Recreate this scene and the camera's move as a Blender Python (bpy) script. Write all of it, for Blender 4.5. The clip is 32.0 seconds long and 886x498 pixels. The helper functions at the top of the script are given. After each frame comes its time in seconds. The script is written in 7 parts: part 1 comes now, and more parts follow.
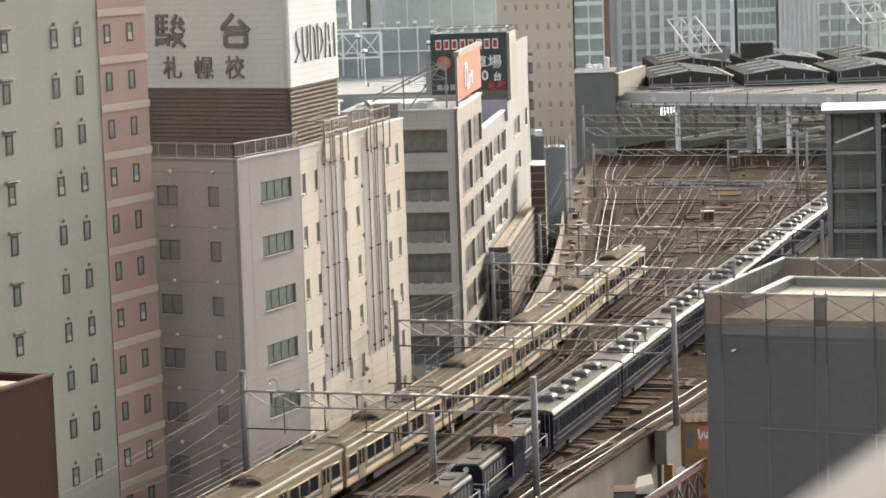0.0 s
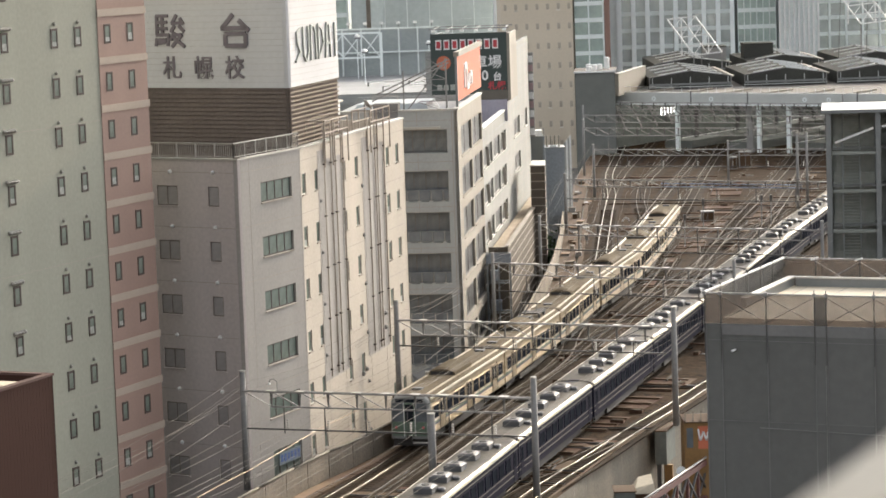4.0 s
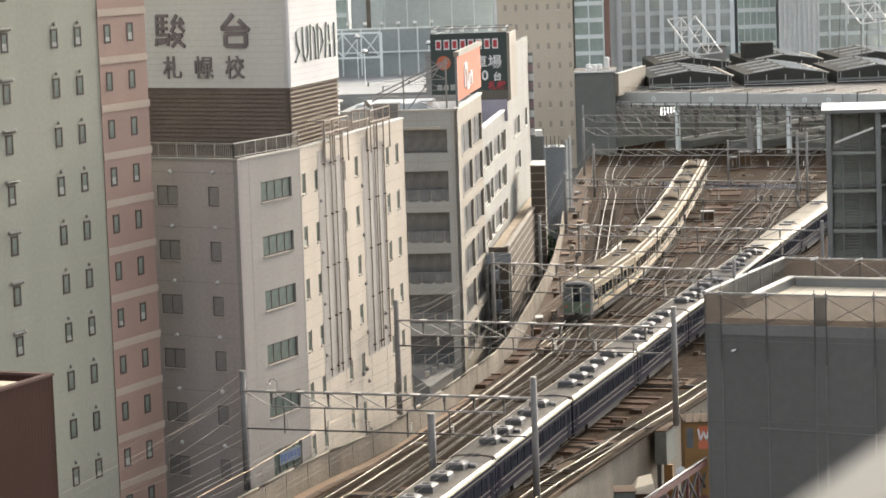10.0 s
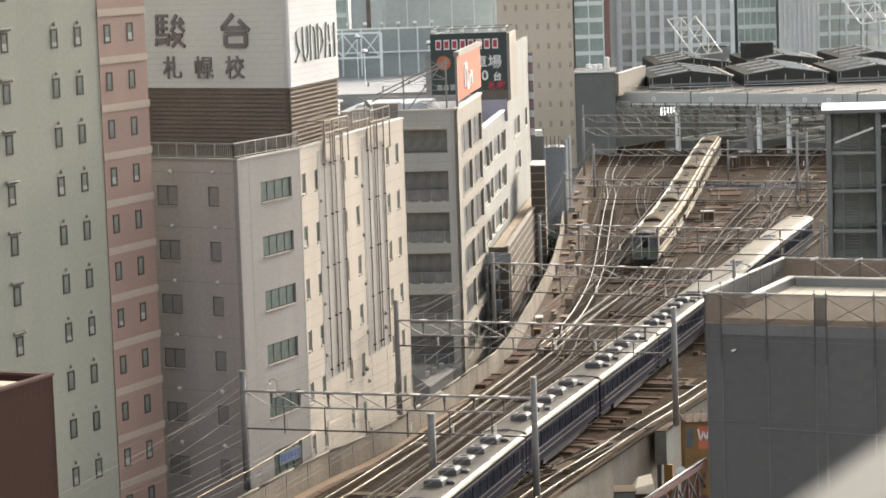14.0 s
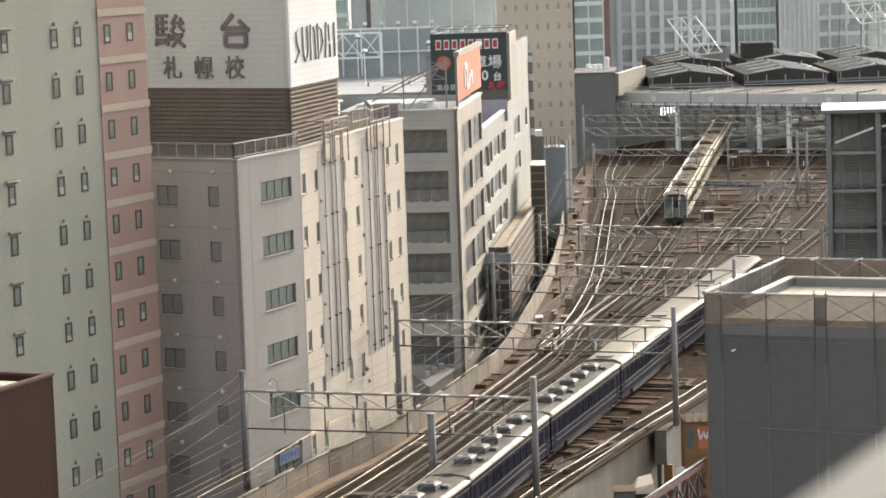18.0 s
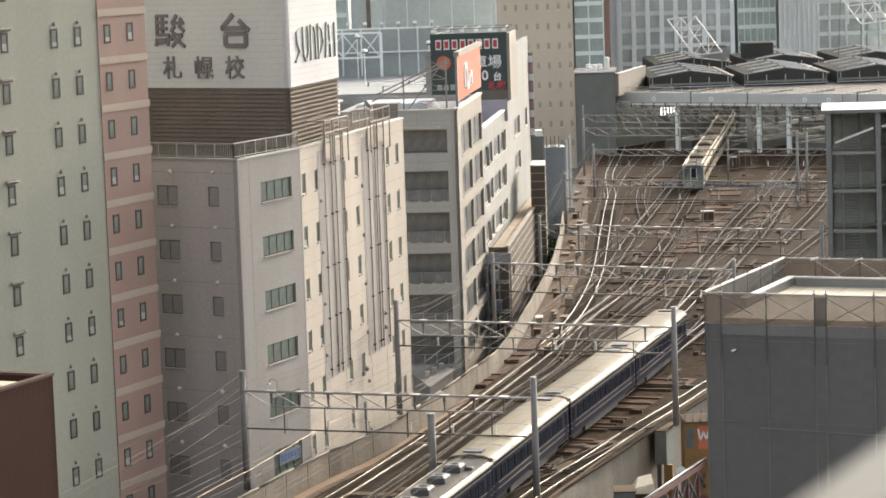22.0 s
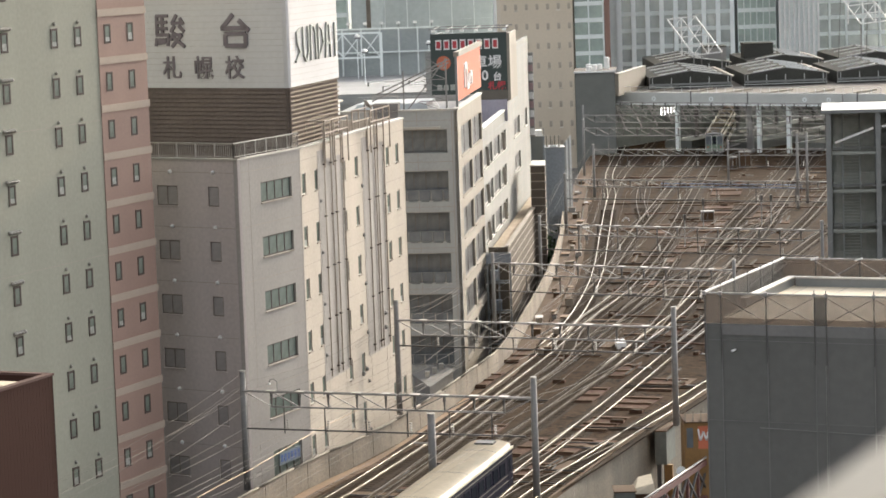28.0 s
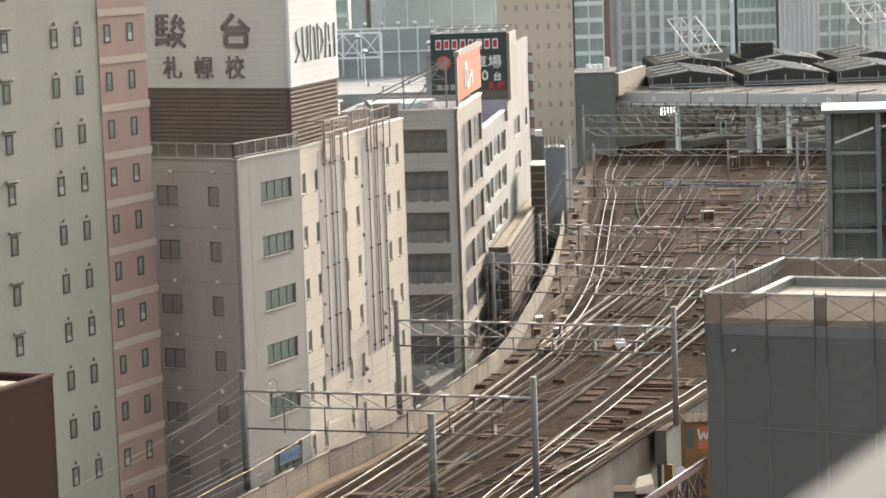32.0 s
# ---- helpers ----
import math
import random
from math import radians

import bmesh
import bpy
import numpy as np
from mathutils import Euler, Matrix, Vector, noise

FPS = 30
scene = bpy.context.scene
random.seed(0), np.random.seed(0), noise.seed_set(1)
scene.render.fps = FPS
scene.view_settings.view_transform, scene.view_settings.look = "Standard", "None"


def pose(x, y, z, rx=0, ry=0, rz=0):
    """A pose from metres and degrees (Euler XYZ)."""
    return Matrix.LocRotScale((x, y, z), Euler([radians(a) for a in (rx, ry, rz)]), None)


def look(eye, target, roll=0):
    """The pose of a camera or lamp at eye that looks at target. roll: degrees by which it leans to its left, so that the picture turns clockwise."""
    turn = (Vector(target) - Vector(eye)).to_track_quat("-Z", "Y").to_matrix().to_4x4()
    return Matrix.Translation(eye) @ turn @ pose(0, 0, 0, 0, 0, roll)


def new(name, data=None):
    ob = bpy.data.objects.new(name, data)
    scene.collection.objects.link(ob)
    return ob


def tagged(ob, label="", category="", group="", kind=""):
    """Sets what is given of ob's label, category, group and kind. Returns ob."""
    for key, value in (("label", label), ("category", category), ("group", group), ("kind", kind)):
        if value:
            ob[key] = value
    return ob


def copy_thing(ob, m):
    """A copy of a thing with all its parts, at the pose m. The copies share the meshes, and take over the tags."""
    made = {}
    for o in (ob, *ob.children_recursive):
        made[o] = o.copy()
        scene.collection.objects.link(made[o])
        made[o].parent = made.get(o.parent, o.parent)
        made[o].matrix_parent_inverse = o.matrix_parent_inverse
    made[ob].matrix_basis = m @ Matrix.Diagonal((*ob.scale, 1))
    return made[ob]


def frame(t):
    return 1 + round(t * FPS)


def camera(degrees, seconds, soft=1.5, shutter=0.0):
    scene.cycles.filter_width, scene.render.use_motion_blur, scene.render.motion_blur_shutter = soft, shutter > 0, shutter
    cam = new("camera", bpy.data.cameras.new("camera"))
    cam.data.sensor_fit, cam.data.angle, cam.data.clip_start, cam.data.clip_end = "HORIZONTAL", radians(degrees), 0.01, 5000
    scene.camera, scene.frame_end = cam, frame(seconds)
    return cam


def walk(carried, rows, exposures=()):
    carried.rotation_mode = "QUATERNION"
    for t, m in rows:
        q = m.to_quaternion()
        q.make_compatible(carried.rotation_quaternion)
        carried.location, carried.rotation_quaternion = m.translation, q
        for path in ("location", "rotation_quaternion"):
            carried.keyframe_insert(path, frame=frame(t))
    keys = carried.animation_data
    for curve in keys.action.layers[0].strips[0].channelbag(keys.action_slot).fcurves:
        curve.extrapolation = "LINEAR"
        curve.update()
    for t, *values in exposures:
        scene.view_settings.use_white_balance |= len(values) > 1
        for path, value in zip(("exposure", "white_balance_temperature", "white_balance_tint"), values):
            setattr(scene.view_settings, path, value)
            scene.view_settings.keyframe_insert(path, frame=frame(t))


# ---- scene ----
EYE = Vector((0, 0, 35.635))
AIM = Vector((0, math.cos(radians(6.6528)), -math.sin(radians(6.6528))))
cam = camera(18.782, 32.0, soft=1.7, shutter=0.5)
cam.data.dof.use_dof, cam.data.dof.focus_distance, cam.data.dof.aperture_fstop = True, 220.0, 6.5
VIEW = look(EYE, EYE + AIM * 100, -1.966)
walk(cam, [(0.0, VIEW), (32.0, VIEW)])

# ---- light: low warm sun ahead and to the right, clear hazy sky ----
SUN_AZ, SUN_EL = radians(28.5), radians(21)
sun_dir = Vector((math.sin(SUN_AZ) * math.cos(SUN_EL), math.cos(SUN_AZ) * math.cos(SUN_EL), math.sin(SUN_EL)))
sun = new("sun", bpy.data.lights.new("sun", "SUN"))
sun.data.energy, sun.data.angle, sun.data.color = 1.44, radians(0.6), (1.0, 0.855, 0.64)
sun.matrix_world = look(sun_dir * 300, (0, 0, 0))
world = bpy.data.worlds.new("sky")
scene.world = world
world.use_nodes = True
wn = world.node_tree
sky = wn.nodes.new("ShaderNodeTexSky")
sky.sky_type, sky.sun_disc, sky.sun_elevation, sky.sun_rotation = "NISHITA", False, SUN_EL, SUN_AZ
sky.air_density, sky.dust_density, sky.ozone_density = 1.0, 4.0, 1.0
haze = wn.nodes.new("ShaderNodeHueSaturation")
haze.inputs["Saturation"].default_value = 0.23
wn.links.new(sky.outputs["Color"], haze.inputs["Color"])
wn.links.new(haze.outputs["Color"], wn.nodes["Background"].inputs["Color"])
wn.nodes["Background"].inputs["Strength"].default_value = 0.15
scene.view_settings.exposure = 1.37


# ---- materials ----
def mat(name, color, rough=0.8, metal=0.0, vary=0.12, scale=0.6, fine=6.0, bump=0.0, spec=0.4, island=0.0, streak=0.0, dirt=None):
    """Painted or mineral surface: two scales of variation, optional bump, rain streaks and dirt."""
    m = bpy.data.materials.new(name)
    m.use_nodes = True
    n, l = m.node_tree.nodes, m.node_tree.links
    b = n["Principled BSDF"]
    b.inputs["Roughness"].default_value, b.inputs["Metallic"].default_value = rough, metal
    b.inputs["Specular IOR Level"].default_value = spec
    tc = n.new("ShaderNodeTexCoord")
    big, small = n.new("ShaderNodeTexNoise"), n.new("ShaderNodeTexNoise")
    big.inputs["Scale"].default_value, big.inputs["Detail"].default_value = scale, 4
    small.inputs["Scale"].default_value, small.inputs["Detail"].default_value = fine, 5
    mp = n.new("ShaderNodeMapping")
    mp.inputs["Scale"].default_value = (1, 1, 0.12) if streak else (1, 1, 1)
    l.new(tc.outputs["Object"], mp.inputs["Vector"])
    l.new(mp.outputs["Vector"], big.inputs["Vector"])
    l.new(tc.outputs["Object"], small.inputs["Vector"])
    add = n.new("ShaderNodeMath")
    add.operation = "ADD"
    l.new(big.outputs["Fac"], add.inputs[0])
    l.new(small.outputs["Fac"], add.inputs[1])
    rng = n.new("ShaderNodeMapRange")
    rng.inputs["From Min"].default_value, rng.inputs["From Max"].default_value = 0.7, 1.3
    rng.inputs["To Min"].default_value, rng.inputs["To Max"].default_value = 1 - vary - streak, 1 + vary
    l.new(add.outputs[0], rng.inputs["Value"])
    mul = n.new("ShaderNodeMix")
    mul.data_type, mul.blend_type = "RGBA", "MULTIPLY"
    mul.inputs["Factor"].default_value = 1.0
    mul.inputs["A"].default_value = (*color, 1)
    l.new(rng.outputs["Result"], mul.inputs["B"])
    out = mul.outputs["Result"]
    if dirt:
        mx = n.new("ShaderNodeMix")
        mx.data_type = "RGBA"
        r2 = n.new("ShaderNodeMapRange")
        r2.inputs["From Min"].default_value, r2.inputs["From Max"].default_value = 0.45, 0.75
        l.new(big.outputs["Fac"], r2.inputs["Value"])
        l.new(r2.outputs["Result"], mx.inputs["Factor"])
        l.new(out, mx.inputs["A"])
        mx.inputs["B"].default_value = (*dirt, 1)
        out = mx.outputs["Result"]
    if island:
        g = n.new("ShaderNodeNewGeometry")
        o = n.new("ShaderNodeObjectInfo")
        ad = n.new("ShaderNodeMath")
        ad.operation = "ADD"
        l.new(g.outputs["Random Per Island"], ad.inputs[0])
        l.new(o.outputs["Random"], ad.inputs[1])
        r3 = n.new("ShaderNodeMapRange")
        r3.inputs["From Max"].default_value = 2.0
        r3.inputs["To Min"].default_value, r3.inputs["To Max"].default_value = 1 - island, 1 + island
        l.new(ad.outputs[0], r3.inputs["Value"])
        m3 = n.new("ShaderNodeMix")
        m3.data_type, m3.blend_type = "RGBA", "MULTIPLY"
        m3.inputs["Factor"].default_value = 1.0
        l.new(out, m3.inputs["A"])
        l.new(r3.outputs["Result"], m3.inputs["B"])
        out = m3.outputs["Result"]
    l.new(out, b.inputs["Base Color"])
    rr = n.new("ShaderNodeMapRange")
    rr.inputs["To Min"].default_value, rr.inputs["To Max"].default_value = max(0.02, rough - 0.1), min(1, rough + 0.1)
    l.new(small.outputs["Fac"], rr.inputs["Value"])
    l.new(rr.outputs["Result"], b.inputs["Roughness"])
    if bump:
        bp = n.new("ShaderNodeBump")
        bp.inputs["Strength"].default_value, bp.inputs["Distance"].default_value = bump, 0.03
        l.new(small.outputs["Fac"], bp.inputs["Height"])
        l.new(bp.outputs["Normal"], b.inputs["Normal"])
    return m


def glass_mat(name, color, rough=0.08, spec=0.6):
    """A dark window pane seen from outside: mirror-like, unevenly bright room behind."""
    return mat(name, color, rough, 0.0, 0.35, 0.25, 1.2, 0.0, spec)


M = {
    "ballast": mat("ballast", (0.0415, 0.0238, 0.0120), 0.97, 0, 0.9, 0.35, 2.6, 1.0, 0.03, dirt=(0.026, 0.0175, 0.0105)),
    "bed": mat("oily_track_bed", (0.0285, 0.0178, 0.0105), 0.97, 0, 0.5, 0.5, 2.5, 0.8, 0.06),
    "asphalt": mat("asphalt", (0.06, 0.058, 0.055), 0.9, 0, 0.2, 0.1, 8.0, 0.3),
    "pave": mat("paving", (0.205, 0.128, 0.076), 0.9, 0, 0.2, 0.3, 5.0, 0.3),
    "rail": mat("rail_steel", (0.175, 0.142, 0.10), 0.34, 0.85, 0.5, 0.12, 7.0),
    "rail_b": mat("polished_rail", (0.45, 0.41, 0.34), 0.4, 0.7, 0.15, 0.5, 7.0),
    # tarnished sidings, and far main rails darkened in place of haze
    "rail_dull": mat("tarnished_and_hazed_rail", (0.135, 0.105, 0.078), 0.6, 0.2, 0.2, 0.3, 5.0),
    "rust": mat("rusty_rail", (0.062, 0.045, 0.030), 0.9, 0.0, 0.2, 0.5, 7.0, spec=0.08),
    "sleeper": mat("sleeper", (0.033, 0.0225, 0.0148), 0.97, 0, 0.2, 0.8, 9.0, 0.3, 0.06, island=0.35),
    "concrete": mat("concrete", (0.262, 0.218, 0.167), 0.9, 0, 0.16, 0.35, 6.0, 0.25, streak=0.22),
    "viaduct_side": mat("viaduct_concrete", (0.20, 0.175, 0.138), 0.9, 0, 0.16, 0.35, 6.0, 0.25, streak=0.25),
    "slab": mat("weathered_slab", (0.086, 0.053, 0.031), 0.92, 0, 0.2, 0.4, 6.0, 0.25, 0.15, island=0.2),
    "cream": mat("cream_panel", (0.455, 0.397, 0.325), 0.85, 0, 0.07, 0.25, 4.0, 0.06, streak=0.10),
    "graycream": mat("grey_panel", (0.335, 0.308, 0.28), 0.85, 0, 0.07, 0.25, 4.0, 0.06, streak=0.08),
    "darkface": mat("taupe_render", (0.475, 0.415, 0.385), 0.88, 0, 0.07, 0.25, 4.0, 0.06, streak=0.06),
    "joint": mat("panel_joint", (0.33, 0.29, 0.25), 0.9),
    "hotel": mat("pale_green_render", (0.310, 0.306, 0.250), 0.88, 0, 0.05, 0.2, 4.0, 0.05, streak=0.09),
    "pink": mat("terracotta_tile", (0.285, 0.190, 0.154), 0.85, 0, 0.08, 0.3, 5.0, 0.05),
    "band": mat("buff_band", (0.37, 0.30, 0.242), 0.85, 0, 0.06, 0.3, 5.0),
    "frame": mat("bronze_frame", (0.062, 0.046, 0.038), 0.6, 0.1, 0.1, spec=0.2),
    "frame_l": mat("pale_frame", (0.42, 0.40, 0.36), 0.5, 0.4, 0.1),
    "glass": glass_mat("window_glass", (0.17, 0.195, 0.165)),
    "glass_g": mat("green_glass", (0.22, 0.26, 0.23), 0.15, 0.3, 0.25, 0.3, 1.2),
    "glass_d": mat("dark_glass", (0.115, 0.128, 0.138), 0.22, 0, 0.3, 0.3, 1.2, spec=0.4),
    # brown tower's panes, paled towards the wall in place of haze
    "faint_glass": mat("haze_paled_pane", (0.43, 0.37, 0.30), 0.4, 0, 0.2, 0.3, 1.2),
    "rib": mat("siding_rib", (0.30, 0.255, 0.205), 0.7, 0.1, 0.12, 0.4, 5.0),
    "bluegrey": mat("blue_grey_render", (0.24, 0.26, 0.285), 0.85, 0, 0.1, 0.2, 3.0, streak=0.15),
    "bluerail": mat("blue_rail_paint", (0.16, 0.22, 0.34), 0.6),
    "glass_t": mat("blinded_glass", (0.31, 0.285, 0.27), 0.35, 0, 0.12, 0.6, 2.0),
    "curtain": mat("curtain_behind_glass", (0.28, 0.29, 0.26), 0.35, 0, 0.3, 1.2, 3.0),
    "signwhite": mat("white_cladding", (0.515, 0.505, 0.50), 0.7, 0, 0.05, 0.2, 3.0, streak=0.05),
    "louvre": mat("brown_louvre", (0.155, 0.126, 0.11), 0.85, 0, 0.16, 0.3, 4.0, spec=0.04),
    # lighter copy of the brown louvre, with sunlight put into its colour
    "louvre_l": mat("sunlit_louvre", (0.185, 0.15, 0.115), 0.85, 0, 0.1, 0.4, 4.0, spec=0.04),
    "letter": mat("letter_grey", (0.16, 0.135, 0.145), 0.6),
    "letter_s": mat("letter_steel", (0.33, 0.345, 0.31), 0.5, 0.2),
    "steel": mat("galvanised_steel", (0.26, 0.25, 0.24), 0.55, 0.5, 0.15, 0.8, 6.0),
    "steel_d": mat("dark_steel", (0.10, 0.095, 0.09), 0.6, 0.4, 0.15, 0.8, 6.0),
    "pole": mat("concrete_pole", (0.25, 0.24, 0.23), 0.8, 0.1, 0.1, 0.5, 5.0, streak=0.1),
    "wire": mat("wire", (0.22, 0.20, 0.175), 0.8, 0.0, spec=0.1),
    "monitor": mat("dark_monitor_sheet", (0.06, 0.06, 0.054), 0.95, 0.0, 0.2, 0.2, 3.0, 0, 0.03),
    # infill grey lightened so that the colour holds the haze inside the stair
    "stair_panel": mat("hazy_stair_panel", (0.225, 0.235, 0.21), 0.5, 0.0, 0.15, 0.2, 2.0),
    "hallgrey": mat("hall_grey", (0.15, 0.16, 0.145), 0.85, 0.0, 0.2, 0.2, 2.0, spec=0.1),
    "stairsteel": mat("blue_grey_steel", (0.20, 0.205, 0.20), 0.6, 0.1, 0.1),
    "pipe": mat("brown_pipe", (0.31, 0.26, 0.215), 0.6, 0.2, 0.15),
    "brick": mat("faded_brick", (0.33, 0.20, 0.16), 0.85, 0, 0.1),
    # office tile copies: neutral for the shaded front, warmed for the sunlit side
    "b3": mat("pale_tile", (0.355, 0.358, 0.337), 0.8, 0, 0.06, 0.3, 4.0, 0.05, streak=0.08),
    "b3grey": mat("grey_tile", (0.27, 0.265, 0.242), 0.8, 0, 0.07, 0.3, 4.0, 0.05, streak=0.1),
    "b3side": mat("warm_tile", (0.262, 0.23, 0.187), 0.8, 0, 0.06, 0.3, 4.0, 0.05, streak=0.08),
    "annex": mat("grey_siding", (0.12, 0.098, 0.077), 0.85, 0.0, 0.12, 0.3, 5.0, spec=0.1),
    "roofgrey": mat("grey_roofing", (0.27, 0.27, 0.265), 0.8, 0, 0.12, 0.2, 3.0),
    "orange": mat("orange_board", (0.50, 0.155, 0.09), 0.7, 0, 0.06, spec=0.1),
    "board_d": mat("dark_board", (0.045, 0.06, 0.055), 0.6, 0, 0.1),
    "red": mat("red_paint", (0.45, 0.06, 0.07), 0.6),
    "white": mat("white_paint", (0.75, 0.74, 0.72), 0.6),
    "lilac": mat("lilac_panel", (0.34, 0.315, 0.36), 0.7),
    # tower tile, grey, rib and glass are paled to carry distance haze
    "brownslab": mat("haze_paled_tile", (0.64, 0.55, 0.43), 0.85, 0, 0.06, 0.15, 3.0),
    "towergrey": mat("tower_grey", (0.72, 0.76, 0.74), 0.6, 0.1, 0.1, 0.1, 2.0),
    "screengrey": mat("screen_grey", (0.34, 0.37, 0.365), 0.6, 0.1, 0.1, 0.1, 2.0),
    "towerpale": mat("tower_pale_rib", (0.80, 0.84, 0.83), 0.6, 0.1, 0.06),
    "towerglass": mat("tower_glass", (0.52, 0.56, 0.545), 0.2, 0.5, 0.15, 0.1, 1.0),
    "mesh": mat("scaffold_sheet", (0.120, 0.119, 0.112), 0.85, 0, 0.12, 0.12, 3.0, 0.05, 0.2, island=0.10),
    "seam": mat("sheet_seam", (0.165, 0.16, 0.155), 0.8),
    "rustdeck": mat("rust_brown_deck", (0.085, 0.048, 0.032), 0.95, 0, 0.35, 0.6, 3.0, 0.3, 0.08),
    "roofwarm": mat("fresh_screed", (0.58, 0.50, 0.38), 0.85, 0, 0.1, 0.4, 4.0),
    "stationroof": mat("station_roofing", (0.235, 0.21, 0.185), 0.92, 0, 0.25, 0.1, 2.0, 0, 0.1, dirt=(0.15, 0.13, 0.12)),
    "stationbeam": mat("station_fascia", (0.50, 0.51, 0.485), 0.7, 0.1, 0.08),
    # black lifted to mid grey, standing in for haze over the far station
    "blackbox": mat("haze_lifted_black", (0.175, 0.18, 0.165), 0.85, spec=0.1),
    "brick_red": mat("maroon_siding", (0.056, 0.028, 0.0215), 0.85, 0, 0.06, 0.3, 5.0, spec=0.08),
    "maroon_trim": mat("maroon_trim", (0.105, 0.06, 0.05), 0.7, spec=0.2),
    "emu_steel": mat("brushed_stainless", (0.43, 0.35, 0.24), 0.38, 0.6, 0.1, 0.8, 6.0),
    "emu_roof": mat("train_roof_grey", (0.14, 0.112, 0.076), 0.85, 0.0, 0.28, 0.9, 5.0, spec=0.03, dirt=(0.092, 0.072, 0.05)),
    "emu_green": mat("light_green_paint", (0.11, 0.155, 0.10), 0.5),
    "emu_blue": mat("navy_band", (0.045, 0.052, 0.10), 0.45),
    "emu_pale": mat("pale_green_cab", (0.125, 0.172, 0.125), 0.6),
    "cab_grey": mat("cab_grey", (0.22, 0.22, 0.21), 0.6),
    "girder": mat("girder_red", (0.11, 0.042, 0.037), 0.7, 0, 0.2, 0.6, 4.0),
    "blue": mat("sleeper_blue", (0.0175, 0.0175, 0.0285), 0.42, 0.0, 0.15, 0.5, 4.0, spec=0.012),
    "glass_k": mat("train_glass", (0.022, 0.024, 0.03), 0.7, 0, 0.2, 0.5, 1.2, spec=0.0),
    "gold": mat("gold_stripe", (0.13, 0.115, 0.095), 0.5, 0.2),
    "blue_roof": mat("silver_roof", (0.135, 0.12, 0.10), 0.6, 0.0, 0.3, 0.7, 5.0, spec=0.025, dirt=(0.095, 0.086, 0.075)),
    "white_roof": mat("clean_silver_roof", (0.27, 0.232, 0.172), 0.5, 0.0, 0.16, 0.5, 5.0, spec=0.02),
    # pale golden colour that imitates the sun's glint on roof shoulders
    "cant": mat("shoulder_glint_paint", (0.36, 0.295, 0.19), 0.45, 0.2, 0.12, 0.5, 5.0, spec=0.4),
    "ac": mat("air_unit_grey", (0.10, 0.10, 0.105), 0.6, 0.2, 0.12),
    "under": mat("underframe", (0.035, 0.032, 0.03), 0.85),
    "yellow": mat("yellow_machine", (0.235, 0.13, 0.045), 0.6, 0, 0.15),
    "bluesign": mat("blue_window_film", (0.19, 0.235, 0.26), 0.5),
    "foliage": mat("shrub_leaf", (0.05, 0.085, 0.04), 0.8, 0, 0.3, 0.8, 6.0, island=0.4),
    "lampwhite": mat("lamp_housing", (0.80, 0.80, 0.78), 0.3, 0.3),
    "hood_grey": mat("weathered_hood", (0.36, 0.34, 0.30), 0.6, 0.2, 0.15),
    "gutter": mat("cream_gutter", (0.66, 0.60, 0.47), 0.45, 0.1),
    "terrace": mat("dusty_terrace", (0.36, 0.285, 0.205), 0.9, 0, 0.2, 0.4, 4.0, 0.2),
    # curtain wall, spandrel and green glass also hold haze in their colour
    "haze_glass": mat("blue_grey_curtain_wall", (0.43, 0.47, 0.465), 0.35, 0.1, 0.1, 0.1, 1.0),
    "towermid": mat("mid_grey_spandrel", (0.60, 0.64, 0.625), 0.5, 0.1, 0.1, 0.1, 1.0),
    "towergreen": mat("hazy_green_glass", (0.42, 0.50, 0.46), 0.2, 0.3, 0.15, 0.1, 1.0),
    "glass_s": mat("shaded_balcony_glass", (0.055, 0.055, 0.056), 0.4, 0, 0.25, 0.3, 1.2, spec=0.2),
    "neon_pink": mat("faded_pink_panel", (0.36, 0.25, 0.25), 0.5),
    "cable_gold": mat("bright_copper_cable", (0.27, 0.195, 0.12), 0.45, 0.6),
    "film_letter": mat("blue_film_letter", (0.07, 0.13, 0.33), 0.5),
    "copper": mat("lit_rail_cream", (0.20, 0.19, 0.168), 0.8, 0.0, 0.06, spec=0.05),
    "car_white": mat("car_white", (0.70, 0.69, 0.67), 0.3),
    "car_blue": mat("car_blue", (0.07, 0.12, 0.24), 0.3),
}


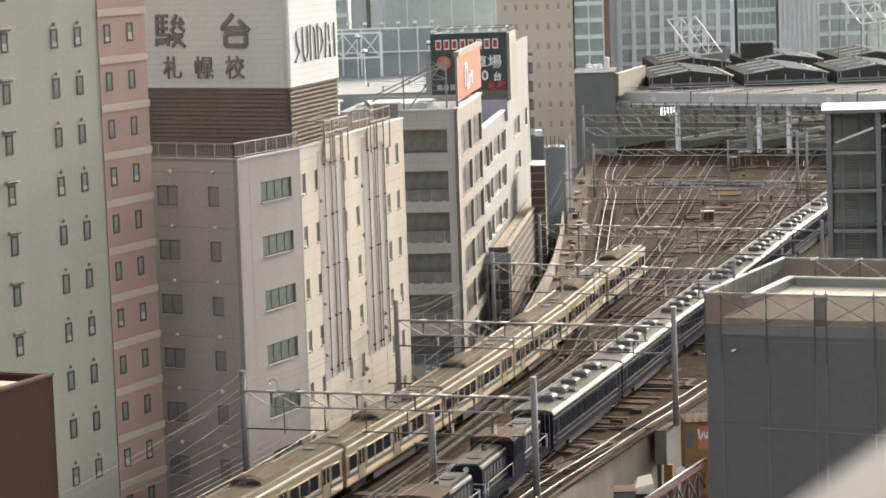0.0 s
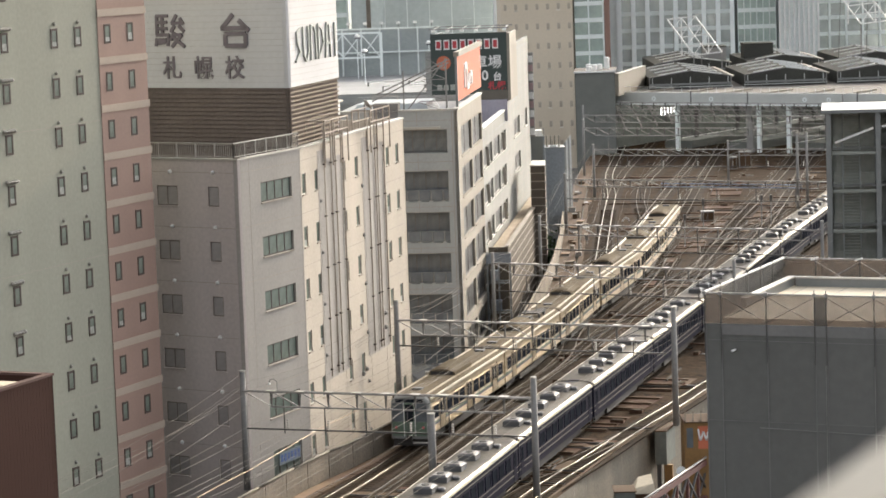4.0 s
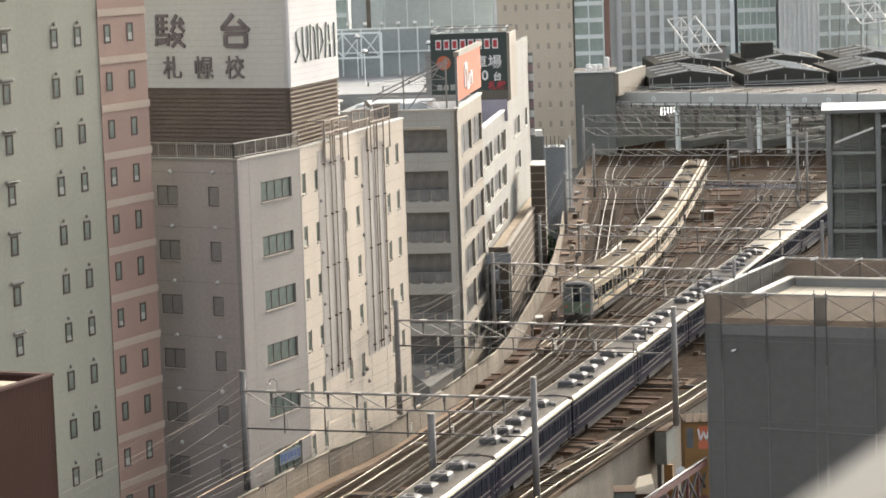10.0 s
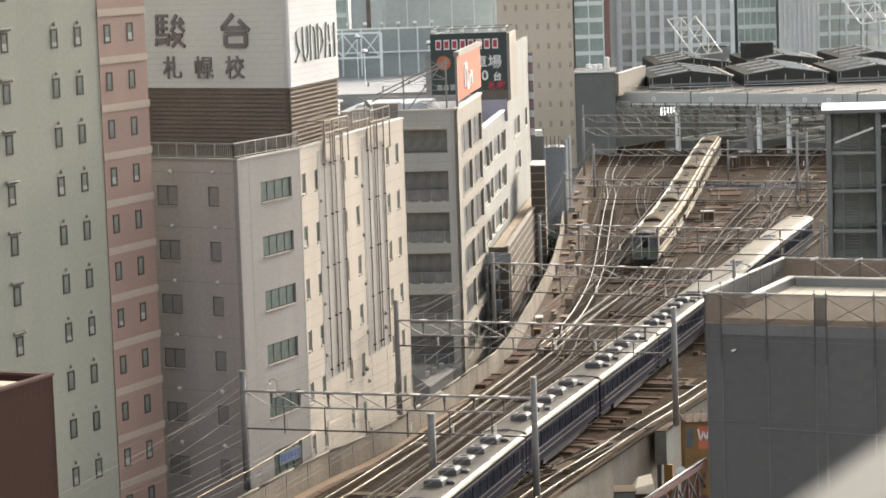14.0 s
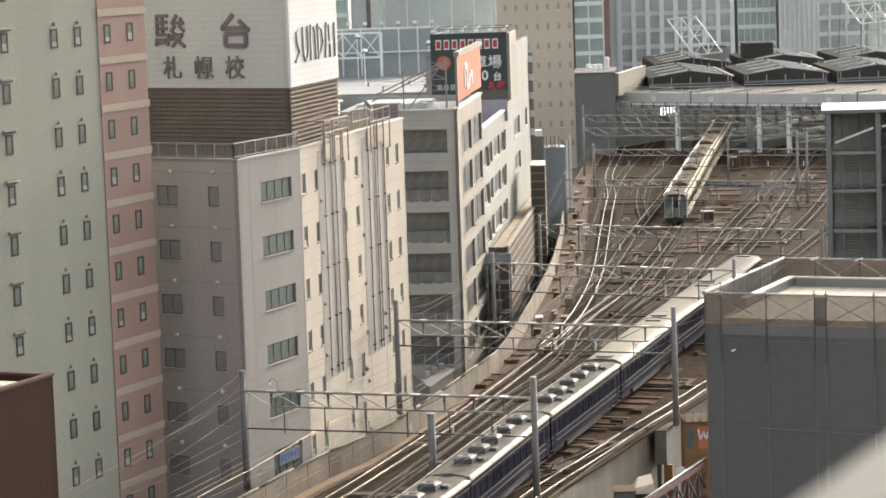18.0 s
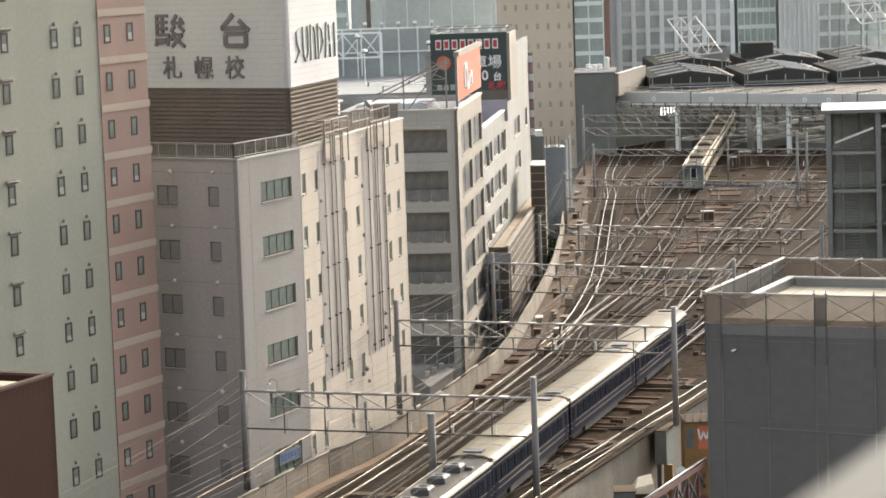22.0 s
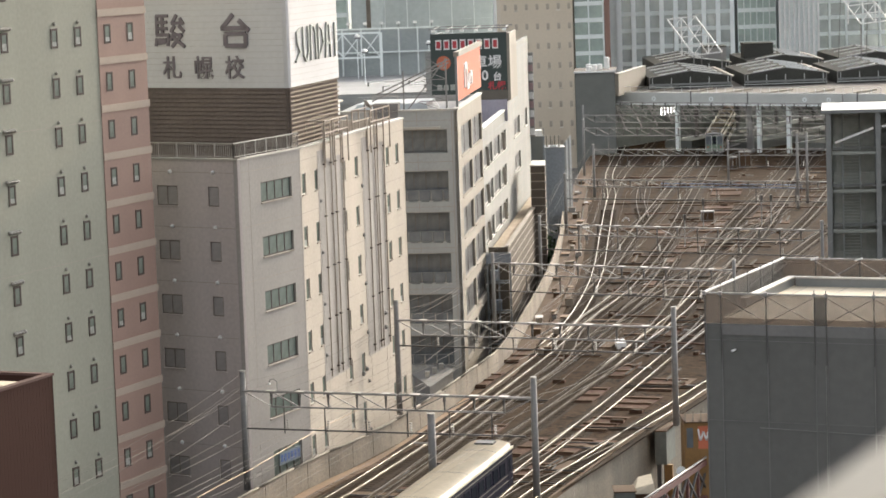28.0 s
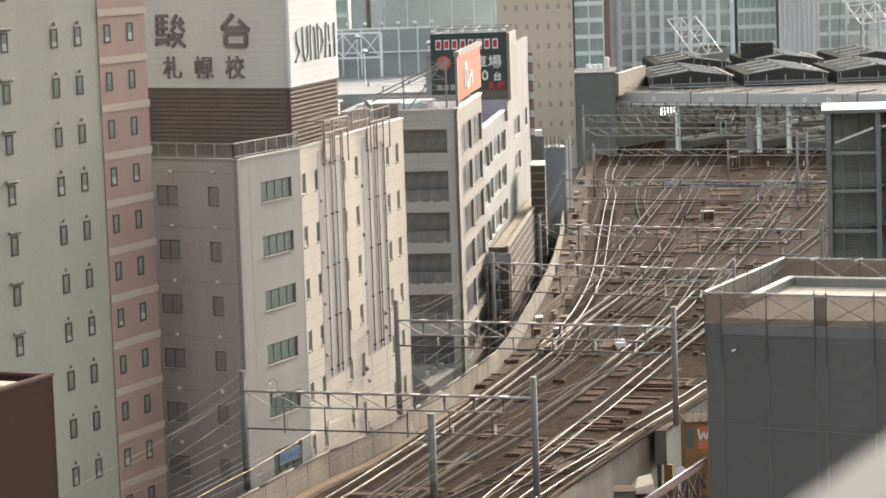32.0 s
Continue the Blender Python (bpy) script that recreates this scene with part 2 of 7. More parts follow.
# ---- mesh helpers ----
class Mesh:
    """Vertices and faces of one mesh."""

    def __init__(self):
        self.v, self.f = [], []

    def add(self, vs, fs):
        o = len(self.v)
        self.v += [tuple(p) for p in vs]
        self.f += [tuple(i + o for i in q) for q in fs]
        return self

    def box(self, x0, y0, z0, x1, y1, z1):
        vs = [(x, y, z) for z in (z0, z1) for x, y in ((x0, y0), (x1, y0), (x1, y1), (x0, y1))]
        return self.add(vs, [(0, 3, 2, 1), (4, 5, 6, 7), (0, 1, 5, 4), (1, 2, 6, 5), (2, 3, 7, 6), (3, 0, 4, 7)])

    def quad(self, a, b, c, d):
        return self.add([a, b, c, d], [(0, 1, 2, 3)])

    def bar(self, a, b, w=0.1, h=None):
        """A square bar from a to b."""
        h = h or w
        a, b = Vector(a), Vector(b)
        d = (b - a).normalized()
        s = d.cross(Vector((0, 0, 1))) if abs(d.z) < 0.99 else Vector((1, 0, 0))
        s = s.normalized()
        u = s.cross(d).normalized()
        vs = [p + s * i * w / 2 + u * j * h / 2 for p in (a, b) for i, j in ((-1, -1), (1, -1), (1, 1), (-1, 1))]
        return self.add(vs, [(0, 3, 2, 1), (4, 5, 6, 7), (0, 1, 5, 4), (1, 2, 6, 5), (2, 3, 7, 6), (3, 0, 4, 7)])

    def tube(self, a, b, r, n=8, r2=None):
        r2 = r if r2 is None else r2
        a, b = Vector(a), Vector(b)
        d = (b - a).normalized()
        s = d.cross(Vector((0, 0, 1))) if abs(d.z) < 0.99 else Vector((1, 0, 0))
        s = s.normalized()
        u = s.cross(d)
        vs = []
        for p, q in ((a, r), (b, r2)):
            vs += [p + s * math.cos(k * 2 * math.pi / n) * q + u * math.sin(k * 2 * math.pi / n) * q for k in range(n)]
        fs = [(k, k + n, (k + 1) % n + n, (k + 1) % n) for k in range(n)]
        return self.add(vs, fs + [tuple(range(n)), tuple(range(2 * n - 1, n - 1, -1))])

    def loft(self, rings, closed=True, caps=True):
        """Skin over rings of equal length."""
        n = len(rings[0])
        o = len(self.v)
        fs = []
        for i in range(len(rings) - 1):
            for k in range(n if closed else n - 1):
                k2 = (k + 1) % n
                fs.append((i * n + k, i * n + k2, (i + 1) * n + k2, (i + 1) * n + k))
        if caps:
            fs += [tuple(range(n - 1, -1, -1)), tuple(range((len(rings) - 1) * n, len(rings) * n))]
        return self.add([p for r in rings for p in r], fs)

    def prism(self, poly, z0, z1):
        n = len(poly)
        vs = [(x, y, z0) for x, y in poly] + [(x, y, z1) for x, y in poly]
        return self.add(vs, [tuple(range(n - 1, -1, -1)), tuple(range(n, 2 * n))] + [(k, (k + 1) % n, (k + 1) % n + n, k + n) for k in range(n)])

    def dome(self, c, r, h, n=8, rings=3):
        vs = [[(c[0] + r * math.cos(a) * math.cos(e), c[1] + r * math.sin(a) * math.cos(e), c[2] + h * math.sin(e)) for a in (k * 2 * math.pi / n for k in range(n))] for e in (j * math.pi / 2 / rings for j in range(rings))]
        vs.append([(c[0] + 0.001 * math.cos(k), c[1] + 0.001 * math.sin(k), c[2] + h) for k in range(n)])
        return self.loft(vs)

    def data(self, name, material, smooth=False):
        me = bpy.data.meshes.new(name)
        me.from_pydata(self.v, [], self.f)
        me.materials.append(material if not isinstance(material, str) else M[material])
        if smooth:
            me.polygons.foreach_set("use_smooth", [True] * len(me.polygons))
        me.update()
        return me


WORLD = {}


def thing(name, at=(0, 0, 0), label="", category="", group="", kind="", m=None):
    ob = new(name)
    ob.matrix_basis = m if m is not None else Matrix.Translation(at)
    ob.empty_display_size = 0.2
    WORLD[ob.name] = ob.matrix_basis.copy()
    return tagged(ob, label, category, group, kind)


def part(name, mesh, material, parent, label="", m=None, smooth=False, kind=""):
    """One mesh under a thing or a part; m is its frame in the world (the world's own when left out)."""
    data = mesh.data(name, material, smooth) if isinstance(mesh, Mesh) else mesh
    ob = new(name, data)
    w = m if m is not None else Matrix.Identity(4)
    if parent is not None:
        ob.parent = parent
        ob.matrix_basis = WORLD[parent.name].inverted() @ w
    else:
        ob.matrix_basis = w
    WORLD[ob.name] = w.copy()
    return tagged(ob, label, kind=kind)


def solid(name, mesh, material, label="", category="", kind="", group="", m=None, smooth=False):
    """A thing of one mesh."""
    ob = part(name, mesh, material, None, "", m, smooth)
    return tagged(ob, label, category, group, kind)


def facing(p0, heading, z=0.0):
    """Frame of a wall that starts at p0 and runs along heading (degrees from north to east): x along it, y into the building."""
    return pose(p0[0], p0[1], z, 0, 0, 90 - heading)


def along(p0, heading, d, side=0.0):
    a = radians(heading)
    return (p0[0] + math.sin(a) * d + math.cos(a) * side, p0[1] + math.cos(a) * d - math.sin(a) * side)


def heading_of(p, q):
    return math.degrees(math.atan2(q[0] - p[0], q[1] - p[1]))


def dist(p, q):
    return math.hypot(q[0] - p[0], q[1] - p[1])


def wall_mesh(length, z0, z1, holes, thick=0.3):
    """A wall along x with openings that go through it: outer face at y=0."""
    w = Mesh()
    xs = sorted({0.0, length, *(v for h in holes for v in h[:2])})
    zs = sorted({z0, z1, *(v for h in holes for v in h[2:4])})
    for i in range(len(xs) - 1):
        run = None
        for j in range(len(zs) - 1):
            cx, cz = (xs[i] + xs[i + 1]) / 2, (zs[j] + zs[j + 1]) / 2
            if any(h[0] < cx < h[1] and h[2] < cz < h[3] for h in holes):
                continue
            a, b, c, d = xs[i], xs[i + 1], zs[j], zs[j + 1]
            w.quad((a, 0, c), (b, 0, c), (b, 0, d), (a, 0, d))
            w.quad((a, thick, c), (a, thick, d), (b, thick, d), (b, thick, c))
    for a, b, c, d in (h[:4] for h in holes):
        w.quad((a, 0, c), (a, thick, c), (b, thick, c), (b, 0, c))
        w.quad((a, 0, d), (b, 0, d), (b, thick, d), (a, thick, d))
        w.quad((a, 0, c), (a, 0, d), (a, thick, d), (a, thick, c))
        w.quad((b, 0, c), (b, thick, c), (b, thick, d), (b, 0, d))
    w.quad((0, 0, z1), (length, 0, z1), (length, thick, z1), (0, thick, z1))
    w.quad((0, 0, z0), (0, 0, z1), (0, thick, z1), (0, thick, z0))
    w.quad((length, 0, z0), (length, thick, z0), (length, thick, z1), (length, 0, z1))
    return w


CACHE = {}


def window(parent, wall, u0, u1, z0, z1, bays=1, frame="frame", glass="glass", inset=0.12, fw=0.07, rows=1, sill=None, curtain=0.0):
    """A window in an opening of a wall: frame with mullions, one pane a bay, sill and half-drawn curtain where there is one."""
    w, h = round(u1 - u0, 3), round(z1 - z0, 3)
    key = (w, h, bays, frame, glass, fw, rows, sill, curtain)
    if key not in CACHE:
        fr = Mesh()
        fr.box(0, 0, 0, w, 0.06, fw).box(0, 0, h - fw, w, 0.06, h).box(0, 0, fw, fw, 0.06, h - fw).box(w - fw, 0, fw, w, 0.06, h - fw)
        for k in range(1, bays):
            fr.box(w * k / bays - fw / 2, 0, fw, w * k / bays + fw / 2, 0.06, h - fw)
        for k in range(1, rows):
            fr.box(fw, 0.004, h * k / rows - fw / 2, w - fw, 0.056, h * k / rows + fw / 2)
        pw = w / bays
        pn = Mesh().box(fw / 2, 0.025, fw / 2, pw - fw / 2, 0.035, h - fw / 2)
        sl = Mesh().box(-0.03, -0.09, -0.07, w + 0.03, 0.05, -0.002) if sill else None
        cu = Mesh().box(fw, 0.02, fw, w - fw, 0.024, fw + (h - fw) * curtain) if curtain else None
        CACHE[key] = (fr.data("window_frame", frame), pn.data("pane", glass), sl.data("sill", sill) if sl else None, cu.data("curtain", "curtain") if cu else None)
    f, p, s, cu = CACHE[key]
    base = wall @ Matrix.Translation((u0, inset, z0))
    ob = part("window", f, None, parent, "", base)
    for k in range(bays):
        part("pane", p, None, ob, "", base @ Matrix.Translation((k * w / bays, 0, 0)))
    if s:
        part("sill", s, None, ob, "", base @ Matrix.Translation((0, -inset, 0)))
    if cu:
        part("curtain", cu, None, ob, "", base)
    return ob


class Path:
    """A smooth line on the ground through points, measured along its length."""

    def __init__(self, pts, step=1.0):
        p = [Vector(q) for q in pts]
        p = [p[0] * 2 - p[1]] + p + [p[-1] * 2 - p[-2]]
        self.p = []
        for i in range(1, len(p) - 2):
            n = max(2, int((p[i + 1] - p[i]).length / step))
            for k in range(n):
                t = k / n
                a, b, c, d = p[i - 1:i + 3]
                self.p.append(0.5 * ((2 * b) + (c - a) * t + (2 * a - 5 * b + 4 * c - d) * t * t + (3 * b - a - 3 * c + d) * t ** 3))
        self.p.append(p[-2])
        self.s = [0.0]
        for a, b in zip(self.p, self.p[1:]):
            self.s.append(self.s[-1] + (b - a).length)

    def at(self, s):
        if s <= 0:
            return self.p[0] + (self.p[1] - self.p[0]).normalized() * s
        if s >= self.s[-1]:
            return self.p[-1] + (self.p[-1] - self.p[-2]).normalized() * (s - self.s[-1])
        i = int(np.searchsorted(self.s, s)) - 1
        i = max(0, min(i, len(self.p) - 2))
        t = (s - self.s[i]) / max(1e-6, self.s[i + 1] - self.s[i])
        return self.p[i].lerp(self.p[i + 1], t)

    def side(self, s, off):
        a, b = self.at(s - 0.3), self.at(s + 0.3)
        d = (b - a).normalized()
        q = self.at(s)
        return Vector((q.x + d.y * off, q.y - d.x * off))

    def of_y(self, y):
        i = min(range(len(self.p)), key=lambda k: abs(self.p[k].y - y))
        return self.s[i] + (y - self.p[i].y) * 1.03


# ---- ground, viaduct and tracks ----
GROUND = -6.5
solid("ground", Mesh().quad((-2500, -600, GROUND), (2500, -600, GROUND), (2500, 4500, GROUND), (-2500, 4500, GROUND)), "asphalt", "grey asphalt city ground", "ground", "structure")

EDGE_L = Path([(-46, 60), (-21.5, 138), (-10.2, 172.7), (-7.3, 179.7), (-4.4, 187.2), (-1.3, 198), (2.0, 211), (5.0, 225), (10.4, 270), (13.2, 302), (17.2, 360), (24, 430), (42, 560)], 4)
EDGE_R = Path([(-29, 60), (-3.6, 138), (6.6, 168.5), (13.4, 188), (19.9, 204.4), (27.4, 226), (36, 255), (47, 297), (60, 340), (74, 400), (92, 470), (115, 560)], 4)


def ribbon(a, b, z0, z1):
    """Slab between two lines."""
    m = Mesh()
    n = 60
    rings = []
    for k in range(n + 1):
        p, q = a.at(a.s[-1] * k / n), b.at(b.s[-1] * k / n)
        rings.append([(p.x, p.y, z0), (p.x, p.y, z1), (q.x, q.y, z1), (q.x, q.y, z0)])
    return m.loft(rings)


viaduct = thing("viaduct", (0, 100, GROUND), "brown ballasted railway viaduct with weathered concrete sides", "viaduct", kind="structure")
part("deck", ribbon(EDGE_L, EDGE_R, GROUND - 0.02, -0.42), "viaduct_side", viaduct, "weathered concrete side")
class Shift:
    def __init__(self, path, off):
        self.path, self.off, self.s = path, off, path.s

    def at(self, s):
        return self.path.side(s, self.off)


part("ballast_bed", ribbon(Shift(EDGE_L, 2.3), Shift(EDGE_R, -0.6), -0.46, -0.20), "ballast", viaduct, "rust-brown ballast")
part("walkway", ribbon(Shift(EDGE_L, 0.2), Shift(EDGE_L, 2.1), -0.44, -0.30), "slab", viaduct, "weathered cable walkway")


def line_sweep(path, off, half, z0, z1, s0, s1, step=2.0):
    rings = []
    n = max(2, int((s1 - s0) / step))
    for k in range(n + 1):
        s = s0 + (s1 - s0) * k / n
        a, b = path.side(s, off - half), path.side(s, off + half)
        rings.append([(a.x, a.y, z0), (b.x, b.y, z0), (b.x, b.y, z1), (a.x, a.y, z1)])
    return Mesh().loft(rings)


# parapet walls in cast lengths with open joints
def parapet(edge, off, s0, s1, top, name, label, mat_name):
    wall = thing(name, (*edge.at(s0), -0.4), label, "parapet", kind="structure")
    s, k = s0, 0
    while s < s1:
        e = min(s + 3.6, s1)
        part("panel", line_sweep(edge, off, 0.09, -0.43, top + 0.02 * (k % 2), s, e - 0.05, 1.8), mat_name, wall)
        s, k = e, k + 1
    return wall


parapet(EDGE_L, 0.0, EDGE_L.of_y(130), EDGE_L.of_y(330), 1.35, "parapet_west", "stained precast concrete parapet beside the walkway", "concrete")
parapet(EDGE_R, -0.1, EDGE_R.of_y(130), EDGE_R.of_y(300), -0.12, "parapet_east", "low weathered kerb on the viaduct edge", "slab")

pr = thing("parapet_pipe", (*EDGE_L.at(EDGE_L.of_y(140)), 1.4), "dusty grey service pipe along the parapet top", "pipe")
for k in range(14):
    s0 = EDGE_L.of_y(138) + 6.0 * k
    part("pipe_length", Mesh().loft([[(*EDGE_L.side(s, 0.10 + 0.09 * math.cos(j * math.pi / 4)), 1.44 + 0.09 * math.sin(j * math.pi / 4)) for j in range(8)] for s in (s0, s0 + 2, s0 + 4, s0 + 5.96)]), "viaduct_side", pr, "", None, True)

TRACKS = {
    "emu": [(-24, 118), (-11.7, 157), (-5.2, 177), (1.7, 200.7), (8.5, 227), (12.6, 245), (18.2, 267), (24.6, 300), (30.7, 338), (37.5, 383), (45.5, 434), (62, 545)],
    "blue": [(-12, 120), (-2.5, 150), (4.65, 175.4), (12.1, 200.4), (19.3, 225.4), (25.5, 246), (30.2, 262), (33.8, 275), (40.5, 297.5), (46.7, 318), (52.6, 338), (64, 385), (77, 450), (97, 560)],
    "far_left": [(8.5, 230), (10.8, 240.7), (12.6, 251), (15.0, 269), (16.7, 285.4), (18.9, 312), (21.4, 342), (23.0, 360), (23.9, 377), (25.0, 395), (27.6, 419), (32, 460)],
    "second": [(14.0, 262), (16.8, 277), (21.5, 308), (25.4, 332), (29.4, 356), (33.4, 380), (38.8, 411), (46, 455)],
    "loop": [(25.2, 330), (25.7, 342), (26.9, 360), (29.4, 381), (35.4, 414), (43.2, 455)],
    "branch": [(22.0, 350), (23.2, 362), (25.5, 382.7), (27.9, 400.5), (31, 420), (36.5, 455)],
    "inner": [(-13, 140), (-3.4, 174.4), (0.5, 188.8), (5.1, 206.2), (9.3, 220), (13.4, 236), (17.4, 252), (21.8, 272), (25.0, 290)],
    "middle": [(-12.6, 138), (-1.0, 173.6), (4.6, 189), (10.1, 207), (15.9, 227), (20.5, 247), (26, 276), (32.6, 309), (36.3, 327), (45.2, 367), (53.4, 406), (61.6, 450)],
    "right_inner": [(13.2, 218), (15.9, 227.5), (20.1, 242), (22.3, 250), (24.6, 260), (27.0, 269), (30.7, 283), (35, 301), (38.4, 317), (42, 335), (49, 370), (57, 412), (66, 455)],
    "outer": [(-10, 122), (1.0, 156), (5.8, 170.2), (9.7, 180.2), (13.3, 189.9), (17.3, 199.8), (21, 209.5), (28, 228), (36, 252), (44.3, 280), (57, 325), (70, 380), (85, 450)],
}
def crossover(a, b, ya, yb):
    """A connecting track from track a at ya to track b at yb."""
    pa, pb = Path(TRACKS[a], 2.0), Path(TRACKS[b], 2.0)
    P = [pa.at(pa.of_y(ya - 4)), pa.at(pa.of_y(ya)), pa.at(pa.of_y(ya + (yb - ya) * 0.33)).lerp(pb.at(pb.of_y(ya + (yb - ya) * 0.33)), 0.22), pa.at(pa.of_y(ya + (yb - ya) * 0.67)).lerp(pb.at(pb.of_y(ya + (yb - ya) * 0.67)), 0.78), pb.at(pb.of_y(yb)), pb.at(pb.of_y(yb + 4))]
    return [(q.x, q.y) for q in P]


for n, (a, b, ya, yb) in enumerate([("blue", "outer", 163, 188), ("middle", "blue", 139, 193), ("inner", "emu", 212, 250), ("inner", "middle", 250, 292), ("outer", "blue", 236, 272), ("middle", "right_inner", 300, 340), ("blue", "right_inner", 225, 288)]):
    TRACKS["cross" + "abcdefgh"[n]] = crossover(a, b, ya, yb)
for n, (a, b, f, y0, y1) in enumerate([("right_inner", "blue", 0.5, 300, 420), ("blue", "outer", 0.5, 262, 420)]):
    pa, pb = Path(TRACKS[a], 2.0), Path(TRACKS[b], 2.0)
    row = [pa.at(pa.of_y(y)).lerp(pb.at(pb.of_y(y)), f) for y in np.linspace(y0, y1, 8)]
    TRACKS["siding" + "ab"[n]] = [(q.x, q.y) for q in row]
PATHS = {k: Path(v, 2.0) for k, v in TRACKS.items()}
BRIGHT = {"emu", "blue", "outer", "far_left", "right_inner"}


HEAD = ((-0.03, -0.17), (0.03, -0.17), (0.028, -0.05), (0.027, -0.010), (0.019, -0.002), (-0.019, -0.002), (-0.027, -0.010), (-0.028, -0.05))


def rail_sweep(path, off, s0, s1, step=2.0):
    """A rail with a rounded head."""
    rings = []
    n = max(2, int((s1 - s0) / step))
    for k in range(n + 1):
        s = s0 + (s1 - s0) * k / n
        rings.append([(*path.side(s, off + x), z) for x, z in HEAD])
    return Mesh().loft(rings)


CROWN = ((-0.030, -0.016), (0.030, -0.016), (0.033, -0.010), (0.029, -0.002), (0.020, 0.003), (0.008, 0.005), (-0.008, 0.005), (-0.020, 0.003), (-0.029, -0.002), (-0.033, -0.010))


def crown_sweep(path, off, s0, s1, step=2.0):
    """The worn, rounded running surface of a rail."""
    n = max(2, int((s1 - s0) / step))
    return Mesh().loft([[(*path.side(s0 + (s1 - s0) * k / n, off + x), z) for x, z in CROWN] for k in range(n + 1)])


def track(key):
    p = PATHS[key]
    s0, s1 = max(0, p.of_y(132)) if p.p[0].y < 132 else 0, p.s[-1]
    t = thing("railway_track", (*p.at(s0), -0.25), "steel rails on dark sleepers in brown ballast", "railway track", "tracks of the station throat", "structure")
    for side in (-0.5335, 0.5335):
        r_ = part("rail", rail_sweep(p, side, s0, s1), "rust", t, "rust-brown rail")
        # running rails turn dull past y 262 to imitate haze over their shine
        worn = s1 if key == "far_left" else min(s1, max(s0 + 4, p.of_y(262))) if key in BRIGHT else s0
        if worn > s0:
            part("rail_head", crown_sweep(p, side, s0, worn), "rail_b" if key == "far_left" else "rail", r_, "polished rail head", None, True)
        if worn < s1:
            part("rail_head", line_sweep(p, side, 0.030, -0.004, 0.003, worn, s1), "rail_dull", r_, "dull brown rail head, tarnished or dulled for haze")
    if key in ("emu", "inner", "middle"):
        for side in (-0.36, 0.36):
            part("guard_rail", rail_sweep(p, side, s0, p.of_y(215)), "rust", t, "rust-brown guard rail")
    part("track_bed", line_sweep(p, 0, 1.28, -0.3, -0.185 - 0.002 * (len(WORLD) % 5), s0, s1, 3.0), "bed", t, "dark oily track bed")
    m = Mesh()
    s = s0
    while s < min(s1, p.of_y(345)):
        q, a = p.at(s), p.at(s + 0.5)
        d = (a - q).normalized()
        n = Vector((d.y, -d.x))
        c = [q + n * i * 1.02 + d * j * 0.11 for i, j in ((-1, -1), (1, -1), (1, 1), (-1, 1))]
        m.add([(*v, -0.26) for v in c] + [(*v, -0.165) for v in c], [(4, 5, 6, 7), (0, 1, 5, 4), (1, 2, 6, 5), (2, 3, 7, 6), (3, 0, 4, 7)])
        s += 0.62
    part("sleepers", m, "sleeper", t, kind="stuff")


for key in TRACKS:
    track(key)


part("walkway_dust", line_sweep(EDGE_L, 1.15, 0.85, -0.31, -0.292, EDGE_L.of_y(140), EDGE_L.of_y(208), 3.0), "pave", viaduct, "sandy near walkway")
# cast joints on the viaduct side
for k in range(44):
    s = EDGE_R.of_y(150) + 3.0 * k
    a, b = EDGE_R.side(s, 0.001), EDGE_R.side(s + 0.05, 0.02)
    part("side_joint", line_sweep(EDGE_R, 0.006, 0.006, GROUND, -0.45, s, s + 0.05, 0.05), "joint", viaduct)


# ---- buildings beside the line ----
def shell(name, label, category, at, walls, roof_poly, roof_z, roof_mat, group=""):
    """Building root, its walls with openings, and a flat roof behind a parapet.
    walls: (name, start, heading, length, z0, z1, openings, material, label)."""
    b = thing(name, (*at, GROUND), label, category, group)
    frames = {}
    for wname, p0, hd, ln, z0, z1, holes, wm, wl in walls:
        fr = facing(p0, hd)
        frames[wname] = fr
        part("wall", wall_mesh(ln, z0, z1, holes), wm, b, wl, fr)
    if roof_poly:
        cx, cy = sum(q[0] for q in roof_poly) / len(roof_poly), sum(q[1] for q in roof_poly) / len(roof_poly)
        roof_poly = [(x + (cx - x) * 0.25 / dist((x, y), (cx, cy)), y + (cy - y) * 0.25 / dist((x, y), (cx, cy))) for x, y in roof_poly]
        part("roof", Mesh().prism(roof_poly, roof_z - 0.3, roof_z), roof_mat, b)
    return b, frames


# pale hotel with a terracotta end bay
H0, HH = (-23.16, 162.0), 23.77
HROWS = [30.91 - 2.99 * k for k in range(-4, 11)]
hotel_cols = [(-11.5, 0), (-5.62, 0), (-0.12, 0), (2.60, 0), (6.08, 1), (8.87, 1)]
hholes = []
for u, pink in hotel_cols:
    for z in HROWS:
        hholes.append((u + 30, u + 30.76, z - 1.2, z))
hs = along(H0, HH, -30)
he = along(H0, HH, 11.28)
hotel, hf = shell("hotel_building", "tall pale green hotel tower with a terracotta end bay", "hotel", H0, [
    ("front", hs, HH, 41.28, GROUND, 46.0, hholes, "hotel", ""),
    ("end", he, HH - 90, 22, GROUND, 46.0, [], "hotel", ""),
], [hs, he, along(he, HH - 90, 22), along(hs, HH - 90, 22)], 45.2, "roofgrey")
HW = hf["front"]
for n, (a, b_, c_, d_) in enumerate(hholes):
    window(hotel, HW, a, b_, c_, d_, 1, "frame", "glass", -0.075 if a > 35.4 else -0.045, 0.13, 1, None, (0.0, 0.4, 0.0, 0.0, 0.25, 0.0)[(n * 7) % 6])


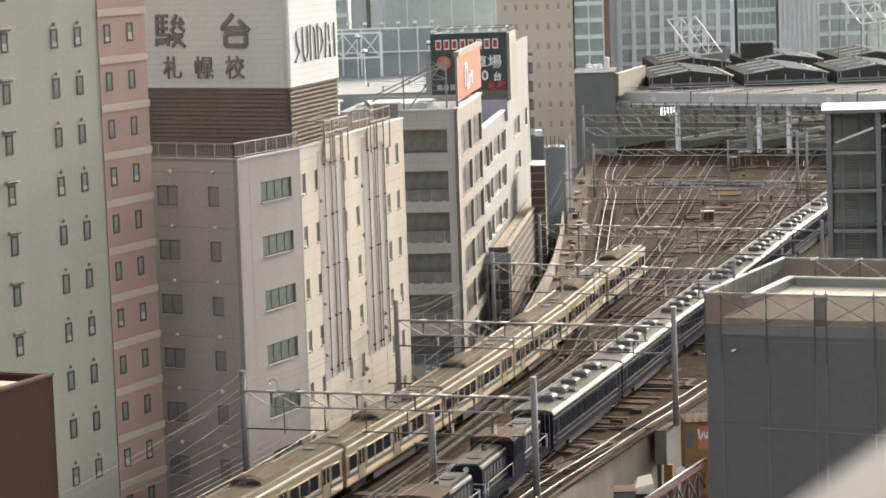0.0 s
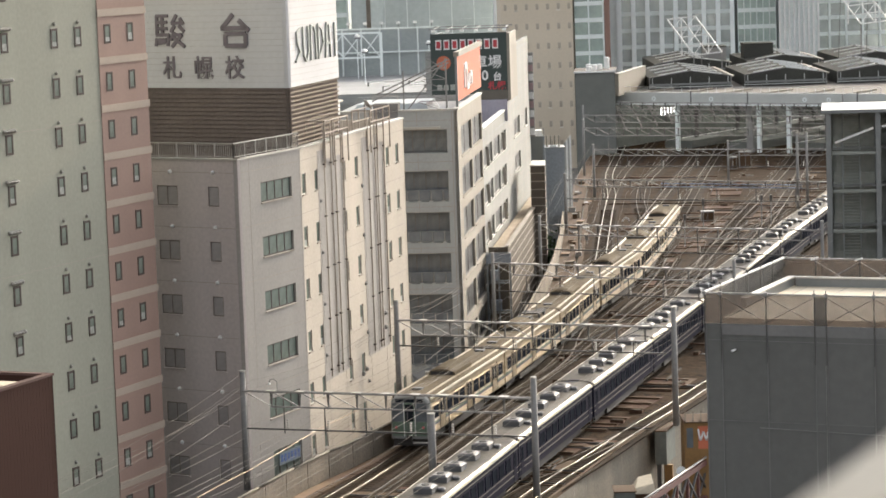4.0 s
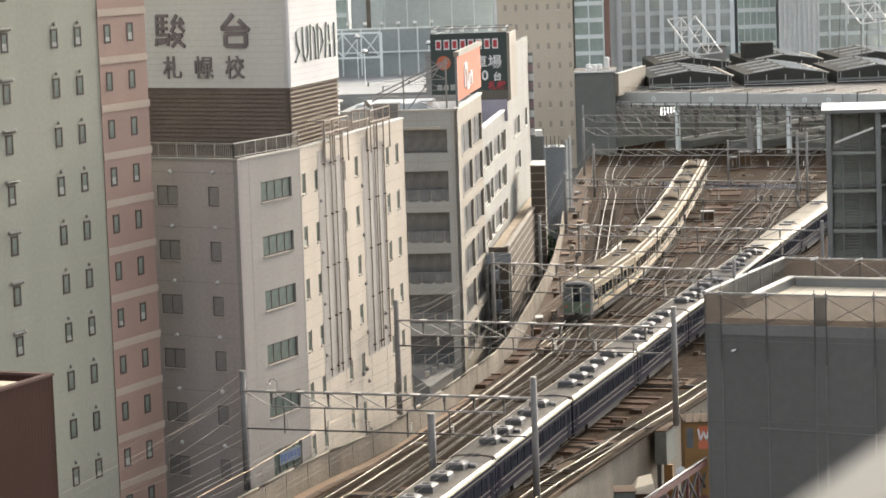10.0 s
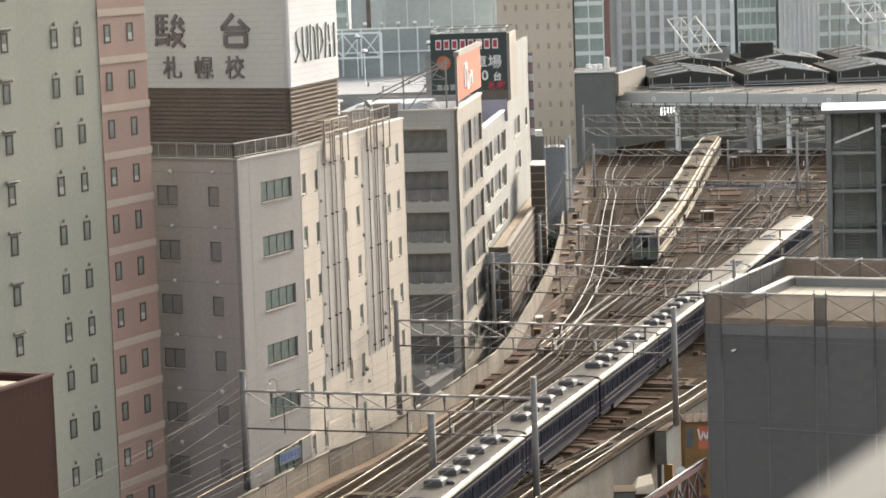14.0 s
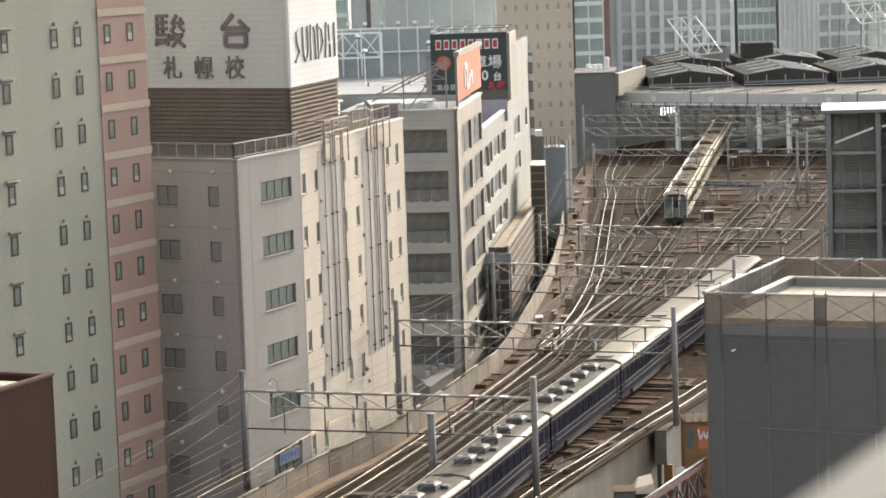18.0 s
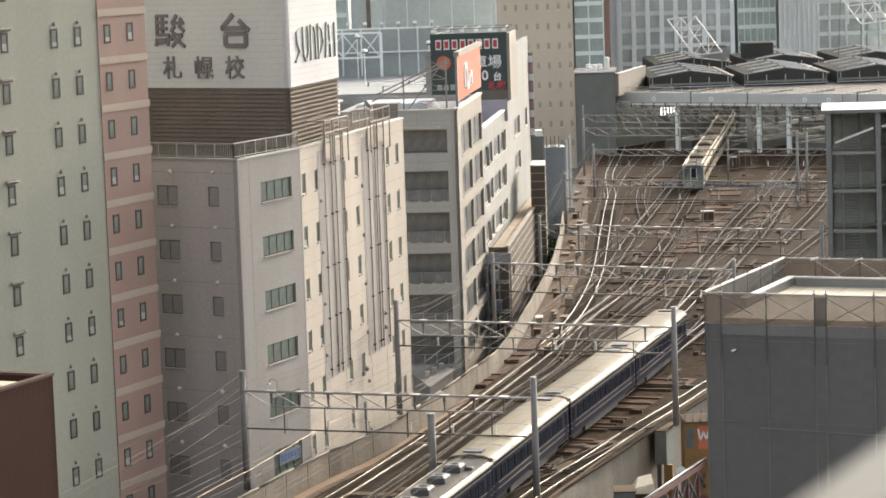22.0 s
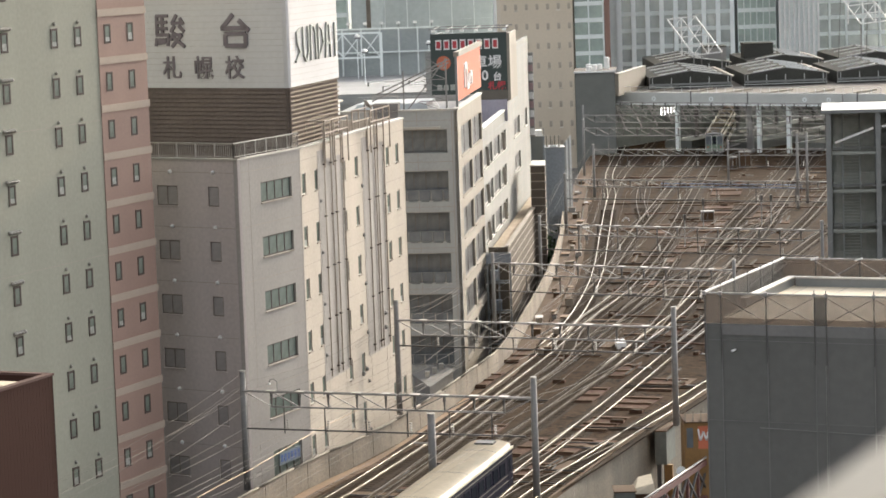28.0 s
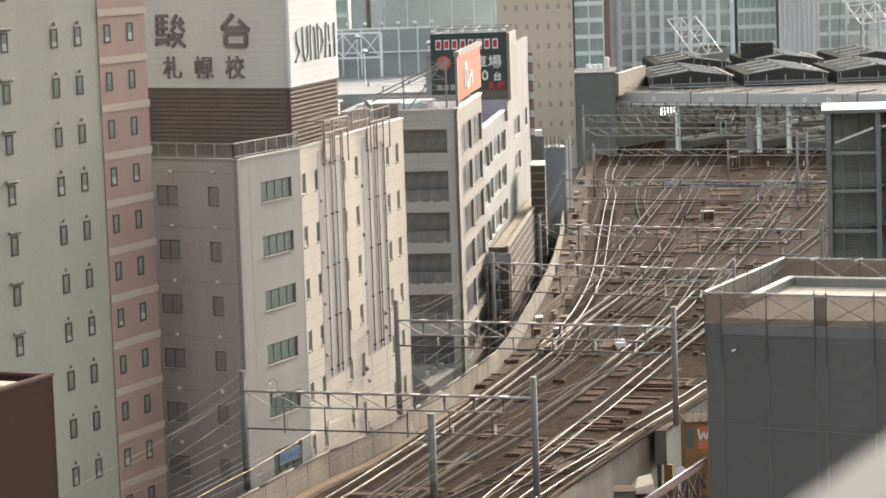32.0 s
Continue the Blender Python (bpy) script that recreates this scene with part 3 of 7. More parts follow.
def cladding(u0, u1, z0, z1, holes):
    """Thin cladding with the window openings cut out."""
    w = wall_mesh(u1 - u0, z0, z1, [(a - u0, b - u0, c, d) for a, b, c, d in holes if a > u0 and b < u1], 0.04)
    return w


part("terracotta_cladding", cladding(35.35, 41.22, GROUND + 0.5, 45.5, hholes), "pink", hotel, "terracotta tile end bay", HW @ Matrix.Translation((35.35, -0.045, 0)))
for z in HROWS:
    part("band", Mesh().box(35.33, -0.10, z + 0.50, 41.30, -0.046, z + 0.95), "band", hotel, "", HW)
hood = Mesh().dome((0, 0, 0), 0.12, 0.16, 8, 2)
hood_d = hood.data("vent_hood", "hood_grey", True)
hood_w = Mesh().dome((0, 0, 0), 0.14, 0.26, 8, 3).data("vent_hood", "frame_l", True)
for u, pink in hotel_cols[:4]:
    for z in HROWS:
        n = 4 if u < -5 else 1
        for k in range(n):
            part("vent_hood", hood_w if n > 1 else hood_d, None, hotel, "", HW @ Matrix.Translation((u + 30 + (-0.12 + 0.33 * k if n > 1 else 0.4), -0.01, z + (0.2 if n > 1 else 0.28))) @ pose(0, 0, 0, 90, 0, 0))
for k in range(12):
    part("wall_joint", Mesh().box(0.2, -0.006, 46 - 4.2 * k - 0.03, 35.2, -0.001, 46 - 4.2 * k), "joint", hotel, "", HW) if k % 2 else None

# cream school building: taupe gable, grey end bay, long cream side
S0 = (-13.3, 175.0)
S1 = (-9.6, 183.4)
S2 = along(S1, 14.2, 27.75)
SROWS = [19.75 - 3.665 * k for k in range(7)]
SD = 122.74
front_holes = [(3.2, 7.75, z - 1.35, z) for z in SROWS[:5]] + [(3.5, 7.75, -0.35, 1.5)]
cream_cols = [0.28, 3.24, 10.2, 13.5, 22.25, 25.1]
cream_holes = [(u, u + 0.88, z - 1.45, z) for u in cream_cols for z in SROWS[:6]]
dark_holes = [(20 + a, 20 + b, z - 1.32, z) for a, b in ((-15.0, -13.2), (-6.8, -5.05), (-2.5, -1.6)) for z in SROWS]
sd0 = along(S0, SD, -20)
school, sf = shell("school_building", "seven-storey cream and taupe school block with outside pipes", "school building", S0, [
    ("dark", sd0, SD, 20, GROUND, 21.5, dark_holes, "darkface", "taupe gable wall in shade"),
    ("front", S0, heading_of(S0, S1), dist(S0, S1), GROUND, 21.5, front_holes, "graycream", "grey end bay"),
    ("side", S1, 14.2, 27.75, GROUND, 21.5, cream_holes, "cream", "long cream side wall"),
    ("back", S2, -75.8, 18, GROUND, 21.5, [], "cream", ""),
], [sd0, S0, S1, S2, along(S2, -75.8, 18)], 20.6, "roofgrey")
for a, b_, c_, d_ in front_holes:
    window(school, sf["front"], a, b_, c_, d_, 4, "frame", "glass_g", 0.12, 0.08, 1, "joint")
for n, (a, b_, c_, d_) in enumerate(cream_holes):
    window(school, sf["side"], a, b_, c_, d_, 1, "frame_l", "glass", 0.06, 0.06, 1, "joint", 0.3 if n % 4 == 1 else 0.0)
for a, b_, c_, d_ in dark_holes:
    window(school, sf["dark"], a, b_, c_, d_, 2 if b_ - a > 1.2 else 1, "louvre", "glass_t", 0.04, 0.06, 1, "darkface")
part("window_film", Mesh().box(4.4, 0.05, 0.3, 7.6, 0.10, 1.15), "bluesign", school, "faint blue lettered window film", sf["front"])
for k in range(6):
    part("film_bar", Mesh().box(4.6 + 0.5 * k, 0.04, 0.45, 4.95 + 0.5 * k, 0.048, 1.0), "film_letter", school, "", sf["front"])
for z in SROWS:
    for key, ln in (("side", 27.7), ("front", 9.1), ("dark", 19.9)):
        part("panel_joint", Mesh().box(0.05, -0.006, z + 0.9, ln, -0.001, z + 0.94), "joint", school, "", sf[key])
for k, (key, u) in enumerate([("side", 5.0), ("side", 9.3), ("side", 16.2), ("side", 20.6), ("front", 1.6), ("front", 9.0)]):
    part("panel_joint", Mesh().box(u, -0.006, GROUND, u + 0.04, -0.001, 21.4), "joint", school, "", sf[key])
part("coping", Mesh().box(-0.05, -0.08, 21.5, 27.8, 0.38, 21.62), "frame_l", school, "", sf["side"])
part("coping", Mesh().box(-0.05, -0.08, 21.5, dist(S0, S1), 0.38, 21.62), "frame_l", school, "", sf["front"])
part("coping", Mesh().box(0, -0.08, 21.5, 20.0, 0.38, 21.62), "frame_l", school, "", sf["dark"])
# outside pipes on brackets before grey chase panels
for u0, u1 in ((4.0, 10.15), (15.4, 21.4)):
    part("chase_panel", Mesh().box(u0, -0.02, 4.6, u1, -0.002, 21.0), "graycream", school, "grey chase panel behind the pipes", sf["side"])
    for k in range(5):
        uu = u0 + 0.3 + (u1 - u0 - 0.6) * k / 4
        part("chase_rib", Mesh().box(uu, -0.035, 4.6, uu + 0.22, -0.021, 21.0), "graycream", school, "", sf["side"])
    for a, b_ in ((u0 + 1.5, u0 + 2.9), (u0 + 4.3, u0 + 5.8)):
        part("pipe_head_box", Mesh().box(a, -0.13, 20.3, b_, -0.022, 21.35), "cream", school, "sunlit cream pipe head box", sf["side"])
for u, z0, z1, r in ((5.36, 4.8, 22.7, 0.075), (7.06, 4.8, 22.7, 0.085), (8.15, 4.8, 22.7, 0.085), (10.1, 4.8, 22.7, 0.095), (16.9, 4.8, 22.7, 0.07), (18.75, 4.8, 22.7, 0.07), (19.4, 4.8, 22.7, 0.08), (21.3, 4.8, 22.7, 0.09)):
    p = part("pipe", Mesh().tube((u, -0.12, z0), (u, -0.12, z1), r * 0.6, 8), "pipe", school, "brown wall pipe", sf["side"], True)
    for z in SROWS:
        if z0 < z + 0.2 < z1:
            part("bracket", Mesh().box(u - 0.12, -0.18, z + 0.15, u + 0.12, -0.002, z + 0.24), "frame", p, "", sf["side"])
vent_d = Mesh().dome((0, 0, 0), 0.15, 0.18, 8, 2).data("vent_cowl", "steel", True)
vent_w = Mesh().dome((0, 0, 0), 0.15, 0.18, 8, 2).data("vent_cowl", "lampwhite", True)
for key, us in (("side", (4.4, 15.2)), ("dark", (14.4, 18.0))):
    for u in us:
        for z in SROWS[:6]:
            part("vent_cowl", vent_d if key == "side" else vent_w, None, school, "", sf[key] @ Matrix.Translation((u, -0.005, z - 2.3 if key == "side" else z + 0.95)) @ pose(0, 0, 0, 90, 0, 0))
for u, z in ((20.3, 7.2), (20.3, 6.1), (13.6, 3.6), (14.6, 3.8)):
    part("vent_cowl", vent_d, None, school, "", sf["side"] @ Matrix.Translation((u, -0.005, z)) @ pose(0, 0, 0, 90, 0, 0) @ Matrix.Scale(1.3, 4))


def railing(name, label, pts, z, h=1.05, gap=0.16, mat_name="frame_l", r=0.03, fine=True):
    t = thing(name, (*pts[0], z), label, "railing")
    for a, b in zip(pts, pts[1:]):
        n = max(1, round(dist(a, b) / 1.6))
        part("top_rail", Mesh().bar((*a, z + h), (*b, z + h), 0.07), mat_name, t)
        part("bottom_rail", Mesh().bar((*a, z + 0.12), (*b, z + 0.12), 0.04), mat_name, t)
        for k in range(n + 1):
            q = (a[0] + (b[0] - a[0]) * k / n, a[1] + (b[1] - a[1]) * k / n)
            part("post", Mesh().bar((*q, z), (*q, z + h), 0.06), mat_name, t)
        if fine:
            m = int(dist(a, b) / gap)
            bars = Mesh()
            for k in range(1, m):
                q = (a[0] + (b[0] - a[0]) * k / m, a[1] + (b[1] - a[1]) * k / m)
                bars.bar((*q, z + 0.12), (*q, z + h), 0.022)
            part("balusters", bars, mat_name, t, kind="stuff")
    return t


railing("roof_railing", "pale metal railing on the school roof edge", [along(S0, SD, -19), along(S0, SD, -0.25), along(S0, 23.77, 8.9)], 21.62, 1.0)

# sign tower on the school roof
T0 = (-10.205, 184.0)
tower = thing("sign_tower", (*T0, 20.6), "white rooftop sign tower with brown louvres below", "sign tower")
TA, TB = facing(T0, 14.2), facing(along(T0, SD, -17.6), SD)
# sunward face takes the lighter louvre copy, shaded face the brown one
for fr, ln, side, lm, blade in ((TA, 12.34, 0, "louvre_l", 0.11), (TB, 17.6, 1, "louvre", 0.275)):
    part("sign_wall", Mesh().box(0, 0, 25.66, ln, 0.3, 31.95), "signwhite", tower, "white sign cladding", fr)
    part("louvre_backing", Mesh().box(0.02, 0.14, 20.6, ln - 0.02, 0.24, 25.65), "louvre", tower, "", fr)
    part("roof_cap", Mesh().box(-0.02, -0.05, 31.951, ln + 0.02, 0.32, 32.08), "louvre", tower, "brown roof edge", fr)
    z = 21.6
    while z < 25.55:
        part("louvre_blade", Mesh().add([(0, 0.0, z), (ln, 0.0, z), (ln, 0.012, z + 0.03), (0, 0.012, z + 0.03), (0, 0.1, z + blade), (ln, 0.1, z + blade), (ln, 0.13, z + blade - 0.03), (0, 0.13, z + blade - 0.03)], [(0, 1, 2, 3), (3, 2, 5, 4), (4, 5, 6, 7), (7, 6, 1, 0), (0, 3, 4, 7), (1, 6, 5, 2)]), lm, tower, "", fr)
        z += 0.303
    for k in range(14):
        part("cladding_seam", Mesh().box(0.02, -0.006, 26.05 + k * 0.42, ln - 0.02, -0.001, 26.065 + k * 0.42), "joint", tower, "", fr)
part("core", Mesh().prism([along(along(T0, SD, -17.2), 32.74, 0.5), along(along(T0, SD, -0.8), 32.74, 0.6), along(T0, 14.2, 12.0, -0.8), along(along(T0, SD, -17.2), 14.2, 11.8)], 20.6, 31.9), "louvre", tower)


def strokes(parent, fr, x, z, w, h, lines, t, mat_name, d=0.12, name="sign_stroke"):
    """Raised strokes of a sign: line ends in a unit box."""
    for a, b, c, e in lines:
        p, q = Vector((x + a * w, -d / 2, z + b * h)), Vector((x + c * w, -d / 2, z + e * h))
        part(name, Mesh().bar(p, q, d, t) if abs(q.z - p.z) < 0.99 * (q - p).length else Mesh().bar(p, q, t, d), mat_name, parent, "", fr)


def writing(parent, fr, text, x, z, size, mat_name, d=0.06, sx=1.0, bold=0.02):
    """Raised lettering in the built-in font."""
    cu = bpy.data.curves.new("lettering", "FONT")
    cu.body, cu.size, cu.extrude, cu.offset = text, size, d / 2, bold
    cu.resolution_u = 3
    tmp = bpy.data.objects.new("lettering", cu)
    scene.collection.objects.link(tmp)
    me = bpy.data.meshes.new_from_object(tmp.evaluated_get(bpy.context.evaluated_depsgraph_get()))
    bpy.data.objects.remove(tmp)
    me.materials.clear()
    me.materials.append(M[mat_name])
    return part("lettering", me, None, parent, "", fr @ Matrix.Translation((x, -d / 2 - 0.005, z)) @ pose(0, 0, 0, 90, 0, 0) @ Matrix.Diagonal((sx, 1, 1, 1)))


# large raised mark: two characters as plain strokes
LA = [(0.05, 0.95, 0.45, 0.95), (0.05, 0.76, 0.42, 0.76), (0.05, 0.57, 0.42, 0.57), (0.08, 0.38, 0.08, 0.97), (0.26, 0.4, 0.26, 0.95), (0.05, 0.38, 0.47, 0.38), (0.46, 0.4, 0.42, 0.05), (0.03, 0.05, 0.07, 0.28), (0.15, 0.08, 0.16, 0.28), (0.25, 0.1, 0.24, 0.28), (0.34, 0.12, 0.32, 0.28), (0.74, 0.98, 0.58, 0.72), (0.56, 0.72, 0.93, 0.74), (0.84, 0.88, 0.96, 0.68), (0.66, 0.66, 0.54, 0.45), (0.8, 0.66, 0.97, 0.47), (0.66, 0.46, 0.52, 0.22), (0.6, 0.38, 0.9, 0.38), (0.9, 0.38, 0.55, 0.02), (0.62, 0.3, 0.98, 0.02)]
LB = [(0.44, 0.98, 0.06, 0.56), (0.04, 0.56, 0.86, 0.58), (0.62, 0.8, 0.95, 0.48), (0.16, 0.4, 0.84, 0.4), (0.16, 0.04, 0.84, 0.04), (0.17, 0.04, 0.17, 0.4), (0.83, 0.04, 0.83, 0.4)]
strokes(tower, TB, 6.156, 28.501, 2.7, 2.35, LA, 0.235, "letter")
strokes(tower, TB, 11.933, 28.501, 2.65, 2.3, LB, 0.31, "letter")
writing(tower, TB, "札", 6.743, 26.445, 1.71, "letter", 0.1, 1.0, 0.015)
writing(tower, TB, "幌", 9.485, 26.445, 1.71, "letter", 0.1, 1.0, 0.015)
writing(tower, TB, "校", 12.227, 26.445, 1.71, "letter", 0.1, 1.0, 0.015)
GL = [[(0.9, 0.95, 0.3, 0.85), (0.3, 0.85, 0.45, 0.5), (0.45, 0.5, 0.75, 0.3), (0.75, 0.3, 0.1, 0.03)], [(0.15, 1, 0.15, 0.2), (0.15, 0.2, 0.5, 0.0), (0.5, 0, 0.85, 0.25), (0.85, 0.2, 0.85, 1)], [(0.15, 0, 0.15, 1), (0.15, 1, 0.6, 0.98), (0.6, 1, 0.85, 0.75), (0.85, 0.8, 0.85, 0)], [(0.15, 0.02, 0.15, 1), (0.15, 1, 0.7, 0.85), (0.7, 0.85, 0.9, 0.45), (0.9, 0.45, 0.15, 0.02)], [(0.1, 0, 0.35, 1), (0.35, 1, 0.7, 0.98), (0.7, 1, 0.9, 0), (0.25, 0.42, 0.8, 0.42)], [(0.5, 0, 0.5, 1)]]
for k, g in enumerate(GL):
    strokes(tower, TA, 1.57 + 1.81 * k, 27.277, 1.66, 2.45, g, 0.15, "letter_s")

# roof clutter of the school: frames round the pipe heads, tank, dish
for u0, u1, z1 in ((4.4, 10.3, 23.1), (16.4, 21.8, 23.0)):
    cage = thing("pipe_cage", (*along(S1, 14.2, u0), 21.6), "brown steel cage round rooftop pipe heads", "steel frame")
    for u in np.linspace(u0, u1, 4):
        for y in (-0.5, 0.9):
            part("upright", Mesh().bar((u, y, 19.8 if y < 0 else 20.7), (u, y, z1), 0.09), "pipe", cage, "", sf["side"])
    for y in (-0.5, 0.9):
        for z in (z1 - 0.05, z1 - 0.9):
            part("rail", Mesh().bar((u0, y, z), (u1, y, z), 0.08), "pipe", cage, "", sf["side"])
    for u in (u0, u1):
        part("rail", Mesh().bar((u, -0.5, z1 - 0.05), (u, 0.9, z1 - 0.05), 0.08), "pipe", cage, "", sf["side"])
tank = thing("roof_hut", (*along(S1, 14.2, 20, -4), 20.6), "white rooftop machine hut", "roof hut")
part("body", Mesh().box(14.5, 3.0, 20.6, 20.5, 7.0, 23.4), "white", tank, "", sf["side"])
part("cap", Mesh().box(14.3, 2.8, 23.41, 20.7, 7.2, 23.55), "frame_l", tank, "", sf["side"])
dish = thing("satellite_dish", (*along(S1, 14.2, 21, -1.2), 21.6), "white rooftop dish aerial on a short mast", "dish aerial")
part("mast", Mesh().tube((21, 1.2, 20.6), (21, 1.2, 23.2), 0.05), "steel", dish, "", sf["side"])
part("reflector", Mesh().loft([[(r * math.cos(a), -d, r * math.sin(a)) for a in (k * math.tau / 16 for k in range(16))] for r, d in ((0.40, 0.14), (0.30, 0.075), (0.18, 0.025), (0.05, 0.0), (0.18, 0.04), (0.30, 0.09), (0.40, 0.15))]), "hood_grey", dish, "", sf["side"] @ Matrix.Translation((21, 1.1, 23.1)) @ pose(0, 0, 0, -30, 0, 40), True)

# pale office block with deep balconies
B0, BH = (1.63, 234.7), 6.3
bt = [18.8, 15.13, 11.46, 7.79, 4.12, 0.45]
right_holes = []
for z in bt:
    right_holes += [(3.0, 12.4, z - 2.65, z), (13.55, 22.6, z - 2.65, z)]
for z in bt[1:4]:
    right_holes += [(24.1, 33.2, z - 2.0, z), (34.5, 41.9, z - 2.0, z), (42.9, 49.6, z - 2.0, z)]
right_holes += [(60.4, 68.9, 13.3, 15.3), (60.4, 68.9, 9.4, 11.3), (76, 80, 13.4, 15.4)]
BF = 96.3
bfl = along(B0, BF, -12)
front_h = [(12 - 9.5, 12 - 0.95, z - (1.75 if z > 18 else 2.4), z + 0.3) for z in (18.5, 14.85, 11.2, 7.55, 3.9, 0.2)]
office, of = shell("office_block", "pale tiled office block with deep balcony openings", "office building", B0, [
    # front and side colours are set apart by how light falls on them
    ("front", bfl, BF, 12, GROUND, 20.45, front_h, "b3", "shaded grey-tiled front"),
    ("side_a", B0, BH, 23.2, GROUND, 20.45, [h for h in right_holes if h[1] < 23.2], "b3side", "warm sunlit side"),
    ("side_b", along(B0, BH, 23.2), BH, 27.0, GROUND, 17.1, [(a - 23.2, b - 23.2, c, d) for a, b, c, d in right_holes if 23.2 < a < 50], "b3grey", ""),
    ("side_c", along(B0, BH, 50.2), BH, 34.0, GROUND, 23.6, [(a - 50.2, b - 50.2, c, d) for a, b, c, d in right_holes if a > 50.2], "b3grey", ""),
], [bfl, B0, along(B0, BH, 23.2), along(bfl, BH, 23.2)], 19.9, "roofgrey")
part("roof", Mesh().prism([along(bfl, BH, 23.2), along(B0, BH, 23.2), along(B0, BH, 50.2), along(bfl, BH, 50.2)], 15.8, 16.0), "roofgrey", office)
part("roof", Mesh().prism([along(along(B0, BF, -8.4), BH, 50.2), along(B0, BH, 50.2), along(B0, BH, 84.2), along(along(B0, BF, -8.4), BH, 84.2)], 22.8, 23.0), "roofgrey", office)
part("step_wall", Mesh().box(0, -0.3, 16.0, 11.6, 0, 20.45), "b3", office, "", facing(along(bfl, BH, 23.2), BF))
part("step_wall", Mesh().box(3.6, 0, 16.0, 11.95, 0.3, 23.55), "b3", office, "", facing(along(bfl, BH, 50.25), BF))
for a, b_, c_, d_ in front_h:
    window(office, of["front"], a, b_, c_, d_, 8, "steel_d", "glass_d", 1.25, 0.07, 1)
    part("balcony_soffit", Mesh().box(a - 0.3, 0.3, d_ + 0.002, b_ + 0.3, 1.4, d_ + 0.2), "b3", office, "", of["front"])
    part("balcony_end", Mesh().box(b_ + 0.002, 0.3, c_ - 0.1, b_ + 0.2, 1.4, d_), "b3", office, "", of["front"])
    part("balcony_deck", Mesh().box(a - 0.3, 0.3, c_ - 0.2, b_ + 0.3, 1.4, c_ - 0.01), "b3", office, "", of["front"])
    if d_ < 18:
        r_ = part("balcony_rail", Mesh().box(a, 0.12, c_ + 0.98, b_, 0.18, c_ + 1.03).box(a, 0.1, c_ + 0.06, b_, 0.2, c_ + 0.13), "stairsteel", office, "grey balcony rail", of["front"])
        for k in range(8):
            uu = a + 0.5 + 1.07 * k
            part("rail_post", Mesh().box(uu, 0.08, c_, uu + 0.09, 0.2, c_ + 1.0), "steel", r_, "", of["front"])
            part("rail_foot", Mesh().box(uu - 0.12, 0.02, c_ + 0.002, uu + 0.2, 0.28, c_ + 0.1), "frame_l", r_, "", of["front"])
            part("rail_pane", Mesh().box(uu + 0.12, 0.13, c_ + 0.16, uu + 1.02, 0.15, c_ + 0.95), "glass_d", r_, "", of["front"])
    else:
        part("lamp_tray", Mesh().box(a, -0.35, d_ + 0.12, b_ - 0.6, -0.002, d_ + 0.3), "frame_l", office, "pale lamp tray", of["front"])
for (a, b_, c_, d_), up in zip(front_h, [20.4] + [h[2] for h in front_h]):
    for z in (d_ + 0.03, (d_ + up) / 2):
        part("panel_joint", Mesh().box(0.05, -0.006, z, 11.9, -0.001, z + 0.04), "joint", office, "", of["front"])
    for u in (3.3, 5.9, 8.4):
        part("panel_joint", Mesh().box(u, -0.006, d_ + 0.08, u + 0.05, -0.001, up - 0.02), "joint", office, "", of["front"])
for z in (16.1, 12.45, 8.8, 5.1, 1.4):
    part("panel_joint", Mesh().box(0.1, -0.006, z, 23.1, -0.001, z + 0.05), "joint", office, "", of["side_a"])
for k in range(22):
    part("tile_course", Mesh().box(50.4, -0.006, 2.0 + 0.95 * k, 84.0, -0.001, 2.03 + 0.95 * k), "joint", office, "", of["side_a"])
for k in range(9):
    part("tile_course", Mesh().box(54.0 + 3.4 * k, -0.007, GROUND, 54.06 + 3.4 * k, -0.002, 23.5), "joint", office, "", of["side_a"])
for h in right_holes:
    if h[1] < 23.2:
        window(office, of["side_a"], *h, 2, "steel_d", "glass_s", 0.2, 0.08, 1, "b3side")
for h in right_holes:
    if h[0] > 23.2:
        w_ = window(office, of["side_a"], h[0], h[1], h[2], h[3], 2, "frame_l", "glass_s", 0.16, 0.12, 1, "frame_l")
        if h[0] < 30 or 42 < h[0] < 50:
            part("open_sash", Mesh().bar((h[0] + 3.4, -0.1, h[2] + 0.05), (h[0] + 2.2, -0.1, h[3] - 0.05), 0.3, 0.1), "frame_l", w_, "pale open sash", of["side_a"])
part("coping", Mesh().box(-0.1, -0.1, 20.46, 12.1, 0.4, 20.62), "frame_l", office, "", of["front"])
part("coping", Mesh().box(0.0, -0.1, 20.46, 23.3, 0.4, 20.62), "frame_l", office, "", of["side_a"])
part("coping", Mesh().box(0.0, -0.1, 17.1, 27.0, 0.4, 17.25), "white", office, "", of["side_b"])
for u in (12 - 0.5, 12 - 10.3):
    part("pier_joint", Mesh().box(u - 0.03, -0.006, GROUND, u + 0.03, -0.001, 20.4), "joint", office, "", of["front"])

# grey low annex with ribbed siding
A0 = (4.4, 257.4)
A1 = along(A0, BF, 1.9)
annex, af = shell("annex_building", "low grey ribbed annex with a sunlit roof terrace", "annex", A0, [
    ("front", A0, BF, 1.9, GROUND, 5.6, [], "annex", ""),
    ("side", A1, 6.2, 55, GROUND, 5.6, [], "annex", "ribbed grey siding"),
], [A0, A1, along(A1, 6.2, 55), along(A0, BH, 55)], 5.1, "terrace")
for k in range(10):
    part("siding_rib", Mesh().box(0.1, -0.05, -3.4 + 0.92 * k, 54.8, -0.002, -3.33 + 0.92 * k), "rib", annex, "pale siding rib", af["side"])
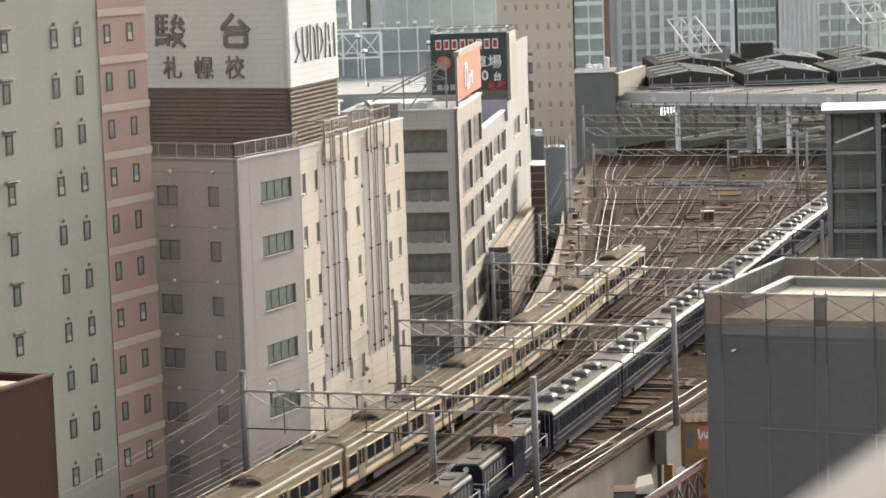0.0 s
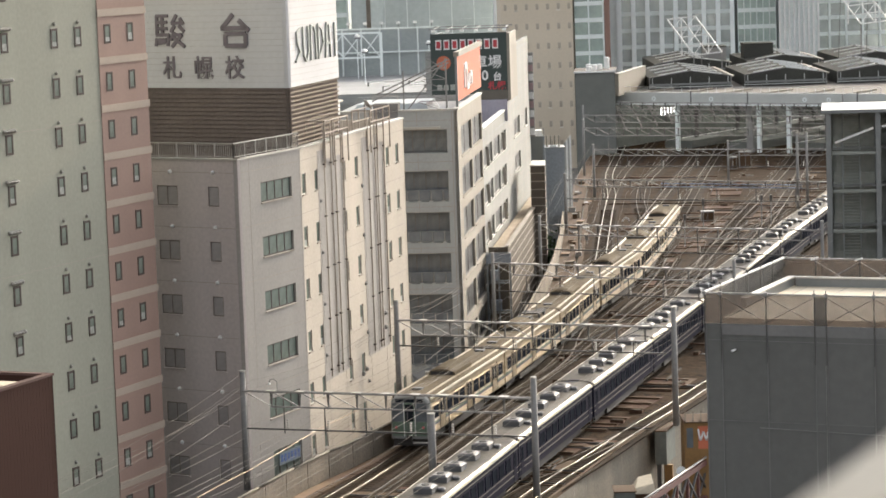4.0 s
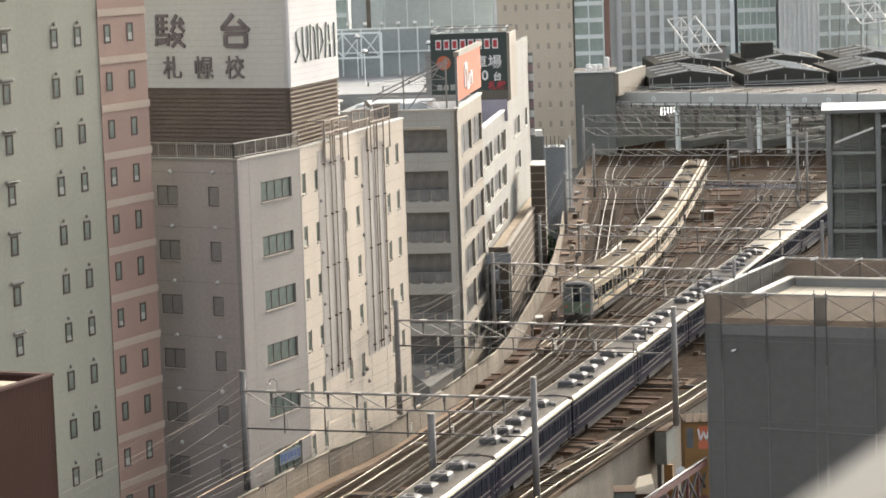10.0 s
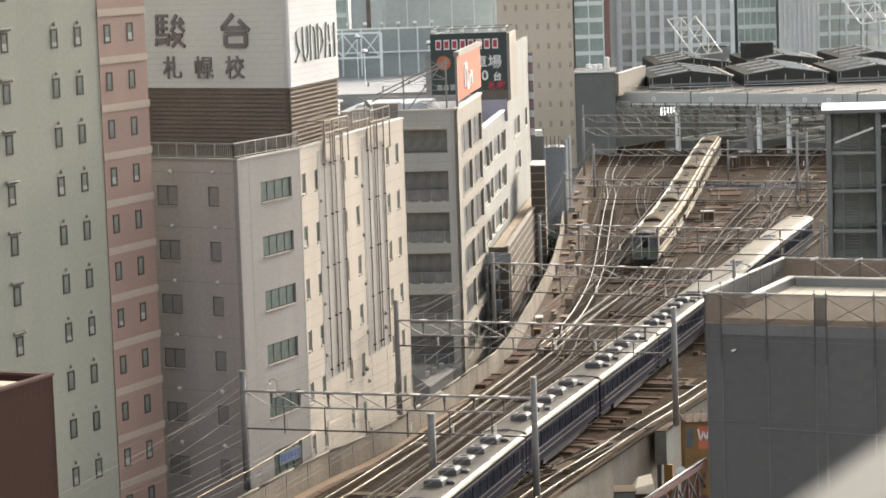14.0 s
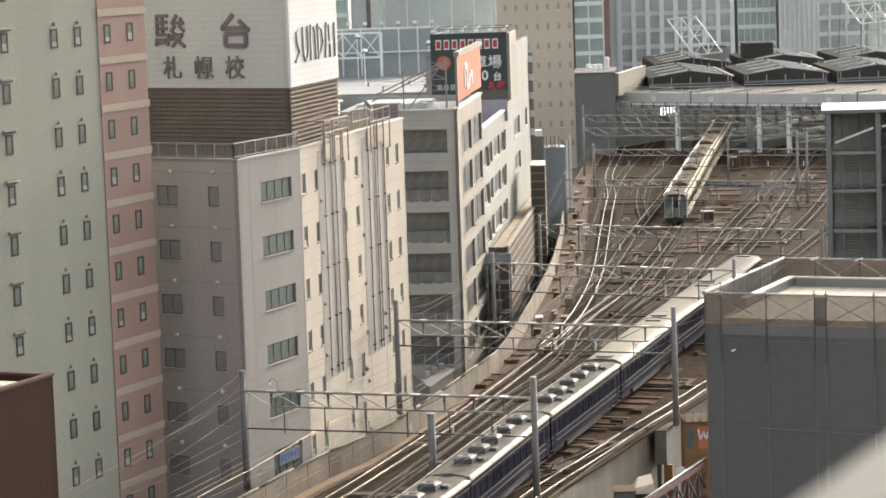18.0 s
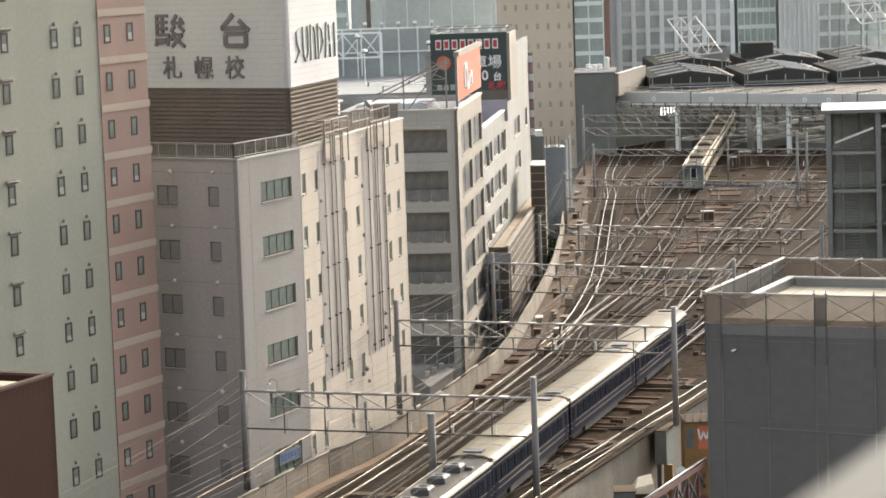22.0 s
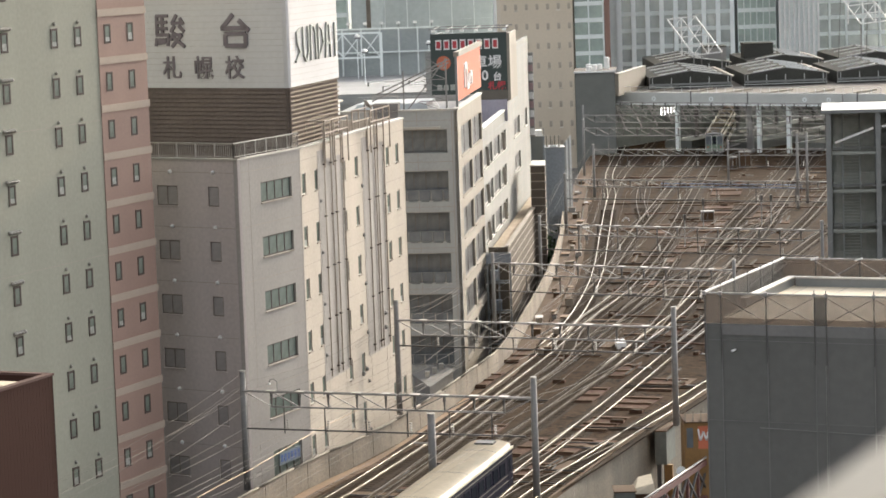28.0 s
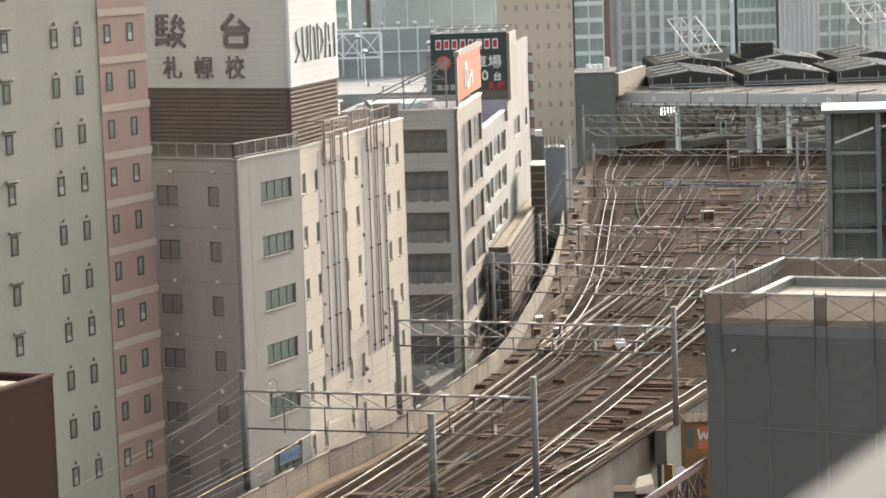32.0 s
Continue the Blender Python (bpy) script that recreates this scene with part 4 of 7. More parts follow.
sb = thing("side_block", (10.6, 293.5, GROUND), "tan ribbed stair block beside the annex", "building")
part("wall", Mesh().prism([(9.9, 293.5), (11.45, 293.2), (11.75, 299.5), (10.4, 299.8)], GROUND, 10.2), "annex", sb)
part("coping", Mesh().prism([(9.8, 293.4), (11.5, 293.1), (11.8, 299.6), (10.3, 299.9)], 10.21, 10.32), "frame_l", sb)
for k in range(11):
    part("siding_rib", Mesh().prism([(9.9, 293.44), (11.5, 293.14), (11.82, 299.4), (11.74, 299.4), (11.44, 293.2), (9.9, 293.5)], 0.4 + 0.9 * k, 0.50 + 0.9 * k), "rib", sb)
part("coping", Mesh().box(0, -0.1, 5.6, 45, 0.3, 5.75), "rib", annex, "", af["side"])

# maroon building close by
R0 = (-20.62, 138.37)
mar, mf = shell("maroon_building", "maroon metal-clad low building with a flat roof", "building", R0, [
    ("front", along(R0, HH, -24), HH, 24, GROUND, 13.55, [], "brick_red", ""),
    ("end", R0, HH - 90, 6, GROUND, 13.55, [], "brick_red", ""),
    ("back", along(R0, HH - 90, 6), HH - 180, 24, GROUND, 13.55, [], "brick_red", ""),
], [along(R0, HH, -24), R0, along(R0, HH - 90, 6), along(along(R0, HH, -24), HH - 90, 6)], 13.15, "brick_red")
part("coping", Mesh().box(0, -0.06, 13.55, 24.05, 0.36, 13.68), "maroon_trim", mar, "", mf["front"])
part("coping", Mesh().box(0.3, -0.06, 13.55, 6.0, 0.36, 13.68), "maroon_trim", mar, "", mf["end"])
for k in range(80):
    part("siding_rib", Mesh().box(0.15 + 0.3 * k, -0.004, GROUND, 0.2 + 0.3 * k, -0.001, 13.54), "brick_red", mar, "", mf["front"])
hatch = thing("roof_hatch", (*along(along(R0, HH, -2), HH - 90, 2), 13.15), "sunlit cream roof hatch", "roof hatch")
part("lid", Mesh().box(21.3, 1.1, 13.16, 22.6, 2.4, 13.42), "roofwarm", hatch, "", mf["front"])


# ---- rooftop boards on the office block ----
board = thing("billboard", (*along(B0, BH, 52), 23.0), "dark green rooftop billboard with white and red lettering", "billboard")
BBF = facing((-0.6, 284.3), BF)
part("panel", Mesh().box(0, 0, 18.1, 8.1, 0.3, 25.4), "board_d", board, "dark green board face", BBF)
part("base_strip", Mesh().box(5.0, -0.02, 18.1, 8.1, -0.001, 19.3), "gold", board, "tan lower strip", BBF)
part("side_panel", Mesh().box(0, 0.31, 18.1, 0.5, 8, 25.3), "board_d", board, "", BBF)
part("edge_panel", Mesh().box(8.1, 0.0, 18.2, 8.4, 9.0, 25.3), "b3side", board, "buff board edge", BBF)
for k in range(8):
    w = 0.62
    part("brand_bar", Mesh().box(0.55 + 0.86 * k, -0.06, 23.7, 0.55 + 0.86 * k + w, -0.002, 24.75), "white", board, "white brand shape", BBF)
    part("brand_bar_core", Mesh().box(0.65 + 0.86 * k, -0.09, 23.85, 0.55 + 0.86 * k + w - 0.1, -0.061, 24.6), "red", board, "red brand shape", BBF)
writing(board, BBF, "車", 4.5, 21.75, 1.5, "white", 0.08, 1.0, 0.02)
writing(board, BBF, "場", 6.05, 21.75, 1.5, "white", 0.08, 1.0, 0.02)
writing(board, BBF, "0", 5.35, 20.4, 1.45, "white", 0.08, 1.0, 0.03)
writing(board, BBF, "台", 6.55, 20.4, 0.95, "white", 0.08, 1.0, 0.02)
writing(board, BBF, "札幌", 6.0, 19.45, 0.95, "red", 0.08, 1.0, 0.02)
part("mark_disc", Mesh().tube((1.35, -0.06, 22.3), (1.35, -0.002, 22.3), 0.75, 20), "orange", board, "", BBF)
for k in range(3):
    part("text_bar", Mesh().box(0.6 + 0.7 * k, -0.06, 19.4, 1.1 + 0.7 * k, -0.002, 20.0), "letter_s", board, "", BBF)
rack = part("lamp_rack", Mesh().bar((0, -1.2, 25.9), (8.4, -1.2, 25.9), 0.1).bar((0, -0.1, 25.9), (8.4, -0.1, 25.9), 0.1).bar((0, 4, 26.0), (8.4, 4, 26.0), 0.1), "steel", board, "floodlight rack", BBF)
for k in range(6):
    x = 0.5 + 1.5 * k
    part("rack_arm", Mesh().bar((x, -1.25, 25.9), (x, 4.2, 26.0), 0.07), "steel", rack, "", BBF)
    part("floodlight", Mesh().box(x - 0.2, -1.5, 25.62, x + 0.2, -1.15, 25.86), "lampwhite", rack, "", BBF)
lil = thing("lilac_screen", (*along(B0, BH, 50.3), 16.0), "lilac roof screen below the billboard", "screen wall")
part("panel", Mesh().box(5.2, -0.25, 16.0, 8.0, -0.1, 18.3), "lilac", lil, "", BBF)

osign = thing("orange_billboard", (*B0, 20.6), "orange rooftop board with a pale script shape", "billboard")
OF = of["side_a"]
part("panel", Mesh().box(1.6, 0.0, 21.15, 23.6, 0.2, 25.1), "orange", osign, "orange board face", OF)
part("hood", Mesh().box(1.3, -0.2, 25.11, 23.8, 0.3, 25.5), "b3side", osign, "cream board hood", OF)
part("end_frame", Mesh().box(1.4, 0.0, 20.65, 1.58, 0.2, 25.1), "stairsteel", osign, "pale end frame", OF)
strokes(osign, OF, 6.5, 21.9, 9.5, 2.2, [(0.1, 0.05, 0.12, 0.9), (0.12, 0.9, 0.3, 0.95), (0.3, 0.95, 0.32, 0.05), (0.32, 0.05, 0.48, 0.05), (0.48, 0.05, 0.5, 0.55), (0.62, 0.05, 0.63, 0.5), (0.63, 0.5, 0.8, 0.5), (0.8, 0.5, 0.81, 0.05)], 0.5, "white", 0.1, "script_stroke")
truss = part("support_frame", Mesh().bar((1.2, 1.0, 20.0), (1.2, 1.0, 25.0), 0.14).bar((1.2, 4.8, 20.0), (1.2, 4.8, 24.0), 0.12).bar((1.2, 1.0, 24.9), (1.2, 4.8, 20.1), 0.1), "steel", osign, "grey steel support", OF)
for k in range(5):
    z = 20.3 + 0.95 * k
    part("support_rung", Mesh().bar((1.2, 1.0, z), (1.2, 3.6 - 0.2 * k, z), 0.07).bar((1.2, 1.0, z), (1.2, 3.6 - 0.2 * k, z + 0.9), 0.06), "steel", truss, "", OF)
part("stay", Mesh().bar((1.3, 0.7, 24.9), (0.9, 7.1, 22.0), 0.13), "steel", osign, "long grey stay bar", OF)
part("stay", Mesh().bar((1.3, 0.7, 24.6), (0.2, 7.5, 21.4), 0.11), "steel", osign, "long grey stay bar", OF)
part("stay_anchor", Mesh().box(-0.1, 5.2, 19.91, 1.6, 7.4, 21.2), "seam", osign, "dark roof box that holds the stays", OF)
part("stay_anchor_rail", Mesh().bar((-0.1, 5.2, 21.9), (-0.1, 7.4, 21.9), 0.06).bar((-0.1, 5.2, 21.5), (-0.1, 5.2, 21.9), 0.05).bar((-0.1, 7.4, 21.5), (-0.1, 7.4, 21.9), 0.05), "frame_l", osign, "", OF)

rig = thing("roof_unit", (*along(bfl, BH, 6), 19.9), "pale rooftop plant cover", "roof plant")
part("body", Mesh().loft([[(2.0, 3.0, 19.95), (9.2, 3.0, 19.95), (9.2, 12.0, 19.95), (2.0, 12.0, 19.95)], [(2.6, 4.5, 20.9), (8.8, 4.5, 20.9), (8.8, 11.4, 20.9), (2.6, 11.4, 20.9)]]), "screengrey", rig, "", of["front"])

# ---- parking deck with screen wall behind the office ----
deck = thing("parking_deck", (-20, 300, GROUND), "pale roof parking deck with a grey screen wall", "parking deck")
part("block", Mesh().box(-30, 302.5, GROUND, -0.3, 362, 17.4), "b3", deck)
part("deck_floor", Mesh().box(-30.1, 302.4, 17.42, -0.2, 362, 17.6), "roofgrey", deck, "pale sunlit deck")
part("kerb", Mesh().box(-30.2, 302.2, 17.1, -0.1, 302.38, 18.3), "b3", deck)
screen = part("screen_wall", Mesh().box(-30, 356, 17.6, 0.6, 356.3, 23.6), "screengrey", deck, "grey panelled screen")
for k in range(13):
    part("screen_post", Mesh().box(-30 + 2.5 * k, 355.7, 17.6, -29.8 + 2.5 * k, 355.98, 23.9), "towergrey", screen)
for k in range(15):
    z = 17.9 + 0.4 * k
    part("screen_board", Mesh().box(-30, 355.93, z, 0.6, 355.99, z + 0.27), "screengrey", screen)
for z in (20.6, 23.7):
    part("screen_rail", Mesh().box(-30, 355.5, z, 0.8, 355.68, z + 0.2), "towergrey", screen)
lat = thing("lattice_frame", (-13, 352, 17.6), "pale steel lattice frame on the deck", "steel frame")
for x0 in (-14.6, -12.2, -9.8):
    part("member", Mesh().bar((x0, 352, 20.3), (x0, 352, 23.3), 0.18).bar((x0, 352, 20.3), (x0 + 2.4, 352, 23.3), 0.14).bar((x0 + 2.4, 352, 20.3), (x0, 352, 23.3), 0.14), "towerpale", lat)
part("chord", Mesh().bar((-15, 352, 20.2), (-7.2, 352, 20.2), 0.24).bar((-15, 352, 23.4), (-7.2, 352, 23.4), 0.24), "towerpale", lat)
part("leg", Mesh().bar((-7.2, 352, 17.6), (-7.2, 352, 23.4), 0.35).bar((-14.8, 352, 17.6), (-14.8, 352, 20.2), 0.3), "towerpale", lat)


def deck_lamp(x, y, z0, h):
    l = thing("deck_lamp", (x, y, z0), "white globe floodlights on a slim pole", "floodlight pole", "deck lamps")
    part("pole", Mesh().tube((x, y, z0), (x, y, z0 + h), 0.06, 6), "towerpale", l)
    part("lamp_head", Mesh().dome((x, y, z0 + h), 0.38, 0.42, 8, 3), "lampwhite", l, "", None, True)
    part("lamp_arm", Mesh().box(x - 0.3, y - 0.2, z0 + h - 0.15, x + 0.5, y + 0.2, z0 + h - 0.02), "ac", l)


for x, y, h in ((-9.0, 336, 4.0), (-13.0, 318, 1.4), (-10.2, 348, 5.4), (-0.9, 340, 4.6), (-1.2, 312, 2.0)):
    deck_lamp(x, y, 17.6, h)
for k in range(6):
    x = -11.5 + 2.2 * k
    l = thing("screen_lamp", (x, 356, 23.9), "small floodlight on the screen top", "floodlight", "screen lamps")
    part("arm", Mesh().bar((x, 356, 23.6), (x, 355.0, 24.5), 0.07), "steel", l)
    part("lamp_head", Mesh().box(x - 0.25, 354.6, 24.4, x + 0.25, 355.1, 24.7), "lampwhite", l)
for x, y in ((-6.5, 320), (-4.2, 326), (-8.5, 330)):
    b_ = thing("deck_barrier", (x, y, 17.6), "low pale barrier rail on the deck", "barrier", "deck barriers")
    part("rail", Mesh().bar((x, y, 18.1), (x + 5, y + 2, 18.1), 0.12), "lampwhite", b_)
    part("foot", Mesh().box(x - 0.1, y - 0.1, 17.6, x + 0.1, y + 0.1, 18.1).box(x + 4.9, y + 1.9, 17.6, x + 5.1, y + 2.1, 18.1), "steel", b_)


# ---- towers behind ----
def tower_block(name, label, x0, x1, y, z1, base, cols, rows, w, h, glass, zlow, depth=22, ribs=None, rowsep=None):
    t = thing(name, ((x0 + x1) / 2, y, GROUND), label, "tower block")
    holes = []
    if cols:
        cw = (x1 - x0) / cols
        for i in range(cols):
            for j in range(rows):
                z = zlow + rowsep * j
                holes.append((cw * (i + 0.5) - w / 2, cw * (i + 0.5) + w / 2, z, z + h))
    fr = facing((x0, y), 90)
    part("wall", wall_mesh(x1 - x0, GROUND, z1, holes, 0.4), base, t, "", fr)
    part("core", Mesh().box(x0 + 0.3, y + 0.9, GROUND, x1 - 0.3, y + depth, z1), base, t)
    part("side", Mesh().box(x1 - 0.3, y, GROUND, x1, y + depth, z1).box(x0, y + 0.4, GROUND, x0 + 0.3, y + depth, z1), base, t)
    for a, b, c, d in holes:
        window(t, fr, a, b, c, d, 1, "brownslab", glass, 0.08, 0.06)
    return t, fr


# far towers: distance haze is mixed into their base colours
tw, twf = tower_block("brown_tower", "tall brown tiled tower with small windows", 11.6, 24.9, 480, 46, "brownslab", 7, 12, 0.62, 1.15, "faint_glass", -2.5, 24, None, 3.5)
# scattered sills, some coloured white in place of sun highlights
for k in range(7):
    for j in range(12):
        if (k * 3 + j * j) % 4 == 0:
            part("sill", Mesh().box(1.9 * k + 0.6, -0.25, -2.62 + 3.5 * j, 1.9 * k + 1.3, -0.001, -2.54 + 3.5 * j), "lampwhite" if (k + j) % 3 == 0 else "b3", tw, "", twf)


def ribbed_tower(name, label, x0, x1, y, z1, bays, rib, rib_mat, glass, storey, depth=25, low=GROUND, band="towergrey"):
    t = thing(name, ((x0 + x1) / 2, y, GROUND), label, "office tower")
    part("core", Mesh().box(x0, y + 0.6, low, x1, y + depth, z1), band, t)
    bw = (x1 - x0) / bays
    z = -2.0
    while z < z1 - 1:
        part("spandrel", Mesh().box(x0, y + 0.25, z, x1, y + 0.59, z + 0.9), band, t)
        for i in range(bays):
            part("window", Mesh().box(x0 + bw * i + rib / 2, y + 0.4, z + 0.92, x0 + bw * (i + 1) - rib / 2, y + 0.59, z + storey - 0.02), glass, t)
        z += storey
    for i in range(bays + 1):
        part("rib", Mesh().box(x0 + bw * i - rib / 2, y - 0.15, low, x0 + bw * i + rib / 2, y + 0.24, z1), rib_mat, t)
    return t


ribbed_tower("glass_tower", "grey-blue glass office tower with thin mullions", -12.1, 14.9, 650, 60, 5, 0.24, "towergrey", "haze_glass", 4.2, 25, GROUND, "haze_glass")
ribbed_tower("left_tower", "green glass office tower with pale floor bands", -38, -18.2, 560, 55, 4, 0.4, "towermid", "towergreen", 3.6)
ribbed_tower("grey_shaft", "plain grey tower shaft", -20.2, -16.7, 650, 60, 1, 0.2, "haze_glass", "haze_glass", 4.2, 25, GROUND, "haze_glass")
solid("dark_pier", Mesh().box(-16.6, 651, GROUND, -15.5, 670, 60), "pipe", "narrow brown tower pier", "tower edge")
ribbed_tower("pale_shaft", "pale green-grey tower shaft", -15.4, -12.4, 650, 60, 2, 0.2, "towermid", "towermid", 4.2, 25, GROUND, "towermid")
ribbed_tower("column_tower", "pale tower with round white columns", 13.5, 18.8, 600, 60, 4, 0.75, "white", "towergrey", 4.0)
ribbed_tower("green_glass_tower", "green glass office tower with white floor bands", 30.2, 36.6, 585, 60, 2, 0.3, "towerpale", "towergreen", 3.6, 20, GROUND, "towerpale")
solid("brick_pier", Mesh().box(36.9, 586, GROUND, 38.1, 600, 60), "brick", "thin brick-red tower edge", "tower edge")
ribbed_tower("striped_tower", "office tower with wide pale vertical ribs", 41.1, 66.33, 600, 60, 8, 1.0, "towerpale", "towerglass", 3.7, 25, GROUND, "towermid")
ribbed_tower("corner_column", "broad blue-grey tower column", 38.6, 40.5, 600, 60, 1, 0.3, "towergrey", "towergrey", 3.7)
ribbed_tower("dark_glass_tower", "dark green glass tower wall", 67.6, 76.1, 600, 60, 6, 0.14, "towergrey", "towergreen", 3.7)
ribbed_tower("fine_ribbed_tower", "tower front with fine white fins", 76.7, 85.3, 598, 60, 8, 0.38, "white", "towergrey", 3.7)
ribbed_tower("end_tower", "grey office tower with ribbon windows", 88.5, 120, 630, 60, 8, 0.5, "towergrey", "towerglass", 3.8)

# grey block and dark hall beside the station
gb = thing("grey_block", (14.2, 332, GROUND), "plain blue-grey rendered block beside the viaduct", "building")
part("wall", Mesh().box(13.1, 330, GROUND, 15.4, 334, 9.2), "bluegrey", gb)
part("coping", Mesh().box(13.0, 329.9, 9.21, 15.5, 334.1, 9.3), "stairsteel", gb)
for k in range(4):
    part("roof_pipe", Mesh().tube((13.3 + 0.5 * k, 331, 9.3), (13.3 + 0.5 * k, 331, 10.7), 0.1, 8), "b3side", gb, "sunlit roof pipe")
part("roof_lamp", Mesh().box(13.6, 330.2, 9.31, 14.4, 330.7, 9.55), "lampwhite", gb)
db = thing("dark_glass_block", (11.7, 322, GROUND), "dark glazed stair block with pale roof plant", "building")
part("wall", Mesh().box(10.85, 321, GROUND, 12.6, 325, 11.4), "blackbox", db)
for x in (10.85, 12.4):
    part("corner_post", Mesh().box(x, 320.9, GROUND, x + 0.2, 320.99, 11.4), "bluegrey", db)
for z in (4.5, 8.0):
    part("floor_band", Mesh().box(11.07, 320.93, z, 12.38, 320.99, z + 0.3), "bluegrey", db)
part("roof_plant", Mesh().box(11.3, 321.4, 11.41, 12.4, 323, 12.1), "lampwhite", db, "pale roof plant")
part("roof_rail", Mesh().bar((10.85, 321, 12.3), (12.6, 321, 12.3), 0.06).bar((10.9, 321, 11.4), (10.9, 321, 12.3), 0.06).bar((12.55, 321, 11.4), (12.55, 321, 12.3), 0.06), "steel", db)
ps = thing("pale_screen", (16.4, 345, GROUND), "pale corrugated screen panels beside the viaduct", "screen wall")
for k in range(4):
    part("panel", Mesh().box(16.1 + 0.25 * k, 345 + 0.4 * k, GROUND, 16.3 + 0.25 * k, 345.3 + 0.4 * k, 8.7 + 0.25 * k), "white" if k % 2 else "b3", ps)
bh = thing("dark_hall", (25, 426, GROUND), "black-clad plant hall with a white roof edge", "plant hall")
# hall wall colour includes the haze lift
part("wall", Mesh().prism([(22.2, 432), (28.6, 432), (29.6, 444), (23.0, 444)], GROUND, 13.1), "blackbox", bh, "black cladding lifted to grey for haze")
part("roof_edge", Mesh().prism([(22.0, 431.8), (28.8, 431.8), (29.8, 444.2), (22.9, 444.2)], 13.11, 13.2), "stationroof", bh, "dusty roof")
part("roof_coping", Mesh().box(22.0, 431.7, 13.0, 28.8, 431.98, 13.3), "white", bh, "white roof edge")
for k, (x, h) in enumerate(((24.6, 0.2), (25.6, 0.35), (26.6, 0.3), (27.9, 1.3), (25.0, 0.15))):
    c_ = thing("roof_fan", (x, 434 + 2 * k, 13.2), "shiny round rooftop fan housing", "roof fan", "roof fans")
    part("housing", Mesh().tube((x, 434 + 2 * k, 13.2), (x, 434 + 2 * k, 13.5 + h), 0.45, 10), "lampwhite", c_)
    part("cowl", Mesh().dome((x, 434 + 2 * k, 13.5 + h), 0.55, 0.35, 10, 2), "lampwhite", c_, "", None, True)
bw_ = thing("roof_parapet_block", (31, 436, 9), "buff parapet wall on the station roof", "parapet wall")
part("wall", Mesh().prism([(28.7, 433.0), (29.3, 433.0), (35.5, 456), (34.9, 456)], 9.0, 12.6), "b3side", bw_)
part("coping", Mesh().prism([(28.6, 432.9), (29.4, 432.9), (35.6, 456), (34.8, 456)], 12.61, 12.7), "frame_l", bw_)

# ---- station ----
ST0, ST1 = (27.2, 440), (72.5, 408)
sh = heading_of(ST0, ST1)
SW = dist(ST0, ST1) + 30
station = thing("station_hall", (*ST0, GROUND), "long grey station hall with a deep flat roof", "station")
SF = facing(ST0, sh)
part("roof", Mesh().box(0, 0.2, 8.35, SW, 150, 9.0), "stationroof", station, "dusty flat station roof", SF)
part("soffit", Mesh().box(0.05, 0.3, 8.2, SW - 0.7, 148.9, 8.345), "stationbeam", station, "grey soffit", SF)
part("fascia", Mesh().box(-0.3, -0.2, 7.45, SW, 0.19, 9.35), "stationbeam", station, "grey roof fascia", SF)
part("soffit_beam", Mesh().box(0, 0.5, 7.3, SW, 1.2, 8.3), "steel_d", station, "", SF)
for u in (16.5, 26.8, 46.0):
    part("fascia_joint", Mesh().box(u, -0.24, 7.4, u + 0.2, -0.201, 9.6), "steel_d", station, "", SF)
for u in (9.7, 20.3, 37.0, 41.2):
    part("fascia_disc", Mesh().tube((u, -0.25, 8.35), (u, -0.201, 8.35), 0.38, 14), "towerpale", station, "pale round mark", SF)
    part("disc_bar", Mesh().box(u - 0.14, -0.27, 8.15, u + 0.14, -0.251, 8.55), "stationbeam", station, "", SF)
part("fascia_lip", Mesh().box(-0.3, -0.3, 7.36, SW, -0.201, 7.5), "towerpale", station, "", SF)
for u, w_, mn in ((1.0, 0.35, "stationbeam"), (13.2, 0.3, "towerpale"), (26.5, 0.55, "steel"), (28.1, 0.28, "towerpale"), (33.4, 0.3, "towerpale"), (41.0, 0.35, "stationbeam")):
    part("column", Mesh().box(u - w_, 1.0, -0.3, u + w_, 1.6, 7.3), mn, station, "", SF)
part("side_wall", Mesh().box(-0.3, 0.2, GROUND, 0, 150, 8.34), "hallgrey", station, "", SF)
part("back_wall", Mesh().box(0, 149, GROUND, SW, 150, 8.34), "stationbeam", station, "", SF)
for k in range(12):
    part("end_column", Mesh().box(SW - 0.6, 4 + 12 * k, GROUND, SW, 4.6 + 12 * k, 8.34), "stationbeam", station, "", SF)
glow = bpy.data.materials.new("lamp_tube_glow")
glow.use_nodes = True
glow.node_tree.nodes["Principled BSDF"].inputs["Emission Color"].default_value = (1.0, 0.97, 0.90, 1)
glow.node_tree.nodes["Principled BSDF"].inputs["Emission Strength"].default_value = 1.6
M["glow"] = glow
# stronger glow for the unseen fill strips inside the hall
glow2 = glow.copy()
glow2.name = "ceiling_tube_glow"
glow2.node_tree.nodes["Principled BSDF"].inputs["Emission Strength"].default_value = 8.0
M["glow_fill"] = glow2
for k in range(24):
    part("truss_web", Mesh().bar((2.1 * k, 0.6, 7.2), (2.1 * k + 1.5, 0.6, 5.7), 0.12), "steel", station, "", SF)
part("truss_chord", Mesh().bar((0, 0.6, 5.6), (52, 0.6, 5.6), 0.14), "steel", station, "", SF)
